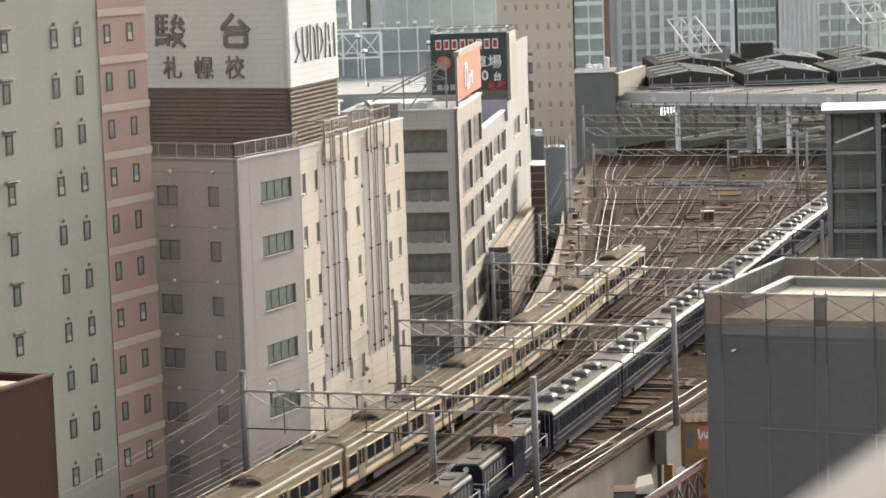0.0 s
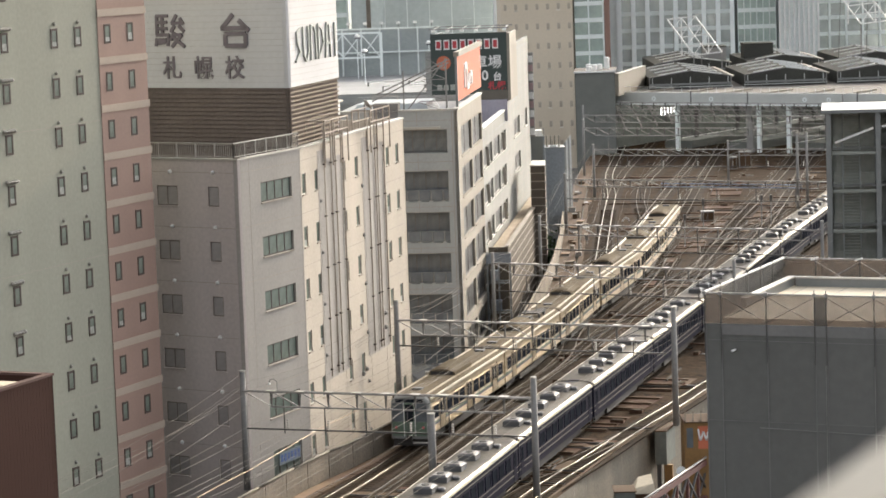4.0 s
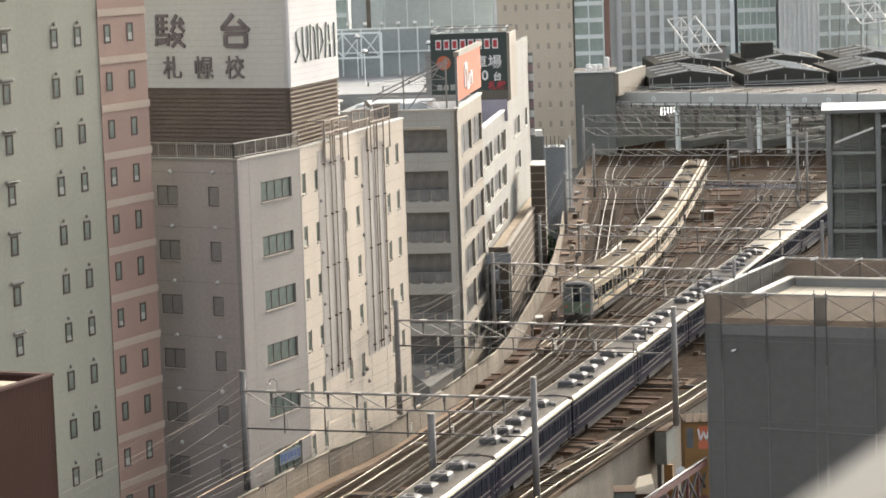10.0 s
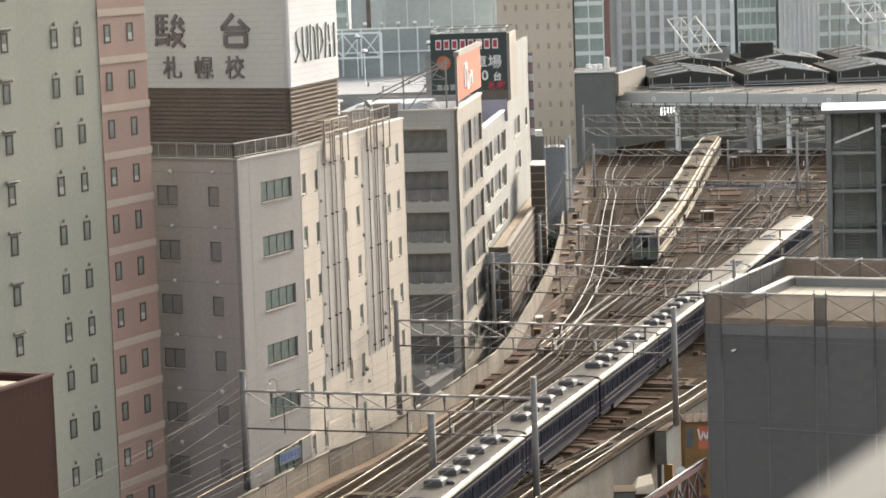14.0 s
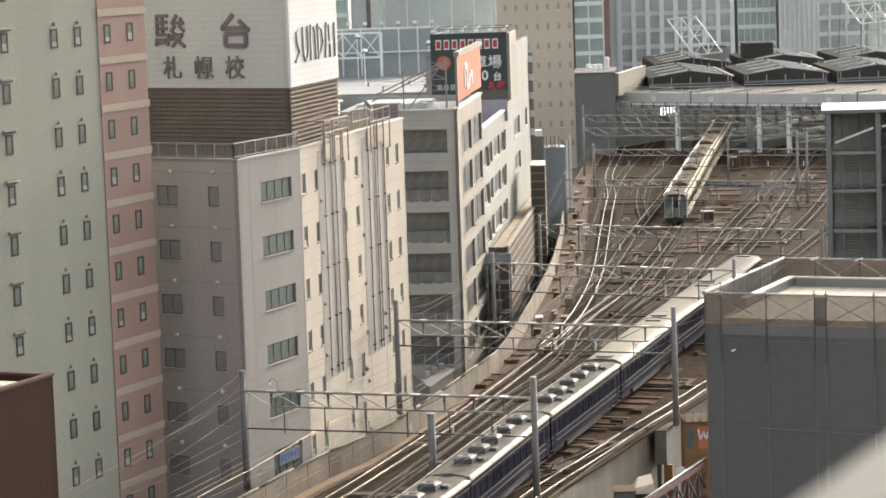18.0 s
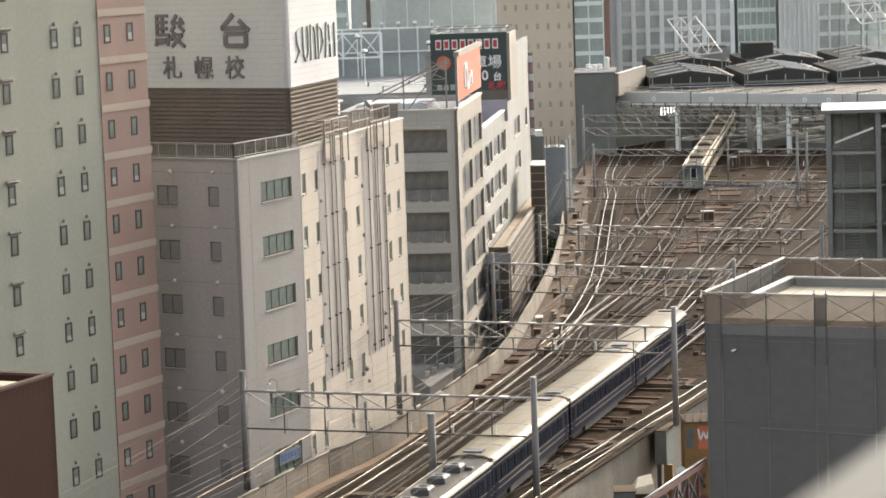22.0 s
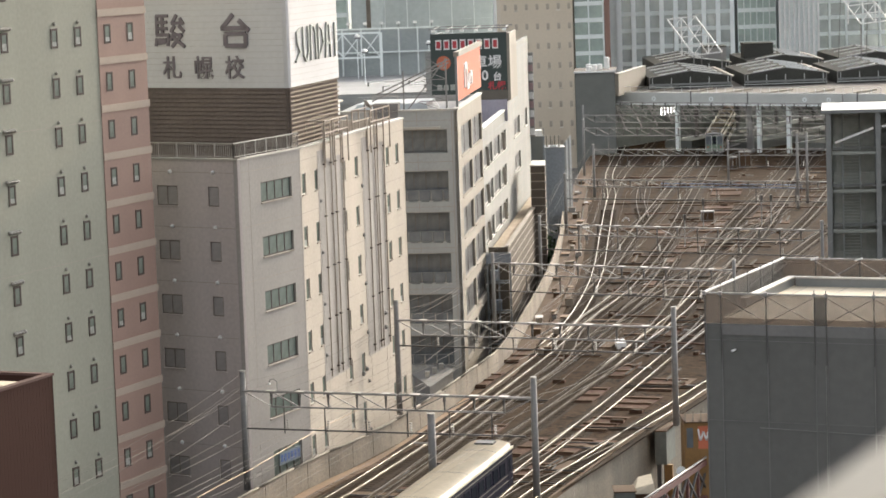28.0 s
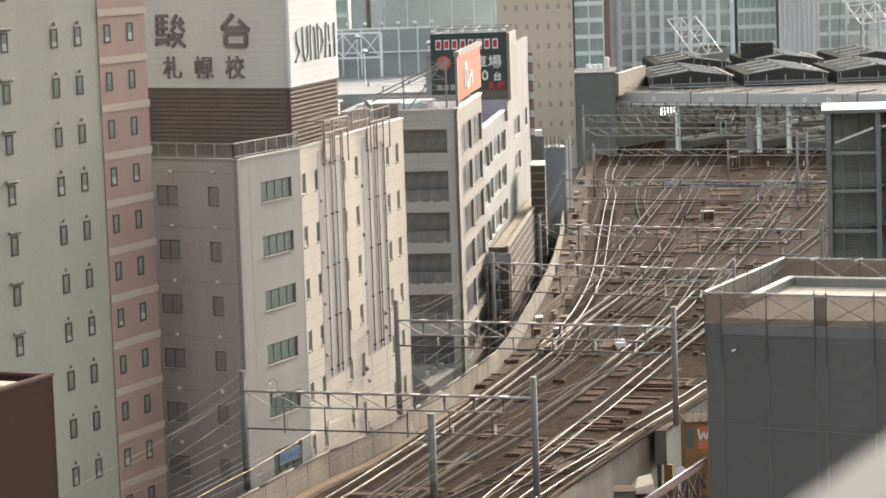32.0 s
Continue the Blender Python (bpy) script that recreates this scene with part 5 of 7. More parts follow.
for k, u in enumerate((8, 20, 32, 44)):
    p_ = thing("platform", (*along(ST0, sh, u), -0.2), "grey concrete station platform under the roof", "platform", "platforms", "structure")
    part("slab", Mesh().box(u, 6, -0.35, u + 5, 140, 1.05), "blackbox", p_, "", SF)
    part("edge_line", Mesh().box(u + 0.02, 5.98, 1.052, u + 0.5, 140, 1.06), "white", p_, "", SF)
    for j in range(5):
        part("pillar", Mesh().box(u + 2.2, 12 + 14 * j, 1.06, u + 2.7, 12.5 + 14 * j, 7.2), "steel_d", p_, "", SF)
for k in range(5):
    part("lamp_strip", Mesh().box(9.8 + 0.6 * k, 1.8, 5.4 + 0.16 * k, 9.93 + 0.6 * k, 1.95, 6.8), "glow", station, "bright fluorescent platform lamp", SF)
    part("lamp_drop", Mesh().bar((9.86 + 0.6 * k, 1.88, 6.8), (9.86 + 0.6 * k, 1.88, 8.34), 0.05), "steel", station, "", SF)
# added fill light: glowing strips hidden behind the fascia lift the dark interior
for k, u in enumerate((3.5, 10.5, 22.5, 34.5, 46.5)):
    for j in range(6):
        part("ceiling_lamp", Mesh().box(u, 5 + 22 * j, 8.05, u + 0.35, 21 + 22 * j, 8.12), "glow_fill", station, "unseen glowing strip added to brighten the hall", SF)
for k in range(16):
    part("side_brace", Mesh().bar((0.1, 3 + 5 * k, 7.6), (0.1, 7 + 5 * k, 2.5), 0.18), "steel", station, "", SF)
for j in range(7):
    for k in range(9):
        part("roof_brace", Mesh().bar((1.5 + 5.4 * k, 3.2 + 7 * j, 7.9), (4.2 + 5.4 * k, 3.2 + 7 * j, 5.9), 0.13), "steel", station, "", SF)
    part("roof_tie", Mesh().bar((0.2, 3.2 + 7 * j, 5.9), (50, 3.2 + 7 * j, 5.9), 0.12), "steel", station, "", SF)
# raised roof monitors with skylight louvres
def roof_monitor(u, v, w, d, h, bright=False):
    m_ = thing("roof_monitor", (u + w / 2, v, 9.0), "dark gabled roof monitor with slatted skylights", "roof monitor", "roof monitors")
    part("body", Mesh().loft([[(u, y, 9.01), (u, y, 9.0 + h), (u + w / 2, y, 9.0 + h * 1.5), (u + w, y, 9.0 + h), (u + w, y, 9.01)] for y in (v, v + d)]), "monitor", m_, "dark monitor hall")
    part("ridge_gutter", Mesh().box(u + w, v, 9.0 + h - 0.25, u + w + 0.5, v + d, 9.0 + h), "b3side", m_)
    for k in range(4):
        y = v + 1.5 + k * (d - 3) / 3.2
        a = (u + w * 0.12, y, 9.05 + h * 1.12)
        b = (u + w * 0.48, y, 9.05 + h * 1.5)
        part("skylight_bar", Mesh().bar(a, b, 0.16), "white", m_)
        part("skylight_bar", Mesh().bar((u + w * 0.52, y, 9.05 + h * 1.5), (u + w * 0.9, y, 9.05 + h * 1.1), 0.34 if bright else 0.16), "white", m_)
    part("front_frame", Mesh().bar((u, v - 0.06, 9.1), (u, v - 0.06, 9.0 + h), 0.12).bar((u + w, v - 0.06, 9.1), (u + w, v - 0.06, 9.0 + h), 0.12).bar((u, v - 0.06, 9.0 + h), (u + w / 2, v - 0.06, 9.0 + h * 1.5), 0.12).bar((u + w / 2, v - 0.06, 9.0 + h * 1.5), (u + w, v - 0.06, 9.0 + h), 0.12), "steel", m_)
    for k in range(13):
        x = u + 0.5 + k * (w - 1) / 12
        part("front_mullion", Mesh().box(x - 0.06, v - 0.1, 9.5, x + 0.06, v - 0.01, 9.0 + h * 0.95), "monitor" if k % 3 else "stationbeam", m_)
    part("front_sill", Mesh().box(u, v - 0.14, 9.62, u + w, v - 0.01, 9.95), "stairsteel", m_)
    part("front_rail", Mesh().box(u - 0.2, v - 0.3, 9.3, u + w + 0.2, v - 0.2, 9.42), "stationbeam", m_)


for u, v, b_ in ((35.4, 447, False), (51.3, 447, True), (66.8, 447, True), (40, 492, False), (57, 492, True), (74, 492, True)):
    roof_monitor(u, v, 13.6, 30, 2.0, b_)
for k in range(6):
    u = 6 + 7.4 * k
    part("roof_gutter", Mesh().box(u, 2.0, 9.01, u + 0.5, 12, 9.3), "b3side", station, "", SF)
railing("roof_edge_rail", "thin railing along the station roof edge", [along(ST0, sh, 2), along(ST0, sh, 50)], 9.36, 0.9, 0.4, "stationbeam", 0.03, False)


def lattice_aerial(x, z, v, w, lean, h):
    """Leaning sunlit steel lattice on the roof; x, z: its lower corner; the frame leans back by lean over its height."""
    a_ = thing("lattice_frame", (x, v, 9.0), "sunlit cream steel lattice frame leaning over the station roof", "steel frame", "roof lattices")
    P = lambda i, j: Vector((x + w * i / 2 - lean * j / 4, v + 0.5 * j, z + h * j / 4 + 0.22 * i))
    for j in range(5):
        part("rung", Mesh().bar(P(0, j), P(2, j), 0.2), "white", a_)
        if j < 4:
            for i in range(3):
                part("chord", Mesh().bar(P(i, j), P(i, j + 1), 0.2 if i != 1 else 0.14), "white", a_)
            for i in range(2):
                part("diagonal", Mesh().bar(P(i, j), P(i + 1, j + 1), 0.09), "white", a_)
    for i, j0, j1 in ((1, 0, 4), (2, 0, 2)):
        c = P(i, j1)
        part("upright", Mesh().bar(c, Vector((c.x, c.y, P(i, j0).z - 0.3 * (2 - i))), 0.2), "white", a_)
    for i in (0, 2):
        c = P(i, 0)
        part("leg", Mesh().bar(c, (c.x, c.y, 9.0), 0.2), "steel", a_)
        part("back_stay", Mesh().bar(P(i, 3), (P(i, 3).x + 0.5, v + 9.0, 9.0), 0.12), "steel", a_)


lattice_aerial(45.2, 13.4, 471, 4.9, 4.35, 6.35)
lattice_aerial(74.6, 17.9, 471, 4.9, 4.35, 6.35)
for u, w, h, wm in ((57.4, 5.4, 0.7, "monitor"), (50, 4, 0.4, "steel")):
    hb = thing("roof_plant_box", (u, 500, 9.0), "dark plant box on the station roof", "roof plant", "roof plant boxes")
    part("body", Mesh().box(u, 500, 9.0, u + w, 506, 13.0 + h), wm, hb)
    part("cap", Mesh().box(u - 0.1, 499.9, 13.0 + h, u + w + 0.1, 506.1, 13.2 + h), "monitor", hb)

# ---- steel stair tower beside the track ----
stair = thing("stair_tower", (38.4, 264.7, GROUND), "dark steel stair tower with a white flat roof", "stair tower")
STF = facing((38.3, 264.7), 98.6)
X0, X1, X2, Y0, Y1 = 0.0, 4.85, 9.95, 0.0, 10.3
part("roof", Mesh().box(X0 - 0.4, Y0 - 0.3, 17.0, X2 + 1, Y1, 17.3), "white", stair, "bright white roof", STF)
part("roof_edge", Mesh().box(X0 - 0.45, Y0 - 0.36, 16.95, X2 + 1.05, Y0 - 0.301, 17.28), "stairsteel", stair, "", STF)
for x in (X0, X1, X2):
    for y in (Y0, Y1 - 0.6):
        part("column", Mesh().box(x, y, GROUND, x + 0.5, y + 0.5, 16.98), "stairsteel", stair, "blue-grey steel column", STF)
for k, z in enumerate((-3.0, 1.0, 5.0, 9.0, 12.8)):
    part("landing", Mesh().box(X0 + 0.6, Y0 + 6, z, X2, Y1 - 0.7, z + 0.25), "stairsteel", stair, "", STF)
    part("edge_beam", Mesh().box(X0 + 0.56, Y0 + 0.15, z, X1, Y0 + 0.4, z + 0.32), "stair_panel", stair, "", STF)
    fl = part("flight", Mesh().bar((X0 + 1.6, Y0 + 1.2, z), (X0 + 1.6, Y0 + 6.2, z + 3.8), 0.12, 0.35).bar((X0 + 3.3, Y0 + 1.2, z), (X0 + 3.3, Y0 + 6.2, z + 3.8), 0.12, 0.35), "stairsteel", stair, "stair flight", STF)
    for j in range(14):
        t = (j + 0.5) / 14
        part("step", Mesh().box(X0 + 1.62, Y0 + 1.2 + 5 * t, z + 3.8 * t + 0.05, X0 + 3.28, Y0 + 1.5 + 5 * t, z + 3.8 * t + 0.1), "stair_panel", fl, "", STF)
part("back_wall", Mesh().box(X0 + 0.2, Y1 - 0.05, GROUND, X2 + 0.5, Y1 + 0.1, 16.9), "stair_panel", stair, "hazy grey infill panels", STF)
part("side_mesh", Mesh().box(X2 + 0.56, Y0 + 0.6, GROUND, X2 + 0.66, Y1 - 0.6, 16.7), "mesh", stair, "", STF)
for z in (1.3, 5.3, 9.3, 13.1):
    part("landing_panel", Mesh().box(X0 + 0.7, Y0 + 6.3, z, X1 - 0.1, Y0 + 6.4, z + 1.15), "stair_panel", stair, "grey landing panel", STF)
for x in (X0 + 1.1, X0 + 3.7):
    part("hanger", Mesh().bar((x, Y0 + 3.0, GROUND), (x, Y0 + 3.0, 16.9), 0.07), "steel", stair, "", STF)
part("handrail", Mesh().bar((X0 + 0.9, Y0 + 0.3, 14.0), (X1 - 0.2, Y0 + 0.3, 15.4), 0.2), "white", stair, "sunlit handrail", STF)
part("handrail", Mesh().bar((X1 + 0.6, Y0 + 0.3, 15.5), (X2, Y0 + 0.3, 16.5), 0.2), "white", stair, "sunlit handrail", STF)

# ---- building under scaffold sheeting ----
C0, CHD = (8.93, 91.18), 23.9
scaf = thing("scaffolded_building", (*C0, GROUND), "building wrapped in dark grey scaffold sheeting", "building site")
CF, CLF = facing(C0, CHD + 90), facing(along(C0, CHD, 9.6), CHD + 180)
net = bpy.data.materials.new("beige_net")
net.use_nodes = True
nn, nl = net.node_tree.nodes, net.node_tree.links
tr = nn.new("ShaderNodeBsdfTransparent")
mx = nn.new("ShaderNodeMixShader")
mx.inputs[0].default_value = 0.62
nn["Principled BSDF"].inputs["Base Color"].default_value = (0.23, 0.18, 0.14, 1)
nn["Principled BSDF"].inputs["Roughness"].default_value = 0.9
nl.new(tr.outputs[0], mx.inputs[1])
nl.new(nn["Principled BSDF"].outputs[0], mx.inputs[2])
nl.new(mx.outputs[0], nn["Material Output"].inputs[0])
M["net"] = net
net2 = net.copy()
net2.name = "dark_thin_net"
net2.node_tree.nodes["Principled BSDF"].inputs["Base Color"].default_value = (0.10, 0.095, 0.085, 1)
net2.node_tree.nodes["Mix Shader"].inputs[0].default_value = 0.5
M["net_thin"] = net2
zz = (GROUND, -2.0, 2.0, 5.6, 9.1, 12.6, 15.9, 18.75, 22.12)
for fr, ln, breaks in ((CF, 12, (0, 0.57, 2.19, 3.88, 5.94, 7.6, 9.2, 12)), (CLF, 9.6, (0, 1.5, 3.0, 4.6, 6.2, 7.8, 9.6))):
    for i in range(len(breaks) - 1):
        for j in range(len(zz) - 1):
            off = 0.008 * ((i * 5 + j * 3) % 4)
            part("sheet", Mesh().box(breaks[i], off, zz[j], breaks[i + 1], off + 0.03, zz[j + 1]), "mesh", scaf, "dark grey sheeting", fr)
for u in (0.02, 0.57, 2.19, 3.88, 4.29, 5.94, 7.6, 9.2):
    part("seam", Mesh().box(u, -0.012, GROUND, u + 0.035, -0.001, 22.1), "seam", scaf, "", CF)
for z in (21.55, 18.75, 15.9):
    part("seam", Mesh().box(0, -0.012, z, 12, -0.002, z + 0.02), "seam", scaf, "", CF)
part("fence_net", Mesh().box(0, 0.0, 22.13, 12, 0.01, 23.16), "net", scaf, "beige see-through net", CF)
part("fence_net", Mesh().box(0, 0.0, 22.13, 9.6, 0.01, 23.16), "net_thin", scaf, "dark see-through net", CLF)
part("fence_net", Mesh().box(0, 9.6, 22.0, 12, 9.61, 23.16), "net", scaf, "", CF)
for y in (-0.03, 9.65):
    part("top_rail", Mesh().bar((0, y, 23.18), (12, y, 23.18), 0.05), "steel", scaf, "", CF)
part("top_rail", Mesh().bar((-0.0, -0.03, 23.2), (9.6, -0.03, 23.2), 0.06), "white", scaf, "sunlit top tube", CLF)
for u in (0.0, 0.57, 2.19, 3.88, 4.29, 5.94, 7.6, 9.2):
    p_ = part("standard", Mesh().tube((u, -0.04, 20.8), (u, -0.04, 23.35 if u > 3 else 23.2), 0.019, 6), "steel_d", scaf, "", CF)
    part("clamp", Mesh().box(u - 0.06, -0.1, 23.12, u + 0.06, 0.0, 23.24), "steel", p_, "", CF)
for u in (1.2, 2.9, 4.6, 6.3, 8.0, 9.7):
    part("standard", Mesh().tube((u, 9.62, 21.6), (u, 9.62, 23.3), 0.035, 6), "steel_d", scaf, "", CF)
    part("clamp", Mesh().bar((u - 0.16, 9.55, 23.16), (u + 0.12, 9.5, 23.24), 0.07), "white", scaf, "", CF)
for u in (1.5, 3.0, 4.6, 6.2, 7.8):
    part("standard", Mesh().tube((u, -0.02, 21.0), (u, -0.02, 23.3), 0.03, 6), "steel_d", scaf, "", CLF)
us = (0.57, 2.19, 3.88, 4.29, 5.94, 7.6, 9.2)
for a, b in zip(us, us[1:]):
    if b - a > 1:
        part("brace", Mesh().bar((a, -0.03, 22.2), (b, -0.03, 23.1), 0.018).bar((a, -0.035, 23.1), (b, -0.035, 22.2), 0.018), "steel_d", scaf, "", CF)
for a in (1.2, 2.9, 4.6, 6.3, 8.0):
    part("brace", Mesh().bar((a, 9.58, 22.1), (a + 1.7, 9.58, 23.1), 0.03).bar((a, 9.57, 23.1), (a + 1.7, 9.57, 22.1), 0.03), "steel", scaf, "", CF)
part("roof_floor", Mesh().box(0.5, 0.35, 21.2, 12, 8.7, 22.28), "roofwarm", scaf, "freshly screeded sunlit roof", CF)
for k in range(7):
    part("roof_joint", Mesh().box(1.2 + 1.5 * k, 0.6, 22.282, 1.24 + 1.5 * k, 8.4, 22.288), "joint", scaf, "", CF)
part("roof_parapet", Mesh().box(0.72, 8.55, 21.9, 12, 8.78, 22.58), "stairsteel", scaf, "pale blue-grey parapet", CF)
part("roof_parapet", Mesh().box(0.42, 2.8, 21.9, 0.62, 8.78, 22.58), "stairsteel", scaf, "", CF)
part("parapet_cap", Mesh().box(0.7, 8.5, 22.582, 12, 8.83, 22.63).box(0.37, 2.8, 22.582, 0.67, 8.83, 22.63), "frame_l", scaf, "", CF)
part("mid_wall", Mesh().box(0.6, 0.55, 18, 12, 0.7, 21.19), "mesh", scaf, "", CF)
part("net_strip", Mesh().box(3.86, -0.022, 22.13, 4.28, -0.014, 23.1), "net_thin", scaf, "dark doubled net strip", CF)
part("net_strip", Mesh().box(0.56, -0.022, 21.75, 12, -0.014, 22.12), "seam", scaf, "grey net hem", CF)
for u in (4.26, 5.95, 7.6):
    part("lashing_tube", Mesh().tube((u, -0.05, GROUND), (u, -0.05, 20.79), 0.014, 6), "steel", scaf, "pale scaffold tube", CF)
part("lashing_tube", Mesh().tube((1.9, -0.06, 18.56), (12, -0.06, 18.36), 0.011, 6), "steel", scaf, "pale cross tube", CF)
lampd = thing("site_lamp", (*along(C0, CHD + 90, 1.0), 20.5), "small bright site lamp on the sheeting", "lamp")
part("body", Mesh().bar((0.95, -0.06, 21.19), (1.1, -0.06, 21.26), 0.07), "white", lampd, "", CF)

# ---- red footbridge, machine and yard below the viaduct ----
rb0, rb1 = (9.6, 163.4), (19.6, 188.0)
rbh = heading_of(rb0, rb1)
RB = facing(rb0, rbh)
bridge = thing("red_girder_bridge", (*rb0, GROUND), "red steel girder bridge with a pale top pipe", "bridge")
part("top_pipe", Mesh().tube((0, 0, -1.0), (26.5, 0, -1.0), 0.075, 8), "steel", bridge, "pale top pipe", RB, True)
part("top_chord", Mesh().box(0, -0.05, -1.55, 26.5, 0.25, -1.2), "girder", bridge, "", RB)
part("bottom_chord", Mesh().box(0, -0.05, -4.0, 26.5, 0.25, -3.7), "girder", bridge, "", RB)
for k in range(11):
    part("web_post", Mesh().box(2.5 * k, 0.0, -3.7, 2.5 * k + 0.22, 0.2, -1.55), "girder", bridge, "", RB)
    part("web_brace", Mesh().bar((2.5 * k, 0.1, -3.7), (2.5 * k + 2.5, 0.1, -1.6), 0.14).bar((2.5 * k, 0.1, -1.6), (2.5 * k + 2.5, 0.1, -3.7), 0.14), "steel_d", bridge, "", RB)
part("pier", Mesh().box(2, -0.1, GROUND, 2.6, 0.5, -4.0).box(24, -0.1, GROUND, 24.6, 0.5, -4.0), "steel_d", bridge, "", RB)
mach = thing("yellow_crane", (17.3, 184.5, GROUND), "orange-yellow site crane body with a red panel", "crane")
part("body", Mesh().box(16.35, 183.6, -4.5, 18.4, 186.4, 1.45), "yellow", mach)
part("cab_window", Mesh().box(16.5, 183.56, -0.3, 16.95, 183.6, 1.1), "glass_d", mach)
part("panel", Mesh().box(17.3, 183.55, -0.4, 18.2, 183.6, 1.2), "orange", mach)
strokes(mach, Matrix.Translation((0, 183.55, 0)), 17.3, 0.2, 0.75, 0.8, [(0, 1, 0.2, 0), (0.2, 0, 0.5, 0.8), (0.5, 0.8, 0.75, 0), (0.75, 0, 1, 1)], 0.12, "white", 0.04, "mark_stroke")
part("deck", Mesh().box(16.3, 183.4, 1.46, 18.6, 186.6, 1.55), "slab", mach)
for k in range(4):
    part("deck_bar", Mesh().bar((16.4 + 0.55 * k, 183.5, 1.6), (16.7 + 0.55 * k, 186.4, 1.75), 0.08), "rust", mach)
part("track", Mesh().box(16.2, 183.5, GROUND, 16.9, 187.4, -4.51).box(17.9, 183.5, GROUND, 18.6, 187.4, -4.51), "under", mach)
pier = thing("concrete_pier", (15.2, 191.8, GROUND), "grey box on legs against the viaduct side", "pier", kind="structure")
part("box", Mesh().box(0, 0, -2.75, 0.85, 3.3, -0.35), "hallgrey", pier, "grey hanging box", facing((14.8, 190.3), 106))
part("lid", Mesh().box(-0.06, -0.06, -0.349, 0.91, 3.36, -0.27), "slab", pier, "", facing((14.8, 190.3), 106))
part("leg", Mesh().box(0.1, 0.1, GROUND, 0.4, 0.5, -2.76).box(0.1, 2.6, GROUND, 0.4, 3.0, -2.76), "steel_d", pier, "", facing((14.8, 190.3), 106))
part("yellow_post", Mesh().box(0.62, 0.2, GROUND, 1.2, 0.6, -2.8), "yellow", pier, "orange-yellow post", facing((14.8, 190.3), 106))
van = thing("hut", (12.8, 176.4, GROUND), "sunlit white hut roof below the viaduct", "hut")
part("wall", Mesh().box(12.2, 175.4, GROUND, 13.5, 177.6, -1.7), "slab", van)
part("roof", Mesh().loft([[(12.1, 175.3, -1.69), (13.6, 175.3, -1.69), (13.6, 177.7, -1.69), (12.1, 177.7, -1.69)], [(12.3, 175.6, -1.35), (13.5, 175.6, -1.05), (13.5, 177.6, -0.8), (12.6, 177.6, -1.0)]]), "roofwarm", van)
hut = thing("grey_cabin", (11.4, 174.2, GROUND), "dark grey cabin beside the viaduct", "cabin")
part("body", Mesh().box(10.8, 173.2, GROUND, 12.1, 175.2, -1.12), "hallgrey", hut)
part("lid", Mesh().box(10.7, 173.1, -1.11, 12.18, 175.25, -1.02), "slab", hut)
disc = thing("round_sign", (15.7, 180.5, GROUND), "pale round sign on a post", "sign")
part("post", Mesh().tube((15.8, 180.6, GROUND), (15.8, 180.6, -1.2), 0.04), "steel", disc)
part("plate", Mesh().tube((15.8, 180.55, -1.3), (15.8, 180.5, -1.3), 0.33, 18), "towerpale", disc)

# ---- street gap: parked cars ----
def parked_car(x, y, rz, mat_name, label):
    c_ = thing("parked_car", (0, 0, 0), label, "car", "parked cars", m=pose(x, y, GROUND, 0, 0, rz))
    W = WORLD[c_.name]
    part("body", Mesh().loft([[(-0.85, -2.1, 0.3), (0.85, -2.1, 0.3), (0.85, 2.1, 0.3), (-0.85, 2.1, 0.3)], [(-0.87, -2.15, 0.6), (0.87, -2.15, 0.6), (0.87, 2.15, 0.6), (-0.87, 2.15, 0.6)], [(-0.8, -2.0, 0.92), (0.8, -2.0, 0.92), (0.8, 2.0, 0.92), (-0.8, 2.0, 0.92)]]), mat_name, c_, "", W)
    part("cabin", Mesh().loft([[(-0.78, -1.7, 0.93), (0.78, -1.7, 0.93), (0.78, 0.9, 0.93), (-0.78, 0.9, 0.93)], [(-0.62, -1.3, 1.45), (0.62, -1.3, 1.45), (0.62, 0.3, 1.45), (-0.62, 0.3, 1.45)]]), "glass_d", c_, "", W)
    part("roof", Mesh().box(-0.62, -1.3, 1.451, 0.62, 0.3, 1.5), mat_name, c_, "", W)
    for sx in (-0.8, 0.8):
        for sy in (-1.3, 1.3):
            part("wheel", Mesh().tube((sx - 0.1, sy, 0.31), (sx + 0.1, sy, 0.31), 0.31, 12), "under", c_, "", W)


parked_car(-2.6, 250, 100, "car_blue", "dark blue parked car in the side street")
parked_car(-0.2, 262, 95, "car_white", "white parked car in the side street")

# ---- flat handrail close to the viewpoint ----
rail = thing("balcony_rail", (0.29, 1.75, 34.9), "pale cream flat metal handrail on the terrace edge", "rail")
RF = facing((0.072, 1.24), 24.0)
prof = [(0.0, -0.030), (0.0, -0.006), (0.004, -0.001), (0.010, 0.0), (0.042, 0.0), (0.048, -0.001), (0.052, -0.006), (0.052, -0.030)]
part("handrail", Mesh().loft([[(u, -v, 35.305 + w) for v, w in prof] for u in (0.0, 2.05)]), "copper", rail, "", RF)
for u in (0.06, 1.0, 1.95):
    part("post", Mesh().box(u, -0.040, 34.9, u + 0.03, -0.014, 35.276), "steel", rail, "", RF)
home = thing("viewpoint_terrace", (0, 0, GROUND), "pale concrete terrace building under the viewpoint", "building", kind="structure")
part("block", Mesh().box(-14, -22, GROUND, 14, 3.1, 34.7), "concrete", home)
part("terrace_slab", Mesh().box(-14.2, -22.2, 34.71, 14.2, 3.15, 34.9), "slab", home)


# ---- lineside clutter on the deck ----
random.seed(7)
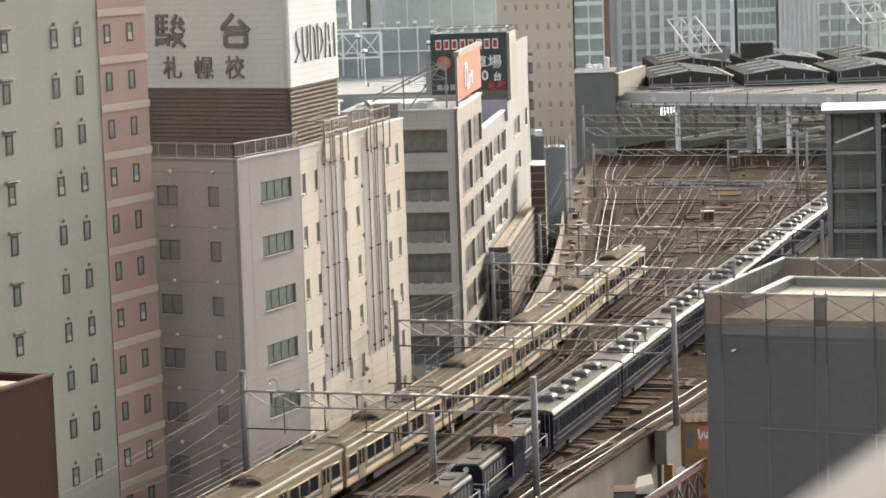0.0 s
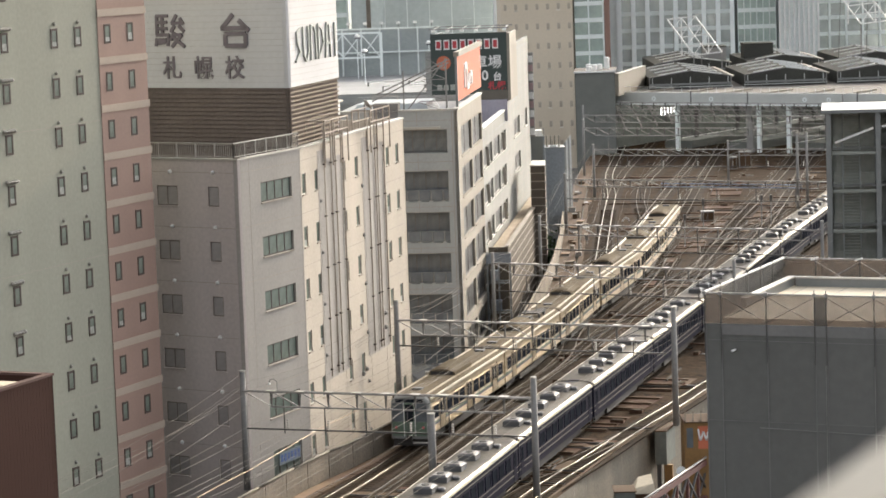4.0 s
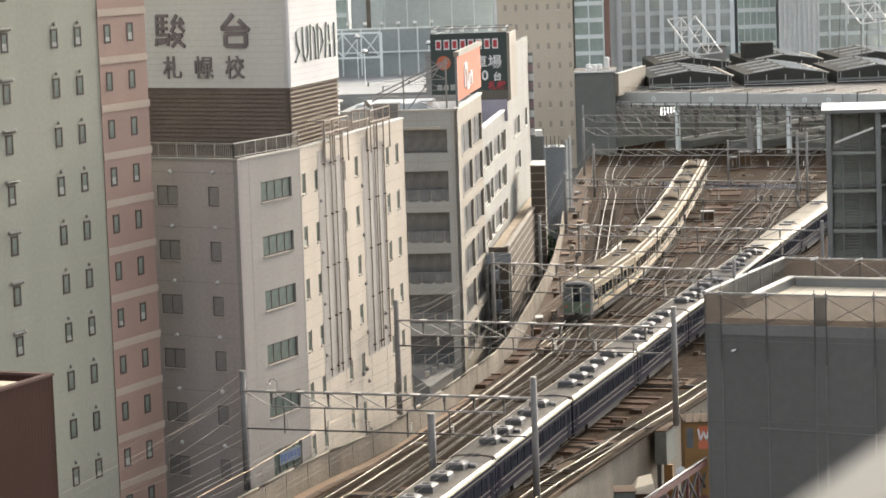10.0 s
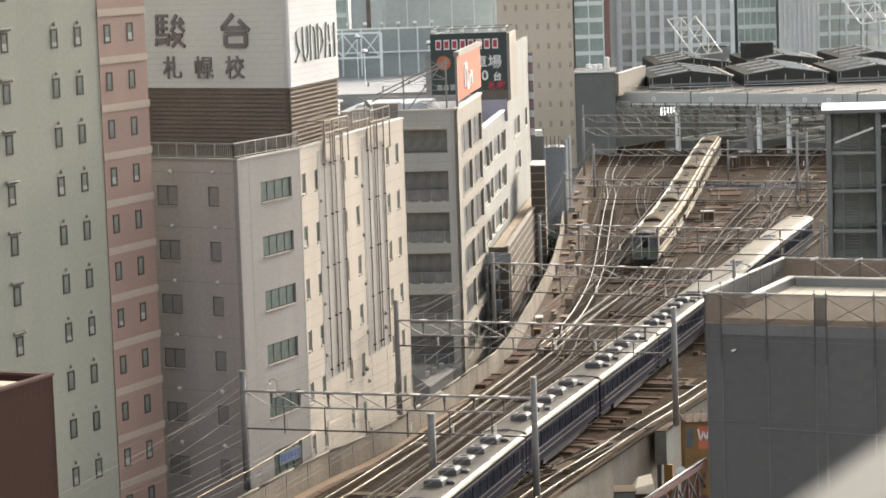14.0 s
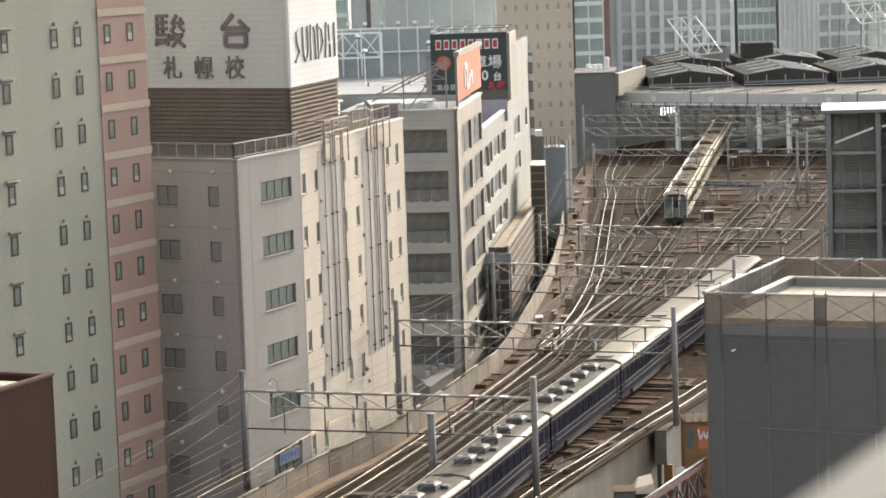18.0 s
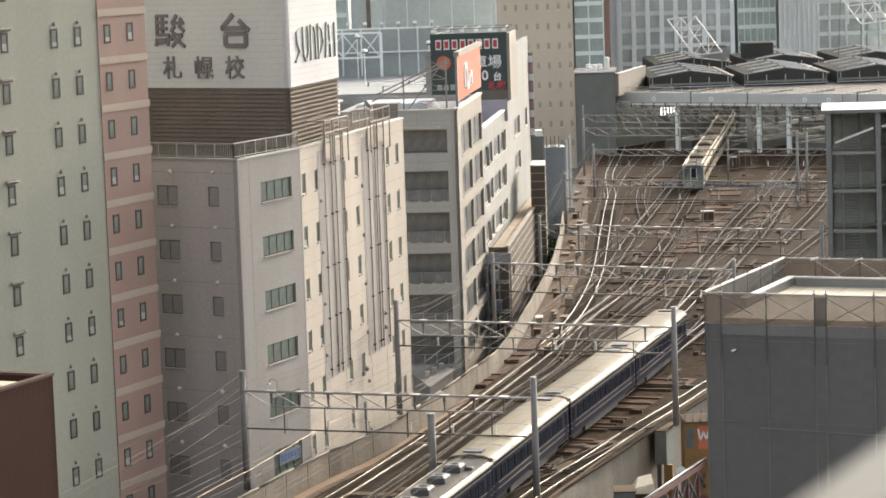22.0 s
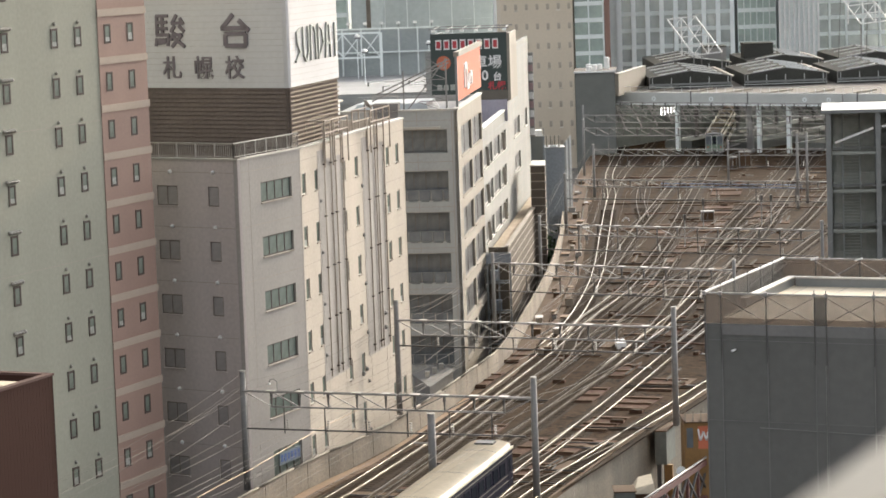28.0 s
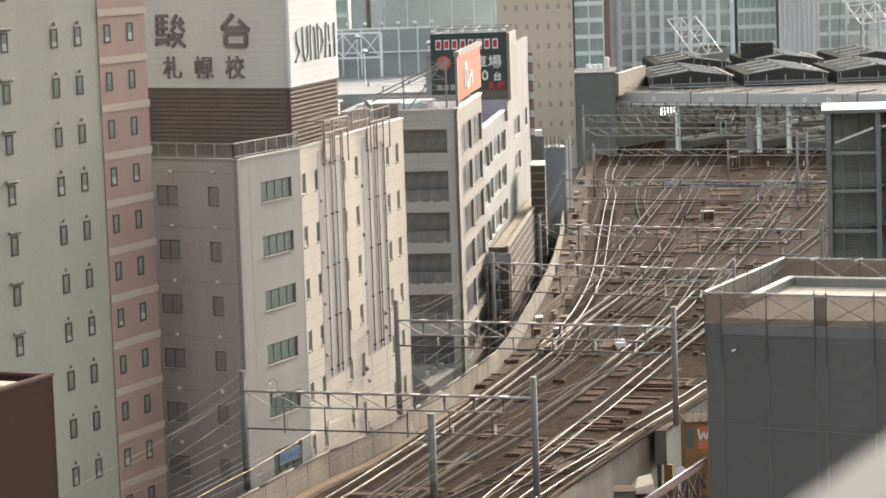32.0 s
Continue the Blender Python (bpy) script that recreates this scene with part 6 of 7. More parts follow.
def trough(y0, y1, off):
    t = thing("cable_trough", (*EDGE_L.side(EDGE_L.of_y(y0), off), -0.3), "pale concrete cable trough along the walkway", "cable trough", "cable troughs")
    s, e = EDGE_L.of_y(y0), EDGE_L.of_y(y1)
    while s < e:
        part("lid", line_sweep(EDGE_L, off, 0.28, -0.3, -0.12 + 0.02 * random.random(), s, s + 1.9, 1.9), "slab", t)
        s += 2.0


trough(165, 300, 1.7)
trough(230, 360, 2.6)
for k in range(46):
    y = random.uniform(225, 385)
    o = random.uniform(0.6, 3.4)
    p = EDGE_L.side(EDGE_L.of_y(y), o)
    b_ = thing("lineside_box", (p.x, p.y, -0.35), "small weathered lineside equipment box", "equipment box", "lineside boxes")
    w, d, h = random.uniform(0.3, 0.9), random.uniform(0.4, 1.8), random.uniform(0.15, 0.75)
    R = Matrix.Translation((p.x, p.y, -0.3)) @ pose(0, 0, 0, 0, 0, random.uniform(-15, 5))
    part("case", Mesh().box(-w / 2, -d / 2, 0, w / 2, d / 2, h), random.choice(["concrete", "concrete", "slab", "steel"]), b_, "", R)
    part("lid", Mesh().box(-w / 2 - 0.05, -d / 2 - 0.05, h, w / 2 + 0.05, d / 2 + 0.05, h + 0.06), random.choice(["slab", "frame_l", "pave", "pave", "concrete"]), b_, "", R)
gaps = [("emu", 2.0), ("inner", 2.0), ("middle", 2.0), ("blue", 2.2), ("outer", -2.1), ("right_inner", 2.0), ("second", 2.0)]
for k in range(120):
    key, o = gaps[k % len(gaps)]
    p = PATHS[key]
    s = random.uniform(max(0, p.of_y(165)), p.of_y(385)) if p.p[0].y < 165 else random.uniform(0, p.of_y(390))
    q, a = p.side(s, o), p.side(s + 1, o)
    hd = heading_of(q, a)
    kind = k % 3
    R = Matrix.Translation((q.x, q.y, -0.2)) @ pose(0, 0, 0, 0, 0, -hd + random.choice([0, 90]))
    if kind == 0:
        b_ = thing("walkway_slab", (q.x, q.y, -0.2), "weathered concrete slab between the tracks", "slab", "slabs between tracks")
        part("slab", Mesh().box(-0.5, -1.6, -0.05, 0.5, 1.6, 0.09), random.choice(["slab", "slab", "rustdeck"]), b_, "", R)
        part("edge", Mesh().box(-0.56, -1.6, -0.05, -0.501, 1.6, 0.12), "steel_d", b_, "", R)
    elif kind == 1:
        b_ = thing("point_machine", (q.x, q.y, -0.2), "dark point machine beside the rails", "point machine", "point machines")
        part("case", Mesh().box(-0.22, -0.5, 0, 0.22, 0.5, 0.22), "rustdeck", b_, "", R)
        part("cover", Mesh().box(-0.18, -0.42, 0.221, 0.18, 0.42, 0.28), "rust", b_, "", R)
        part("rod", Mesh().bar((0.3, 0, 0.06), (1.4, 0, 0.06), 0.07), "steel", b_, "", R)
    else:
        b_ = thing("cable_rack", (q.x, q.y, -0.2), "rusty cable rack lying along the track", "cable rack", "cable racks")
        part("tray", Mesh().box(-0.2, -3.0, -0.02, 0.2, 3.0, 0.1), random.choice(["rust", "slab"]), b_, "", R)
        part("cable", Mesh().tube((0.1, -3.1, 0.14), (0.1, 3.1, 0.14), 0.05, 6), "under", b_, "", R)
for i, (key, o, y, w, d) in enumerate([("outer", -2.7, 176, 1.9, 5), ("outer", -2.9, 184, 2.3, 6), ("outer", -3.2, 192, 2.6, 6), ("outer", -3.4, 200, 2.8, 6), ("outer", -3.6, 208, 3.0, 6), ("blue", -2.3, 205, 1.4, 7), ("blue", -2.2, 216, 1.3, 7), ("middle", 2.0, 186, 1.1, 7), ("inner", 1.9, 192, 1.0, 6), ("emu", -2.0, 214, 1.2, 7), ("emu", -2.1, 226, 1.3, 7), ("second", 2.6, 320, 2.0, 12), ("emu", 2.4, 300, 1.4, 12), ("middle", 2.6, 330, 2.2, 14), ("middle", -2.4, 300, 1.6, 12), ("emu", 4.2, 322, 3.2, 14), ("emu", 4.2, 342, 3.6, 16), ("emu", 4.4, 366, 4.0, 18)]):
    p = PATHS[key]
    s = p.of_y(y)
    q, a = p.side(s, o), p.side(s + 1, o)
    R = Matrix.Translation((q.x, q.y, -0.2)) @ pose(0, 0, 0, 0, 0, -heading_of(q, a))
    b_ = thing("bridge_decking", (q.x, q.y, -0.2), "rust-brown bridge decking with pale cross beams", "decking", "decking between tracks")
    part("panel", Mesh().box(-w / 2, -d / 2, -0.05, w / 2, d / 2, 0.05), "rustdeck", b_, "", R)
    for j in range(3):
        yy = -d / 2 + d * (j + 0.1) / 2.6
        part("cross_beam", Mesh().box(-w / 2, yy, 0.051, w / 2, yy + 0.22, 0.17), "slab", b_, "", R)
dr = random.Random(11)
for k in range(34):
    y = 236 + 4.9 * k + dr.uniform(-1.5, 1.5)
    pa, pb = EDGE_L.at(EDGE_L.of_y(y)), EDGE_R.at(EDGE_R.of_y(y - 9))
    f0 = dr.uniform(0.1, 0.7)
    f1 = min(0.93, f0 + dr.uniform(0.12, 0.4))
    a, b = pa.lerp(pb, f0), pa.lerp(pb, f1)
    d_ = thing("cross_duct", (a.x, a.y, -0.2), "low brown cable duct laid across the tracks", "cable duct", "cross ducts")
    part("duct", Mesh().bar((a.x, a.y, -0.13), (b.x, b.y, -0.13), dr.uniform(0.25, 0.6), 0.1), dr.choice(["slab", "rustdeck", "rustdeck", "ballast"]), d_)
    for j in range(3):
        q = a.lerp(b, (j + 0.5) / 3)
        part("cover", Mesh().box(q.x - 0.5, q.y - 0.2, -0.08, q.x + 0.5, q.y + 0.2, -0.05), "slab", d_)
wl = thing("white_lineside_cover", (15.1, 229.5, -0.2), "bright white equipment cover between tracks", "equipment cover")
part("cover", Mesh().box(14.7, 228.3, -0.2, 15.5, 230.6, 0.35), "white", wl)
part("base", Mesh().box(14.6, 228.2, -0.22, 15.6, 230.7, -0.19), "slab", wl)


# shrubs between the annex and the viaduct
sr = random.Random(3)
hedge = thing("shrub", (12.9, 309, GROUND), "dark green shrubs growing beside the viaduct wall", "shrub")
part("stems", Mesh().tube((12.6, 309, GROUND), (12.6, 309, -1.5), 0.12, 6).tube((13.0, 314, GROUND), (13.1, 314, -1.2), 0.1, 6), "rust", hedge)
lv = Mesh()
for k in range(900):
    c0 = Vector((12.6 + sr.gauss(0, 0.45), 311 + sr.gauss(0, 5), -2.2 + sr.gauss(0, 1.0)))
    a = Vector((sr.gauss(0, 1), sr.gauss(0, 1), sr.gauss(0, 1))).normalized() * 0.22
    b = a.orthogonal().normalized() * 0.14
    lv.quad(c0 - a, c0 + b, c0 + a, c0 - b)
part("leaves", lv, "foliage", hedge, kind="stuff")


# ---- masts, poles and cabinets between the far tracks ----
for x, y, h, r in ((40.0, 370.7, 6.2, 0.16), (45.2, 337.8, 9.5, 0.2), (47.3, 344.3, 9.0, 0.18), (24.2, 441, 6.0, 0.2), (27.0, 436, 7.6, 0.2)):
    g = thing("lineside_mast", (x, y, -0.3), "slim grey steel mast beside the tracks", "mast", "lineside masts")
    s_ = part("shaft", Mesh().tube((x, y, -0.35), (x, y, h), r, 8, r * 0.8), "pole", g, "", None, True)
    part("cap", Mesh().tube((x, y, h), (x, y, h + 0.06), r, 8), "frame_l", s_)
    part("bracket", Mesh().bar((x, y, h - 1.0), (x + 1.6, y, h - 0.5), 0.07).bar((x, y, h - 0.5), (x + 1.6, y, h - 0.5), 0.06), "steel", g)
for x, y in ((38.4, 319.9), (39.5, 319.6), (27.4, 301.0), (31.2, 318.0)):
    g = thing("signal_post", (x, y, -0.3), "pale signal post with a dark signal head", "signal", "track signals")
    part("post", Mesh().tube((x, y, -0.3), (x, y, 3.4), 0.06, 8), "steel", g)
    hd = part("signal_head", Mesh().box(x - 0.14, y - 0.12, 2.8, x + 0.14, y + 0.05, 3.5), "steel_d", g)
    part("hood", Mesh().box(x - 0.16, y - 0.3, 3.5, x + 0.16, y - 0.1, 3.55), "steel", hd)
    part("foot", Mesh().box(x - 0.3, y - 0.3, -0.3, x + 0.3, y + 0.3, -0.1), "slab", g)
for x, y, w, h in ((32.6, 326.6, 1.5, 1.0), (45.5, 398, 1.7, 2.2), (43.4, 396, 1.2, 1.6)):
    g = thing("track_cabinet", (x, y, -0.3), "pale grey track equipment cabinet on a slab", "cabinet", "track cabinets")
    part("case", Mesh().box(x - w / 2, y, -0.12, x + w / 2, y + 1.1, h), "steel", g)
    part("door", Mesh().box(x - w / 2 + 0.06, y - 0.03, 0.0, x - 0.03, y - 0.002, h - 0.1), "slab", g)
    part("door", Mesh().box(x + 0.03, y - 0.03, 0.0, x + w / 2 - 0.06, y - 0.002, h - 0.1), "slab", g)
    part("roof", Mesh().box(x - w / 2 - 0.08, y - 0.1, h, x + w / 2 + 0.08, y + 1.2, h + 0.08), "steel", g)
    part("slab", Mesh().box(x - w, y - 1.2, -0.3, x + w, y + 1.4, -0.13), "slab", g)
brl = thing("blue_walkway_rail", (39, 364, -0.3), "low blue-grey rail across the far tracks", "rail")
for z in (0.35, 0.75):
    part("rail", Mesh().bar((30.4, 368.3, z), (48.6, 359.2, z), 0.09), "bluerail", brl)
for k in range(12):
    f_ = k / 11
    part("post", Mesh().bar((30.4 + 18.2 * f_, 368.3 - 9.1 * f_, -0.3), (30.4 + 18.2 * f_, 368.3 - 9.1 * f_, 0.8), 0.08), "steel", brl)
# equipment frame on the front of the annex
eq = thing("equipment_frame", (5.3, 256.0, GROUND), "grey steel equipment frame in front of the annex", "steel frame")
for x in (4.2, 5.3, 6.4):
    for y in (255.2, 256.8):
        part("upright", Mesh().bar((x, y, GROUND), (x, y, 5.2), 0.14), "stairsteel", eq)
for z in (-3.5, -0.5, 2.4, 5.1):
    part("beam", Mesh().bar((4.2, 255.2, z), (6.4, 255.2, z), 0.14).bar((4.2, 256.8, z), (6.4, 256.8, z), 0.14).bar((4.2, 255.2, z), (4.2, 256.8, z), 0.14).bar((6.4, 255.2, z), (6.4, 256.8, z), 0.14), "stairsteel", eq)
for z, w_ in ((2.55, 0.8), (-0.35, 1.0)):
    part("cabinet", Mesh().box(4.5, 255.4, z, 4.5 + w_, 256.6, z + 1.0), "bluegrey", eq, "blue-grey cabinet")
part("platform_edge", Mesh().box(4.1, 255.0, 4.3, 6.5, 255.1, 5.25), "bluegrey", eq)
# low roof and tan side wall beside the near viaduct edge
lr = thing("low_shed", (-1.2, 233, GROUND), "low blue-grey shed with a flat roof", "shed")
part("wall", Mesh().prism([(-1.5, 222.8), (0.5, 231.4), (-0.7, 234.6), (-2.9, 230.0)], GROUND, -2.2), "seam", lr, "blue-grey rendered wall")
part("roof", Mesh().prism([(-1.5, 222.6), (0.65, 231.4), (-0.7, 234.8), (-3.1, 230.0)], -2.19, -2.0), "seam", lr, "flat blue-grey roof")
for k in range(3):
    part("roof_unit", Mesh().box(-1.9 + 0.6 * k, 227.6 + 2 * k, -1.99, -1.5 + 0.6 * k, 228.3 + 2 * k, -1.5), "frame_l", lr)

# narrow vertical sign on the far edge of the office block
vs = thing("vertical_sign", (*along(B0, BH, 84.6), 10.0), "narrow vertical sign with pink and white panels", "sign")
part("frame", Mesh().box(84.25, -0.55, 11.6, 84.45, 0.2, 21.6), "steel", vs, "", of["side_a"])
for k in range(9):
    part("panel", Mesh().box(84.1, -0.5, 11.8 + 1.08 * k, 84.24, 0.15, 12.6 + 1.08 * k), "neon_pink" if k % 2 else "white", vs, "", of["side_a"])

hoop = thing("white_hoop", (22.6, 329.5, -0.2), "small white arched hoop between the far tracks", "hoop")
arc = Mesh()
for k in range(8):
    a0, a1 = math.pi * k / 8, math.pi * (k + 1) / 8
    arc.tube((22.75 - 0.42 * math.cos(a0), 329.5, -0.2 + 0.5 * math.sin(a0)), (22.75 - 0.42 * math.cos(a1), 329.5, -0.2 + 0.5 * math.sin(a1)), 0.07, 6)
part("arch", arc, "white", hoop)
part("foot", Mesh().box(22.2, 329.3, -0.24, 22.45, 329.7, -0.14).box(23.05, 329.3, -0.24, 23.3, 329.7, -0.14), "slab", hoop)


# ---- overhead line gantries ----
def gantry(left, right, top, beam, deep=1.0, truss=True, post=0.36, low=-0.35, drop=1.5, one_way=False, plates=True):
    """Catenary gantry: two posts and a lattice beam across the tracks."""
    g = thing("catenary_gantry", (*left, low), "grey lattice catenary gantry across the tracks", "gantry", "gantries over the line")
    for p in (left, right):
        q = part("post", Mesh().tube((*p, low), (*p, top), post * 0.55, 10, post * 0.45), "pole", g, "", None, True)
        part("cap", Mesh().tube((*p, top), (*p, top + 0.08), post * 0.5, 10), "frame_l", q)
    a, b = Vector((*left, beam)), Vector((*right, beam))
    d = (b - a).normalized()
    n = Vector((-d.y, d.x, 0)) * 0.16
    for s in (-1, 1):
        part("top_chord", Mesh().bar(a + n * s, b + n * s, 0.09), "steel", g)
    part("bottom_chord", Mesh().bar(a - Vector((0, 0, deep)) + d * 2, b - Vector((0, 0, deep)) - d * 2, 0.1), "steel", g)
    if truss:
        L = (b - a).length
        k = max(4, round(L / 2.1))
        for i in range(k):
            t0, t1 = L * i / k, L * (i + 1) / k
            p0, p1 = a + d * t0, a + d * t1
            z = Vector((0, 0, deep))
            if i % 1 == 0 and 0 < i:
                part("strut", Mesh().bar(p0 + n, p0 - z, 0.07), "steel_d", g)
                part("strut", Mesh().bar(p0 - n, p0 - z, 0.07), "steel_d", g)
                if plates:
                    part("plate", Mesh().box(-0.3, -0.26, 0, 0.3, 0.26, 0.035), "frame_l", g, "pale splice plate", Matrix.Translation(p0 + Vector((0, 0, 0.05))) @ pose(0, 0, 0, 0, 0, math.degrees(math.atan2(d.y, d.x))))
            if one_way or i < k / 2:
                part("brace", Mesh().bar(p0, p1 - z if i < k - 1 else p1, 0.06), "steel", g)
            else:
                part("brace", Mesh().bar(p0 - z, p1, 0.06), "steel", g)
    if drop:
        z2 = beam - deep - drop
        part("lower_beam", Mesh().bar((a.x, a.y, z2), (a + d * (b - a).length * 0.97).xy.to_tuple() + (z2,), 0.1), "steel_d", g)
        for i in range(1, 7):
            p = a + d * (b - a).length * i / 7
            h = part("hanger", Mesh().bar((p.x, p.y, beam - deep), (p.x, p.y, z2 - 0.25), 0.08), "steel_d", g)
            ins = Mesh()
            for j in range(4):
                ins.tube((p.x + d.x * 0.22, p.y + d.y * 0.22, z2 + 0.12 + 0.16 * j), (p.x + d.x * 0.22, p.y + d.y * 0.22, z2 + 0.2 + 0.16 * j), 0.09, 8)
            part("insulator", ins, "frame_l", h, "pale porcelain insulator stack")
    return g


GANTRIES = [((-13.51, 174.6), (5.45, 168.0), 7.6, 6.3), ((-3.70, 201.0), (16.55, 192.3), 8.35, 6.9), ((4.43, 239.2), (24.92, 228.2), 7.2, 6.3), ((9.87, 269.85), (36.5, 256), 7.2, 6.3), ((14.86, 318.8), (45, 304), 7.0, 6.3), ((20.8, 361.6), (52, 349), 7.0, 6.3), ((21.35, 396), (58, 378.5), 8.0, 6.75), ((22.8, 422), (62, 399.5), 8.4, 6.9), ((25.9, 434), (62, 410), 9.5, 8.1)]
for i, (l, r, top, beam) in enumerate(GANTRIES):
    gantry(l, r, top, beam, 1.1 if i == 1 else 1.0 if i < 4 else 0.8 if i < 6 else 1.1, True, 0.42 if i < 2 else 0.34, -0.35, 0.85 if i == 1 else 1.5 if i < 6 else 0, i > 5, i < 4)
for x, y, z in ((-1.13, 169.7, 5.2),):
    g = thing("line_pole", (x, y, -0.35), "grey concrete line pole beside the track", "pole")
    q = part("shaft", Mesh().tube((x, y, -0.35), (x, y, z), 0.26, 12, 0.24), "pole", g, "", None, True)
    part("cap", Mesh().tube((x, y, z), (x, y, z + 0.06), 0.26, 12), "frame_l", q)
    part("arm", Mesh().bar((x - 1.2, y + 0.3, z - 1.9), (x, y, z - 1.9), 0.09), "steel", g)


def wire(name, pts, r=0.008, sag=0.35, label="thin overhead line wire"):
    line = [Vector(pts[0])]
    for a, b in zip(pts, pts[1:]):
        a, b = Vector(a), Vector(b)
        line += [a.lerp(b, k / 8) - Vector((0, 0, sag * 4 * k / 8 * (1 - k / 8))) for k in range(1, 9)]
    rings = [[q + Vector((math.cos(j * math.pi / 2) * r, 0, math.sin(j * math.pi / 2) * r)) for j in range(4)] for q in line]
    return solid(name, Mesh().loft(rings), "wire", label, "wire", "", "overhead wires")


for key in ("emu", "inner", "middle", "blue", "outer"):
    p = PATHS[key]
    ys = [132, 171.5, 197, 233, 263, 311, 355]
    wire("contact_wire", [(*p.at(p.of_y(y)), 5.0) for y in ys], 0.012, 0.0)
    wire("messenger_wire", [(*p.at(p.of_y(y)), 6.0) for y in ys], 0.011, 0.7)
for key, y0 in (("second", 270), ("far_left", 236), ("right_inner", 220), ("sidinga", 302)):
    p = PATHS[key]
    ys = [y for y in (197, 233, 263, 311, 355, 390) if y > y0]
    wire("contact_wire", [(*p.at(p.of_y(y)), 5.0) for y in ys], 0.012, 0.0)
    wire("messenger_wire", [(*p.at(p.of_y(y)), 6.0) for y in ys], 0.011, 0.7)
for off, z in ((0.0, 8.4), (0.6, 7.9), (-0.6, 7.3), (1.4, 7.0), (-1.2, 6.6)):
    ls = [(-24, 134), (-13.5, 174.6), (-3.62, 199.2), (4.4, 239.2), (9.9, 269.8), (14.9, 318.8), (20.8, 361)]
    wire("feeder_wire", [(x + off, y, z - 0.9 if i != 2 else z) for i, (x, y) in enumerate(ls)], 0.009, 0.8)
for k in range(6):
    o = 1.0 + 3.4 * k
    pts = []
    for l, r, top, beam in GANTRIES[:6]:
        f = min(0.95, o / max(1, dist(l, r)))
        pts.append((l[0] + (r[0] - l[0]) * f, l[1] + (r[1] - l[1]) * f, beam + 0.25 - 0.9 * (k % 3)))
    first = pts[0]
    pts.insert(0, (first[0] - 11.5, first[1] - 36, first[2] + 0.2))
    wire("line_wire", pts, 0.008, 0.5)
for k in range(5):
    o = 0.4 + 3.8 * k
    pts = []
    for l, r, top, beam in GANTRIES[:4]:
        f = min(0.98, o / max(1, dist(l, r)))
        pts.append((l[0] + (r[0] - l[0]) * f, l[1] + (r[1] - l[1]) * f, beam - 2.3 + 0.55 * (k % 4)))
    pts.insert(0, (pts[0][0] - 13.0, pts[0][1] - 36, pts[0][2] - 0.4))
    wire("dropper_wire", pts, 0.008, 0.4 + 0.1 * (k % 3))
solid("bright_cable", Mesh().tube((-17.2, 150.2, 2.9), (-14.0, 160.2, 3.0), 0.024, 6).tube((-14.0, 160.2, 3.0), (-12.4, 164.8, 3.0), 0.024, 6).tube((-12.4, 164.8, 3.0), (-8.9, 177.3, 3.0), 0.024, 6).tube((-8.9, 177.3, 3.0), (-6.1, 184.7, 3.1), 0.024, 6), "cable_gold", "thick glinting copper feeder cable", "cable")
hk = thing("gantry_lamp", (-11.3, 173.8, 6.35), "small hooked lamp on a bent tube on the gantry", "lamp")
part("stem", Mesh().tube((-11.2, 173.8, 6.3), (-11.2, 173.8, 6.95), 0.024, 6).tube((-11.2, 173.8, 6.95), (-11.4, 173.87, 7.15), 0.024, 6).tube((-11.4, 173.87, 7.15), (-11.65, 173.93, 7.1), 0.024, 6).tube((-11.65, 173.93, 7.1), (-11.72, 173.95, 6.9), 0.03, 6), "steel", hk)
part("lamp_head", Mesh().dome((-11.72, 173.95, 6.78), 0.11, 0.15, 8, 3), "lampwhite", hk, "", None, True)


# ---- trains ----
def body_and_roof(car, L, half, floor_z, side_z, roof_z, body_mat, roof_mat, end_in=0.0, body_label="", roof_label=""):
    b = Mesh()
    h = L / 2
    pts = [(-half, floor_z), (-half, side_z), (half, side_z), (half, floor_z)]
    b.box(-half, -h, floor_z, half, h, side_z)
    part("body", b, body_mat, car, body_label)
    prof = []
    for k in range(13):
        a = math.pi - k * math.pi / 12
        prof.append((half * 0.995 * math.copysign(abs(math.cos(a)) ** 0.6, math.cos(a)), side_z + (roof_z - side_z) * math.sin(a) ** 0.8))
    ring = lambda y: [(x, y, z) for x, z in prof]
    part("roof", Mesh().loft([ring(-h), ring(-h + 0.03), ring(-h + 0.1), ring(0), ring(h - 0.1), ring(h - 0.03), ring(h)]), roof_mat, car, roof_label, None, True)


def side_panes(car, L, half, z0, z1, spans, mat_name, name="window", frame=None):
    for sgn in (-1, 1):
        for y0, y1 in spans:
            w = part(name, Mesh().box(sgn * half - 0.02, y0, z0, sgn * half + 0.02, y1, z1), mat_name, car)
            if frame:
                f = Mesh()
                x0, x1 = sgn * half - 0.03, sgn * half + 0.035
                f.box(x0, y0 - 0.05, z0 - 0.06, x1, y1 + 0.05, z0).box(x0, y0 - 0.05, z1, x1, y1 + 0.05, z1 + 0.06)
                f.box(x0, y0 - 0.06, z0, x1, y0, z1).box(x0, y1, z0, x1, y1 + 0.06, z1)
                part("window_frame", f, frame, w)


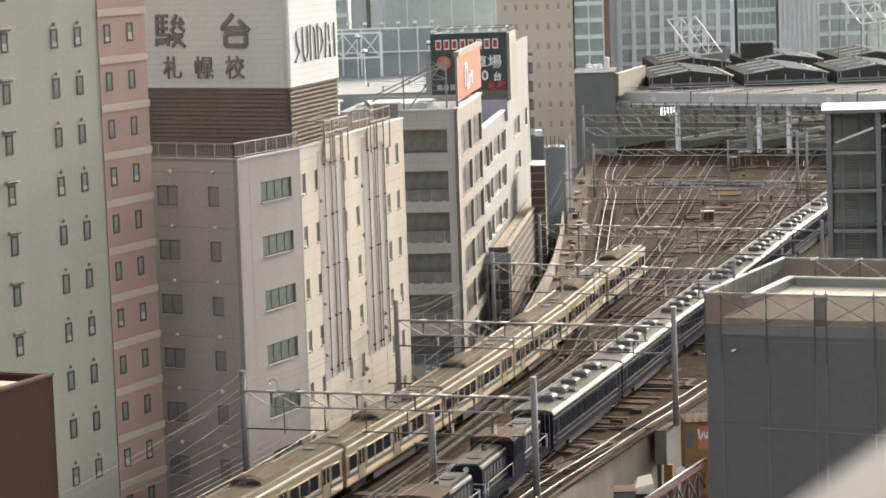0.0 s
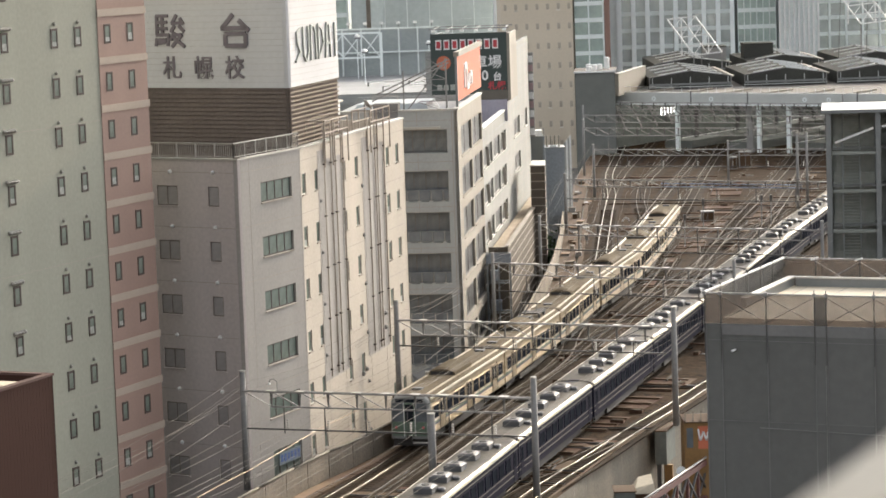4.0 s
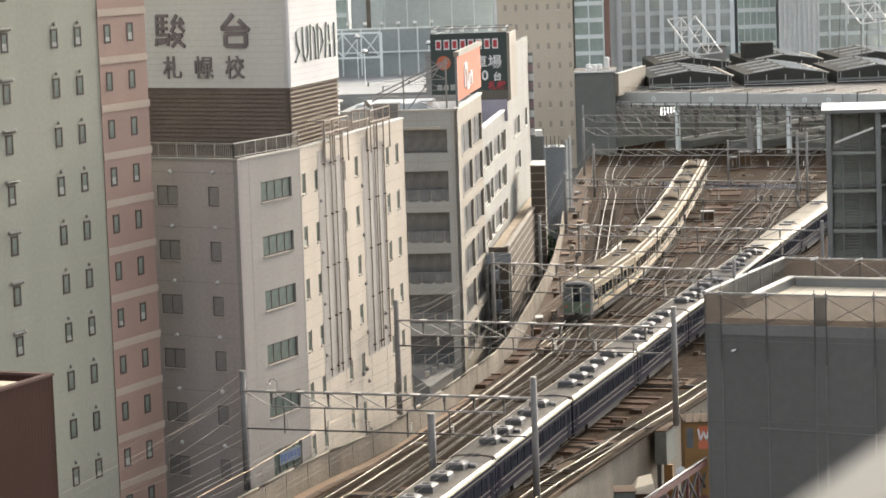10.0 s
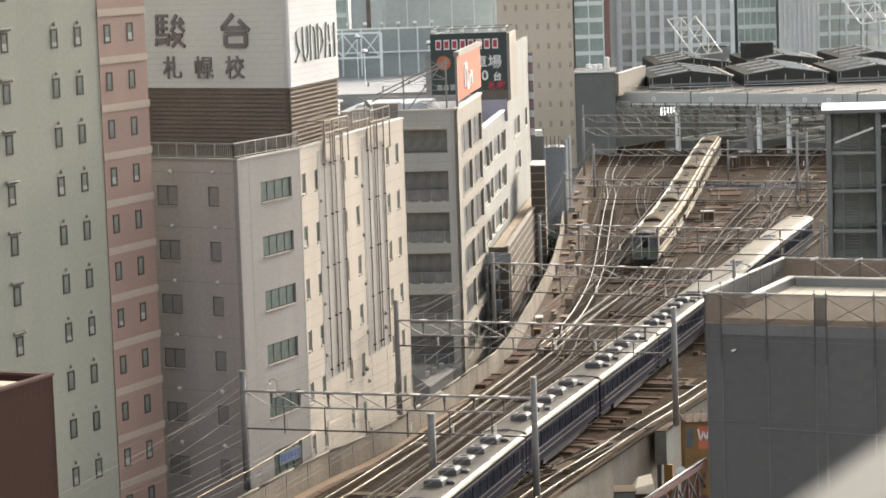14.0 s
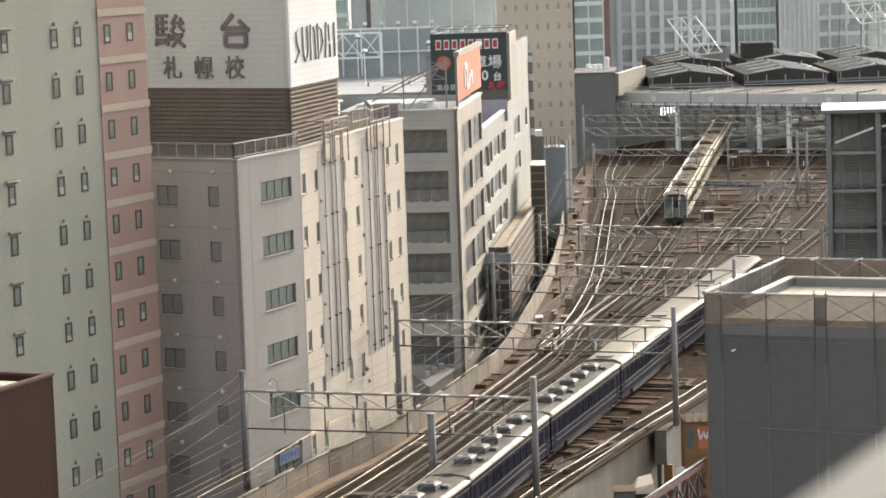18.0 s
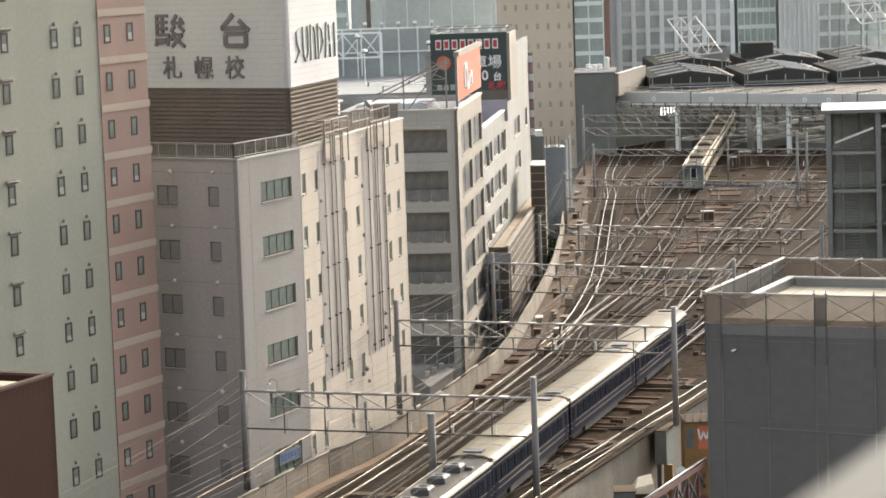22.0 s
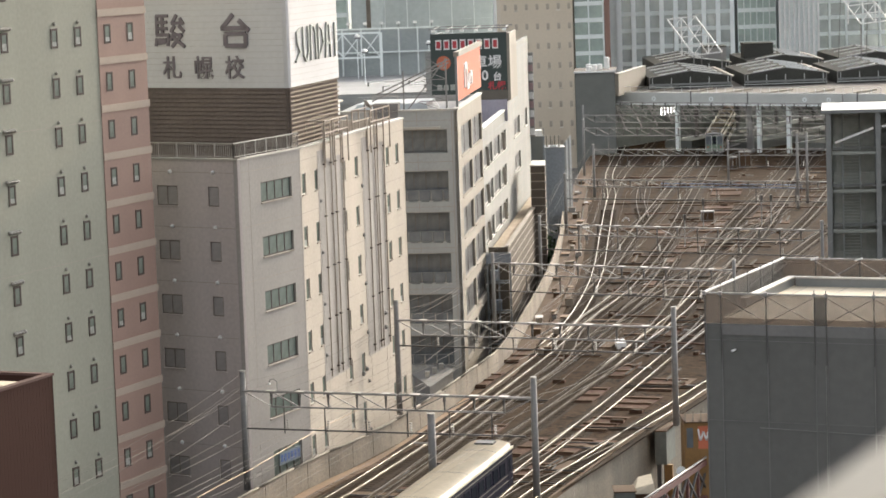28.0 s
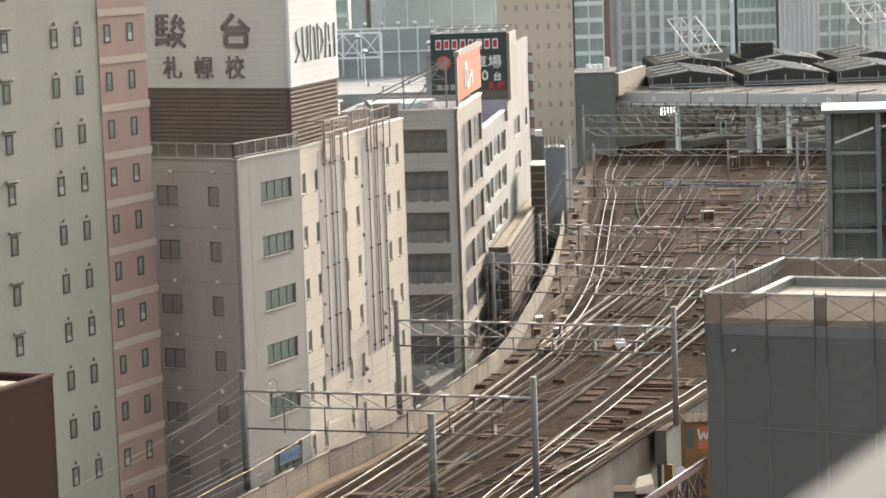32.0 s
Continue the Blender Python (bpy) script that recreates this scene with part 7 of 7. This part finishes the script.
def bogies(car, y, wheel_r=0.43):
    for s in (-1, 1):
        b = part("bogie", Mesh().box(-1.05, s * y - 1.5, 0.35, -0.85, s * y + 1.5, 0.75).box(0.85, s * y - 1.5, 0.35, 1.05, s * y + 1.5, 0.75).box(-0.85, s * y - 0.3, 0.4, 0.85, s * y + 0.3, 0.8), "under", car)
        for t in (-1.05, 1.05):
            part("wheel", Mesh().tube((-0.62, s * y + t, wheel_r + 0.01), (-0.5, s * y + t, wheel_r + 0.01), wheel_r, 12).tube((0.5, s * y + t, wheel_r + 0.01), (0.62, s * y + t, wheel_r + 0.01), wheel_r, 12).tube((-0.5, s * y + t, wheel_r), (0.5, s * y + t, wheel_r), 0.08, 6), "rust", b)


def end_ring(car, y, half, floor_z, roof_z):
    s = math.copysign(1, y)
    part("gangway", Mesh().box(-0.6, min(y, y + s * 0.24), floor_z, 0.6, max(y, y + s * 0.24), 3.2), "under", car, "dark gangway bellows")


EMU_L, EMU_H = 20.9, 1.42


def commuter_car(front=0, pantograph=False, at=(0, 0, 0)):
    """Stainless commuter car, 21.3 m with couplers; front: 1 or -1 for a cab at that end."""
    car = thing("commuter_train_car", (0, 0, 0), "stainless commuter train car with green and blue bands", "train car", "commuter train cars")
    body_and_roof(car, EMU_L, EMU_H, 1.0, 3.5, 3.86, "emu_steel", "emu_roof", 0, "ribbed stainless side", "weathered beige-grey roof")
    for sgn in (-1, 1):
        part("gutter", Mesh().box(sgn * EMU_H - 0.11, -EMU_L / 2, 3.47, sgn * EMU_H + 0.10, EMU_L / 2, 3.59), "gutter", car, "bright cream roof gutter")
        part("roof_walk", Mesh().box(sgn * 1.08 - 0.10, -EMU_L / 2 + 0.4, 3.775, sgn * 1.08 + 0.10, EMU_L / 2 - 0.4, 3.82), "emu_steel", car)
        part("green_band", Mesh().box(sgn * EMU_H - 0.012, -EMU_L / 2, 1.62, sgn * EMU_H + 0.012, EMU_L / 2, 1.78), "emu_green", car, "light green band")
        part("blue_band", Mesh().box(sgn * EMU_H - 0.012, -EMU_L / 2, 1.50, sgn * EMU_H + 0.012, EMU_L / 2, 1.61), "emu_blue", car, "navy band")
        for z in (1.15, 1.27, 1.39):
            part("bead", Mesh().box(sgn * EMU_H - 0.018, -EMU_L / 2, z, sgn * EMU_H + 0.018, EMU_L / 2, z + 0.03), "emu_steel", car)
        for y in (-7.4, 0.0, 7.4):
            d = part("door", Mesh().box(sgn * EMU_H - 0.02, y - 0.66, 1.08, sgn * EMU_H + 0.022, y + 0.66, 3.05), "emu_steel", car, "sliding double door")
            for q in (-0.32, 0.32):
                part("pane", Mesh().box(sgn * EMU_H - 0.025, y + q - 0.22, 1.95, sgn * EMU_H + 0.028, y + q + 0.22, 2.9), "glass_k", d)
            for q in (-0.71, 0.66):
                part("jamb", Mesh().box(sgn * EMU_H - 0.02, y + q, 1.05, sgn * EMU_H + 0.03, y + q + 0.05, 3.1), "under", d)
    side_panes(car, EMU_L, EMU_H, 1.95, 2.85, [(a, a + 1.5) for a in (-9.9, -6.3, -4.6, -2.9, 1.1, 2.8, 4.5, 8.4)], "glass_k", "window", "emu_steel")
    # cream bars below the windows imitate sky reflected in the lower panes
    for sgn in (-1, 1):
        for a in (-9.9, -6.3, -4.6, -2.9, 1.1, 2.8, 4.5, 8.4):
            part("window_sill", Mesh().box(sgn * EMU_H - 0.02, a - 0.02, 1.76, sgn * EMU_H + 0.035, a + 1.52, 1.93), "gutter", car, "pale bar painted as sky reflected in the lower pane")
    part("roof_unit", Mesh().loft([[(x * 1.05, y, 3.74 + z * (0.5 if abs(y) > 1.9 else 0.62)) for x, z in ((-1, 0), (-0.95, 0.55), (-0.5, 0.95), (0, 1.05), (0.5, 0.95), (0.95, 0.55), (1, 0))] for y in (-2.3, -1.9, 1.9, 2.3)]), "emu_roof", car, "curved air-conditioning unit")
    for y in (-2.31, 2.31):
        part("unit_grille", Mesh().box(-0.85, min(y, y * 1.004), 3.8, 0.85, max(y, y * 1.004) + 0.005, 4.1), "under", car, "dark grille")
    for y in (-8.6, 8.6):
        part("roof_vent", Mesh().box(-0.35, y - 0.3, 3.83, 0.35, y + 0.3, 3.98), "ac", car)
    part("underbox", Mesh().box(-1.25, -4.6, 0.35, 1.25, 4.6, 1.0), "under", car, "dark underfloor equipment")
    part("sole", Mesh().box(-1.3, -EMU_L / 2, 0.85, 1.3, EMU_L / 2, 1.0), "under", car)
    bogies(car, 7.1)
    if pantograph:
        p = part("pantograph", Mesh().box(-0.8, 5.2, 4.12, 0.8, 7.0, 4.2), "under", car, "folded roof pantograph")
        part("arm", Mesh().bar((-0.5, 5.4, 4.2), (-0.3, 6.8, 4.75), 0.07).bar((0.5, 5.4, 4.2), (0.3, 6.8, 4.75), 0.07).bar((-0.3, 6.8, 4.75), (-0.4, 5.6, 4.95), 0.06).bar((0.3, 6.8, 4.75), (0.4, 5.6, 4.95), 0.06), "under", p)
        part("head", Mesh().bar((-0.9, 5.55, 4.97), (0.9, 5.55, 4.97), 0.08), "under", p)
        ins = Mesh()
        for x in (-0.8, 0.8):
            for y in (5.2, 7.0):
                ins.tube((x, y, 3.74), (x, y, 4.14), 0.1, 8)
        part("insulator", ins, "ac", p)
        part("roof_equipment", Mesh().box(-0.7, 3.0, 3.8, 0.5, 4.2, 4.16), "under", car)
        part("roof_equipment", Mesh().box(-0.2, 7.8, 3.8, 0.6, 9.0, 4.1), "under", car)
    for s in (-1, 1):
        y = s * EMU_L / 2
        if front == s:
            f = Mesh()
            ring = lambda yy, w, top: [(-w, yy, 0.75), (-w, yy, 2.0), (-w, yy, top - 0.45), (-w * 0.8, yy, top - 0.12), (0, yy, top), (w * 0.8, yy, top - 0.12), (w, yy, top - 0.45), (w, yy, 2.0), (w, yy, 0.75)]
            f.loft([ring(y, EMU_H, 3.86), ring(y + s * 0.35, EMU_H * 0.97, 3.82), ring(y + s * 0.5, EMU_H * 0.9, 3.72)])
            part("cab_mask", f, "cab_grey", car, "grey cab end")
            yf = y + s * 0.5
            bx = lambda x0, z0, x1, z1, d=0.03: Mesh().box(x0, min(yf, yf + s * d), z0, x1, max(yf, yf + s * d), z1)
            part("cab_panel", bx(-1.24, 0.95, 1.24, 1.95), "emu_pale", car, "light green lower cab front")
            part("windscreen", bx(-1.25, 1.97, -0.40, 3.25), "glass_d", car)
            part("windscreen", bx(0.40, 1.97, 1.25, 3.25), "glass_d", car)
            part("gangway_door", bx(-0.38, 0.95, 0.38, 3.3, 0.06), "emu_pale", car, "pale green end door")
            part("door_pane", bx(-0.31, 2.0, 0.31, 3.2, 0.065), "glass_k", car)
            part("destination_window", bx(-1.0, 3.34, 1.0, 3.56), "glass_k", car)
            for x in (-0.42, 0.38):
                part("door_post", bx(x, 0.95, x + 0.05, 3.3, 0.08), "lampwhite", car)
            for x in (-0.98, 0.98):
                part("tail_light", Mesh().tube((x, yf, 1.55), (x, yf + s * 0.05, 1.55), 0.1, 10), "red", car)
            part("skirt", Mesh().box(-1.25, min(y, y + s * 0.4), 0.25, 1.25, max(y, y + s * 0.4), 0.8), "under", car)
            part("coupler", Mesh().box(-0.18, min(y, y + s * 0.75), 0.7, 0.18, max(y, y + s * 0.75), 0.98), "under", car)
        else:
            end_ring(car, y, EMU_H, 1.0, 4.0)
            part("end_band", Mesh().loft([[(x * 1.015, y - s * (0.02 + j * 0.22), 3.5 + z * 0.66) for x, z in ((-EMU_H, 0), (-EMU_H * 0.93, 0.3), (-EMU_H * 0.6, 0.5), (0, 0.58), (EMU_H * 0.6, 0.5), (EMU_H * 0.93, 0.3), (EMU_H, 0))] for j in (0, 1)]), "under", car, "dark roof-end band")
    return car


CL, CH = 20.85, 1.45


def sleeping_car(kind=0):
    """Dark blue sleeping car with gold stripes; kind 0: rows of roof units, 1: smooth clean roof."""
    car = thing("sleeping_car", (0, 0, 0), "dark blue sleeping car with " + ("grey roof air units" if kind == 0 else "a smooth silver roof"), "train car", "sleeping cars")
    SZ, RZ = 3.3, 3.62 if kind == 0 else 3.74
    body_and_roof(car, CL, CH, 0.95, SZ, RZ, "blue", "blue_roof" if kind == 0 else "white_roof", 0, "dark blue side", "silver-grey roof" if kind == 0 else "bright smooth silver roof")
    for sgn in (-1, 1):
        for z in (1.35, 1.72, 2.92):
            part("gold_stripe", Mesh().box(sgn * CH - 0.01, -CL / 2, z, sgn * CH + 0.012, CL / 2, z + 0.07), "gold", car, "thin gold stripe")
        part("gutter", Mesh().box(sgn * CH - 0.06, -CL / 2, 3.26, sgn * CH + 0.08, CL / 2, 3.40), "gutter", car, "pale roof gutter")
        # added strip whose pale colour draws the glint along the shoulder
        x0, x1, x2 = sgn * (CH + 0.012), sgn * CH * 0.975, sgn * CH * 0.92
        part("cant_panel", Mesh().loft([[(x0, y, SZ + 0.06), (x1, y, SZ + 0.36 * (RZ - SZ)), (x2, y, SZ + 0.58 * (RZ - SZ)), (x2, y, SZ + 0.53 * (RZ - SZ)), (x1 * 0.99, y, SZ + 0.3 * (RZ - SZ))] for y in (-CL / 2 + 0.35, CL / 2 - 0.35)]), "cant", car, "pale strip painted as the roof shoulder's glint")
        for y in (-9.6, 9.6):
            d = part("door", Mesh().box(sgn * CH - 0.02, y - 0.4, 1.0, sgn * CH + 0.02, y + 0.4, 2.9), "blue", car)
            part("pane", Mesh().box(sgn * CH - 0.025, y - 0.25, 1.9, sgn * CH + 0.026, y + 0.25, 2.75), "glass_k", d)
    side_panes(car, CL, CH, 1.9, 2.72, [(-8.3 + 1.72 * k, -8.3 + 1.72 * k + 1.15) for k in range(10)], "glass_k", "window", "blue")
    if kind == 0:
        for k in range(5):
            y = -6.6 + 3.3 * k
            u = part("air_unit", Mesh().loft([[(-0.42, y - 0.62, 3.5), (0.7, y - 0.62, 3.5), (0.7, y + 0.62, 3.5), (-0.42, y + 0.62, 3.5)], [(-0.42, y - 0.62, 3.94), (0.7, y - 0.62, 3.94), (0.7, y + 0.62, 3.94), (-0.42, y + 0.62, 3.94)], [(-0.28, y - 0.48, 4.03), (0.56, y - 0.48, 4.03), (0.56, y + 0.48, 4.03), (-0.28, y + 0.48, 4.03)]]), "ac", car, "grey roof air unit")
            part("unit_cover", Mesh().box(-0.26, y - 0.46, 4.032, 0.54, y + 0.46, 4.06), "pole", u, "grey unit cover")
            part("fan_grille", Mesh().tube((0.14, y, 4.06), (0.14, y, 4.09), 0.25, 12), "under", u)
            if k in (0, 1, 4):
                part("roof_ventilator", Mesh().tube((0.93, y + 0.55, 3.42), (0.93, y + 0.55, 3.72), 0.23, 10).tube((0.93, y + 0.55, 3.72), (0.93, y + 0.55, 3.8), 0.29, 10, 0.2), "ac", car, "small roof ventilator")
    else:
        for y in (-6.9, 0.2, 7.1):
            part("roof_seam", Mesh().loft([[(CH * 1.003 * math.copysign(abs(math.cos(a)) ** 0.6, math.cos(a)), y + j, SZ + (RZ - SZ + 0.008) * math.sin(a) ** 0.8) for a in (math.pi - k * math.pi / 10 for k in range(11))] for j in (-0.03, 0.03)]), "ac", car)
        for y in (-9.3, 9.3):
            part("roof_hatch", Mesh().box(-0.6, y - 0.45, 3.7, 0.6, y + 0.45, 3.84), "ac", car)
    part("underbox", Mesh().box(-1.2, -5.2, 0.3, 1.2, 5.2, 0.95), "under", car, "dark underfloor tanks and boxes")
    part("sole", Mesh().box(-1.35, -CL / 2, 0.8, 1.35, CL / 2, 0.95), "under", car)
    bogies(car, 7.0)
    for s in (-1, 1):
        y = s * CL / 2
        end_ring(car, y, CH, 0.95, 3.8)
        part("end_band", Mesh().loft([[(x * 1.012, y - s * (0.0 + j * 0.3), z) for x, z in ((-CH, SZ), (-CH * 0.95, SZ + 0.5 * (RZ - SZ)), (-CH * 0.62, SZ + 0.9 * (RZ - SZ)), (0, RZ + 0.02), (CH * 0.62, SZ + 0.9 * (RZ - SZ)), (CH * 0.95, SZ + 0.5 * (RZ - SZ)), (CH, SZ))] for j in (0, 1)]), "blue", car, "dark roof-end band")
        part("ladder", Mesh().bar((0.9, y + s * 0.06, 1.0), (0.9, y + s * 0.06, 3.5), 0.04).bar((1.2, y + s * 0.06, 1.0), (1.2, y + s * 0.06, 3.4), 0.04), "steel", car)
    return car


def locomotive():
    """Blue centre-cab diesel locomotive, 18 m."""
    c = thing("diesel_locomotive", (0, 0, 0), "dark blue centre-cab diesel locomotive with gold trim", "locomotive", "locomotives")
    part("frame", Mesh().box(-1.4, -8.4, 0.85, 1.4, 8.4, 1.35), "blue", c)
    for s in (-1, 1):
        y0, y1 = (1.5, 7.9) if s > 0 else (-7.9, -1.5)
        hood = part("hood", Mesh().loft([[(-1.0, y, 1.35), (-1.0, y, 3.0), (-0.8, y, 3.25), (0.8, y, 3.25), (1.0, y, 3.0), (1.0, y, 1.35)] for y in (y0, y1)]), "blue", c, "dark blue engine hood")
        part("hood_top", Mesh().box(-0.7, y0 + 0.1, 3.26, 0.7, y1 - 0.1, 3.36), "blue_roof", hood, "grey hood top")
        yf = y0 + 2.0 if s < 0 else y1 - 2.0
        part("radiator_fan", Mesh().tube((0, yf, 3.36), (0, yf, 3.42), 0.5, 16), "under", hood)
        part("exhaust", Mesh().tube((0, (y0 + y1) / 2 - s * 1.2, 3.36), (0, (y0 + y1) / 2 - s * 1.2, 3.7), 0.16, 10), "under", hood)
        for sg in (-1, 1):
            for k in range(7):
                part("hood_louvre", Mesh().box(sg * 1.0 - 0.015, y0 + 0.4 + 0.8 * k, 1.7, sg * 1.0 + 0.02, y0 + 0.9 + 0.8 * k, 2.8), "under", hood)
            part("handrail", Mesh().bar((sg * 1.36, y0, 2.2), (sg * 1.36, y1, 2.2), 0.04).bar((sg * 1.36, y0, 1.35), (sg * 1.36, y0, 2.2), 0.04).bar((sg * 1.36, y1, 1.35), (sg * 1.36, y1, 2.2), 0.04), "lampwhite", c)
            # pale bar added for the sun glint on the hood edge
            part("hood_shoulder", Mesh().bar((sg * 0.9, y0 + 0.05, 3.13), (sg * 0.9, y1 - 0.05, 3.13), 0.10), "cant", hood, "pale bar painted as the hood edge's glint")
            part("gold_stripe", Mesh().box(sg * 1.0 - 0.01, y0, 1.5, sg * 1.0 + 0.014, y1, 1.6), "gold", hood)
        part("headlight", Mesh().tube((0, s * 7.9, 3.0), (0, s * 7.96, 3.0), 0.18, 12), "lampwhite", hood)
        part("step_rail", Mesh().bar((-1.3, s * 8.35, 1.3), (-1.3, s * 8.35, 2.2), 0.04).bar((1.3, s * 8.35, 1.3), (1.3, s * 8.35, 2.2), 0.04).bar((-1.3, s * 8.35, 2.2), (1.3, s * 8.35, 2.2), 0.04), "lampwhite", c)
    cab = part("cab", Mesh().box(-1.42, -1.5, 1.35, 1.42, 1.5, 3.6), "blue", c, "dark blue cab")
    part("cab_roof", Mesh().loft([[(-1.5, y, 3.6), (-1.2, y, 3.85), (0, y, 3.95), (1.2, y, 3.85), (1.5, y, 3.6)] for y in (-1.65, 1.65)]), "slab", cab, "dusty tan cab roof")
    for s in (-1, 1):
        for x in (-1.3, 0.75):
            part("cab_window", Mesh().box(x, s * 1.5 - 0.02, 2.6, x + 0.55, s * 1.5 + 0.02, 3.4), "glass_k", cab)
        part("cab_window", Mesh().box(s * 1.42 - 0.02, -1.2, 2.5, s * 1.42 + 0.02, 1.2, 3.3), "glass_k", cab)
    part("tank", Mesh().box(-1.2, -2.2, 0.3, 1.2, 2.2, 0.85), "under", c)
    bogies(c, 5.6)
    return c


first = commuter_car(-1)
mid = commuter_car(0, True)
plain = commuter_car(0, False)
last = commuter_car(1)
far = Matrix.Translation((0, 0, 0))
EMU_CARS = [first, mid, plain, copy_thing(plain, far), copy_thing(mid, far), last]
sl_a = sleeping_car(0)
sl_b = sleeping_car(1)
SLEEPERS = [sl_a] + [copy_thing(sl_a, far) for k in range(7)] + [sl_b, copy_thing(sl_b, far), copy_thing(sl_b, far)]
loco = locomotive()
LOCOS = [copy_thing(loco, far), loco]


# ---- how the trains run ----
def ride(car, path, back_off, base, pitch):
    """Rows for a car whose middle is back_off metres up the line from the moving mark base(t)."""
    rows = []
    for k in range(0, 33):
        s = base(float(k)) + back_off
        a, b = path.at(s - pitch), path.at(s + pitch)
        c = (a + b) / 2
        h = math.degrees(math.atan2(b.x - a.x, b.y - a.y))
        rows.append((float(k), pose(c.x, c.y, 0, 0, 0, -h)))
    walk(car, rows)


def motions():
    pe, pb = PATHS["emu"], PATHS["blue"]
    e0, b0 = pe.of_y(175.9), pb.of_y(140.4)
    near_end = lambda t: e0 + 9.8 * (t - 3) + 0.027 * (t - 3) * abs(t - 3) if t < 12 else e0 + 90.39 + 10.28 * (t - 12) - 0.0021 * (t - 12) ** 3
    head = lambda t: b0 + 39.8 - 7.5 * t - 0.045 * t * t
    for k, car in enumerate(EMU_CARS):
        ride(car, pe, 21.3 * k + 10.65, near_end, 7.1)
    for k, car in enumerate(SLEEPERS):
        ride(car, pb, 21.3 * k + 10.65, head, 7.0)
    for k, car in enumerate(LOCOS):
        ride(car, pb, -9.2 - 18.2 * (1 - k), head, 5.6)


motions()
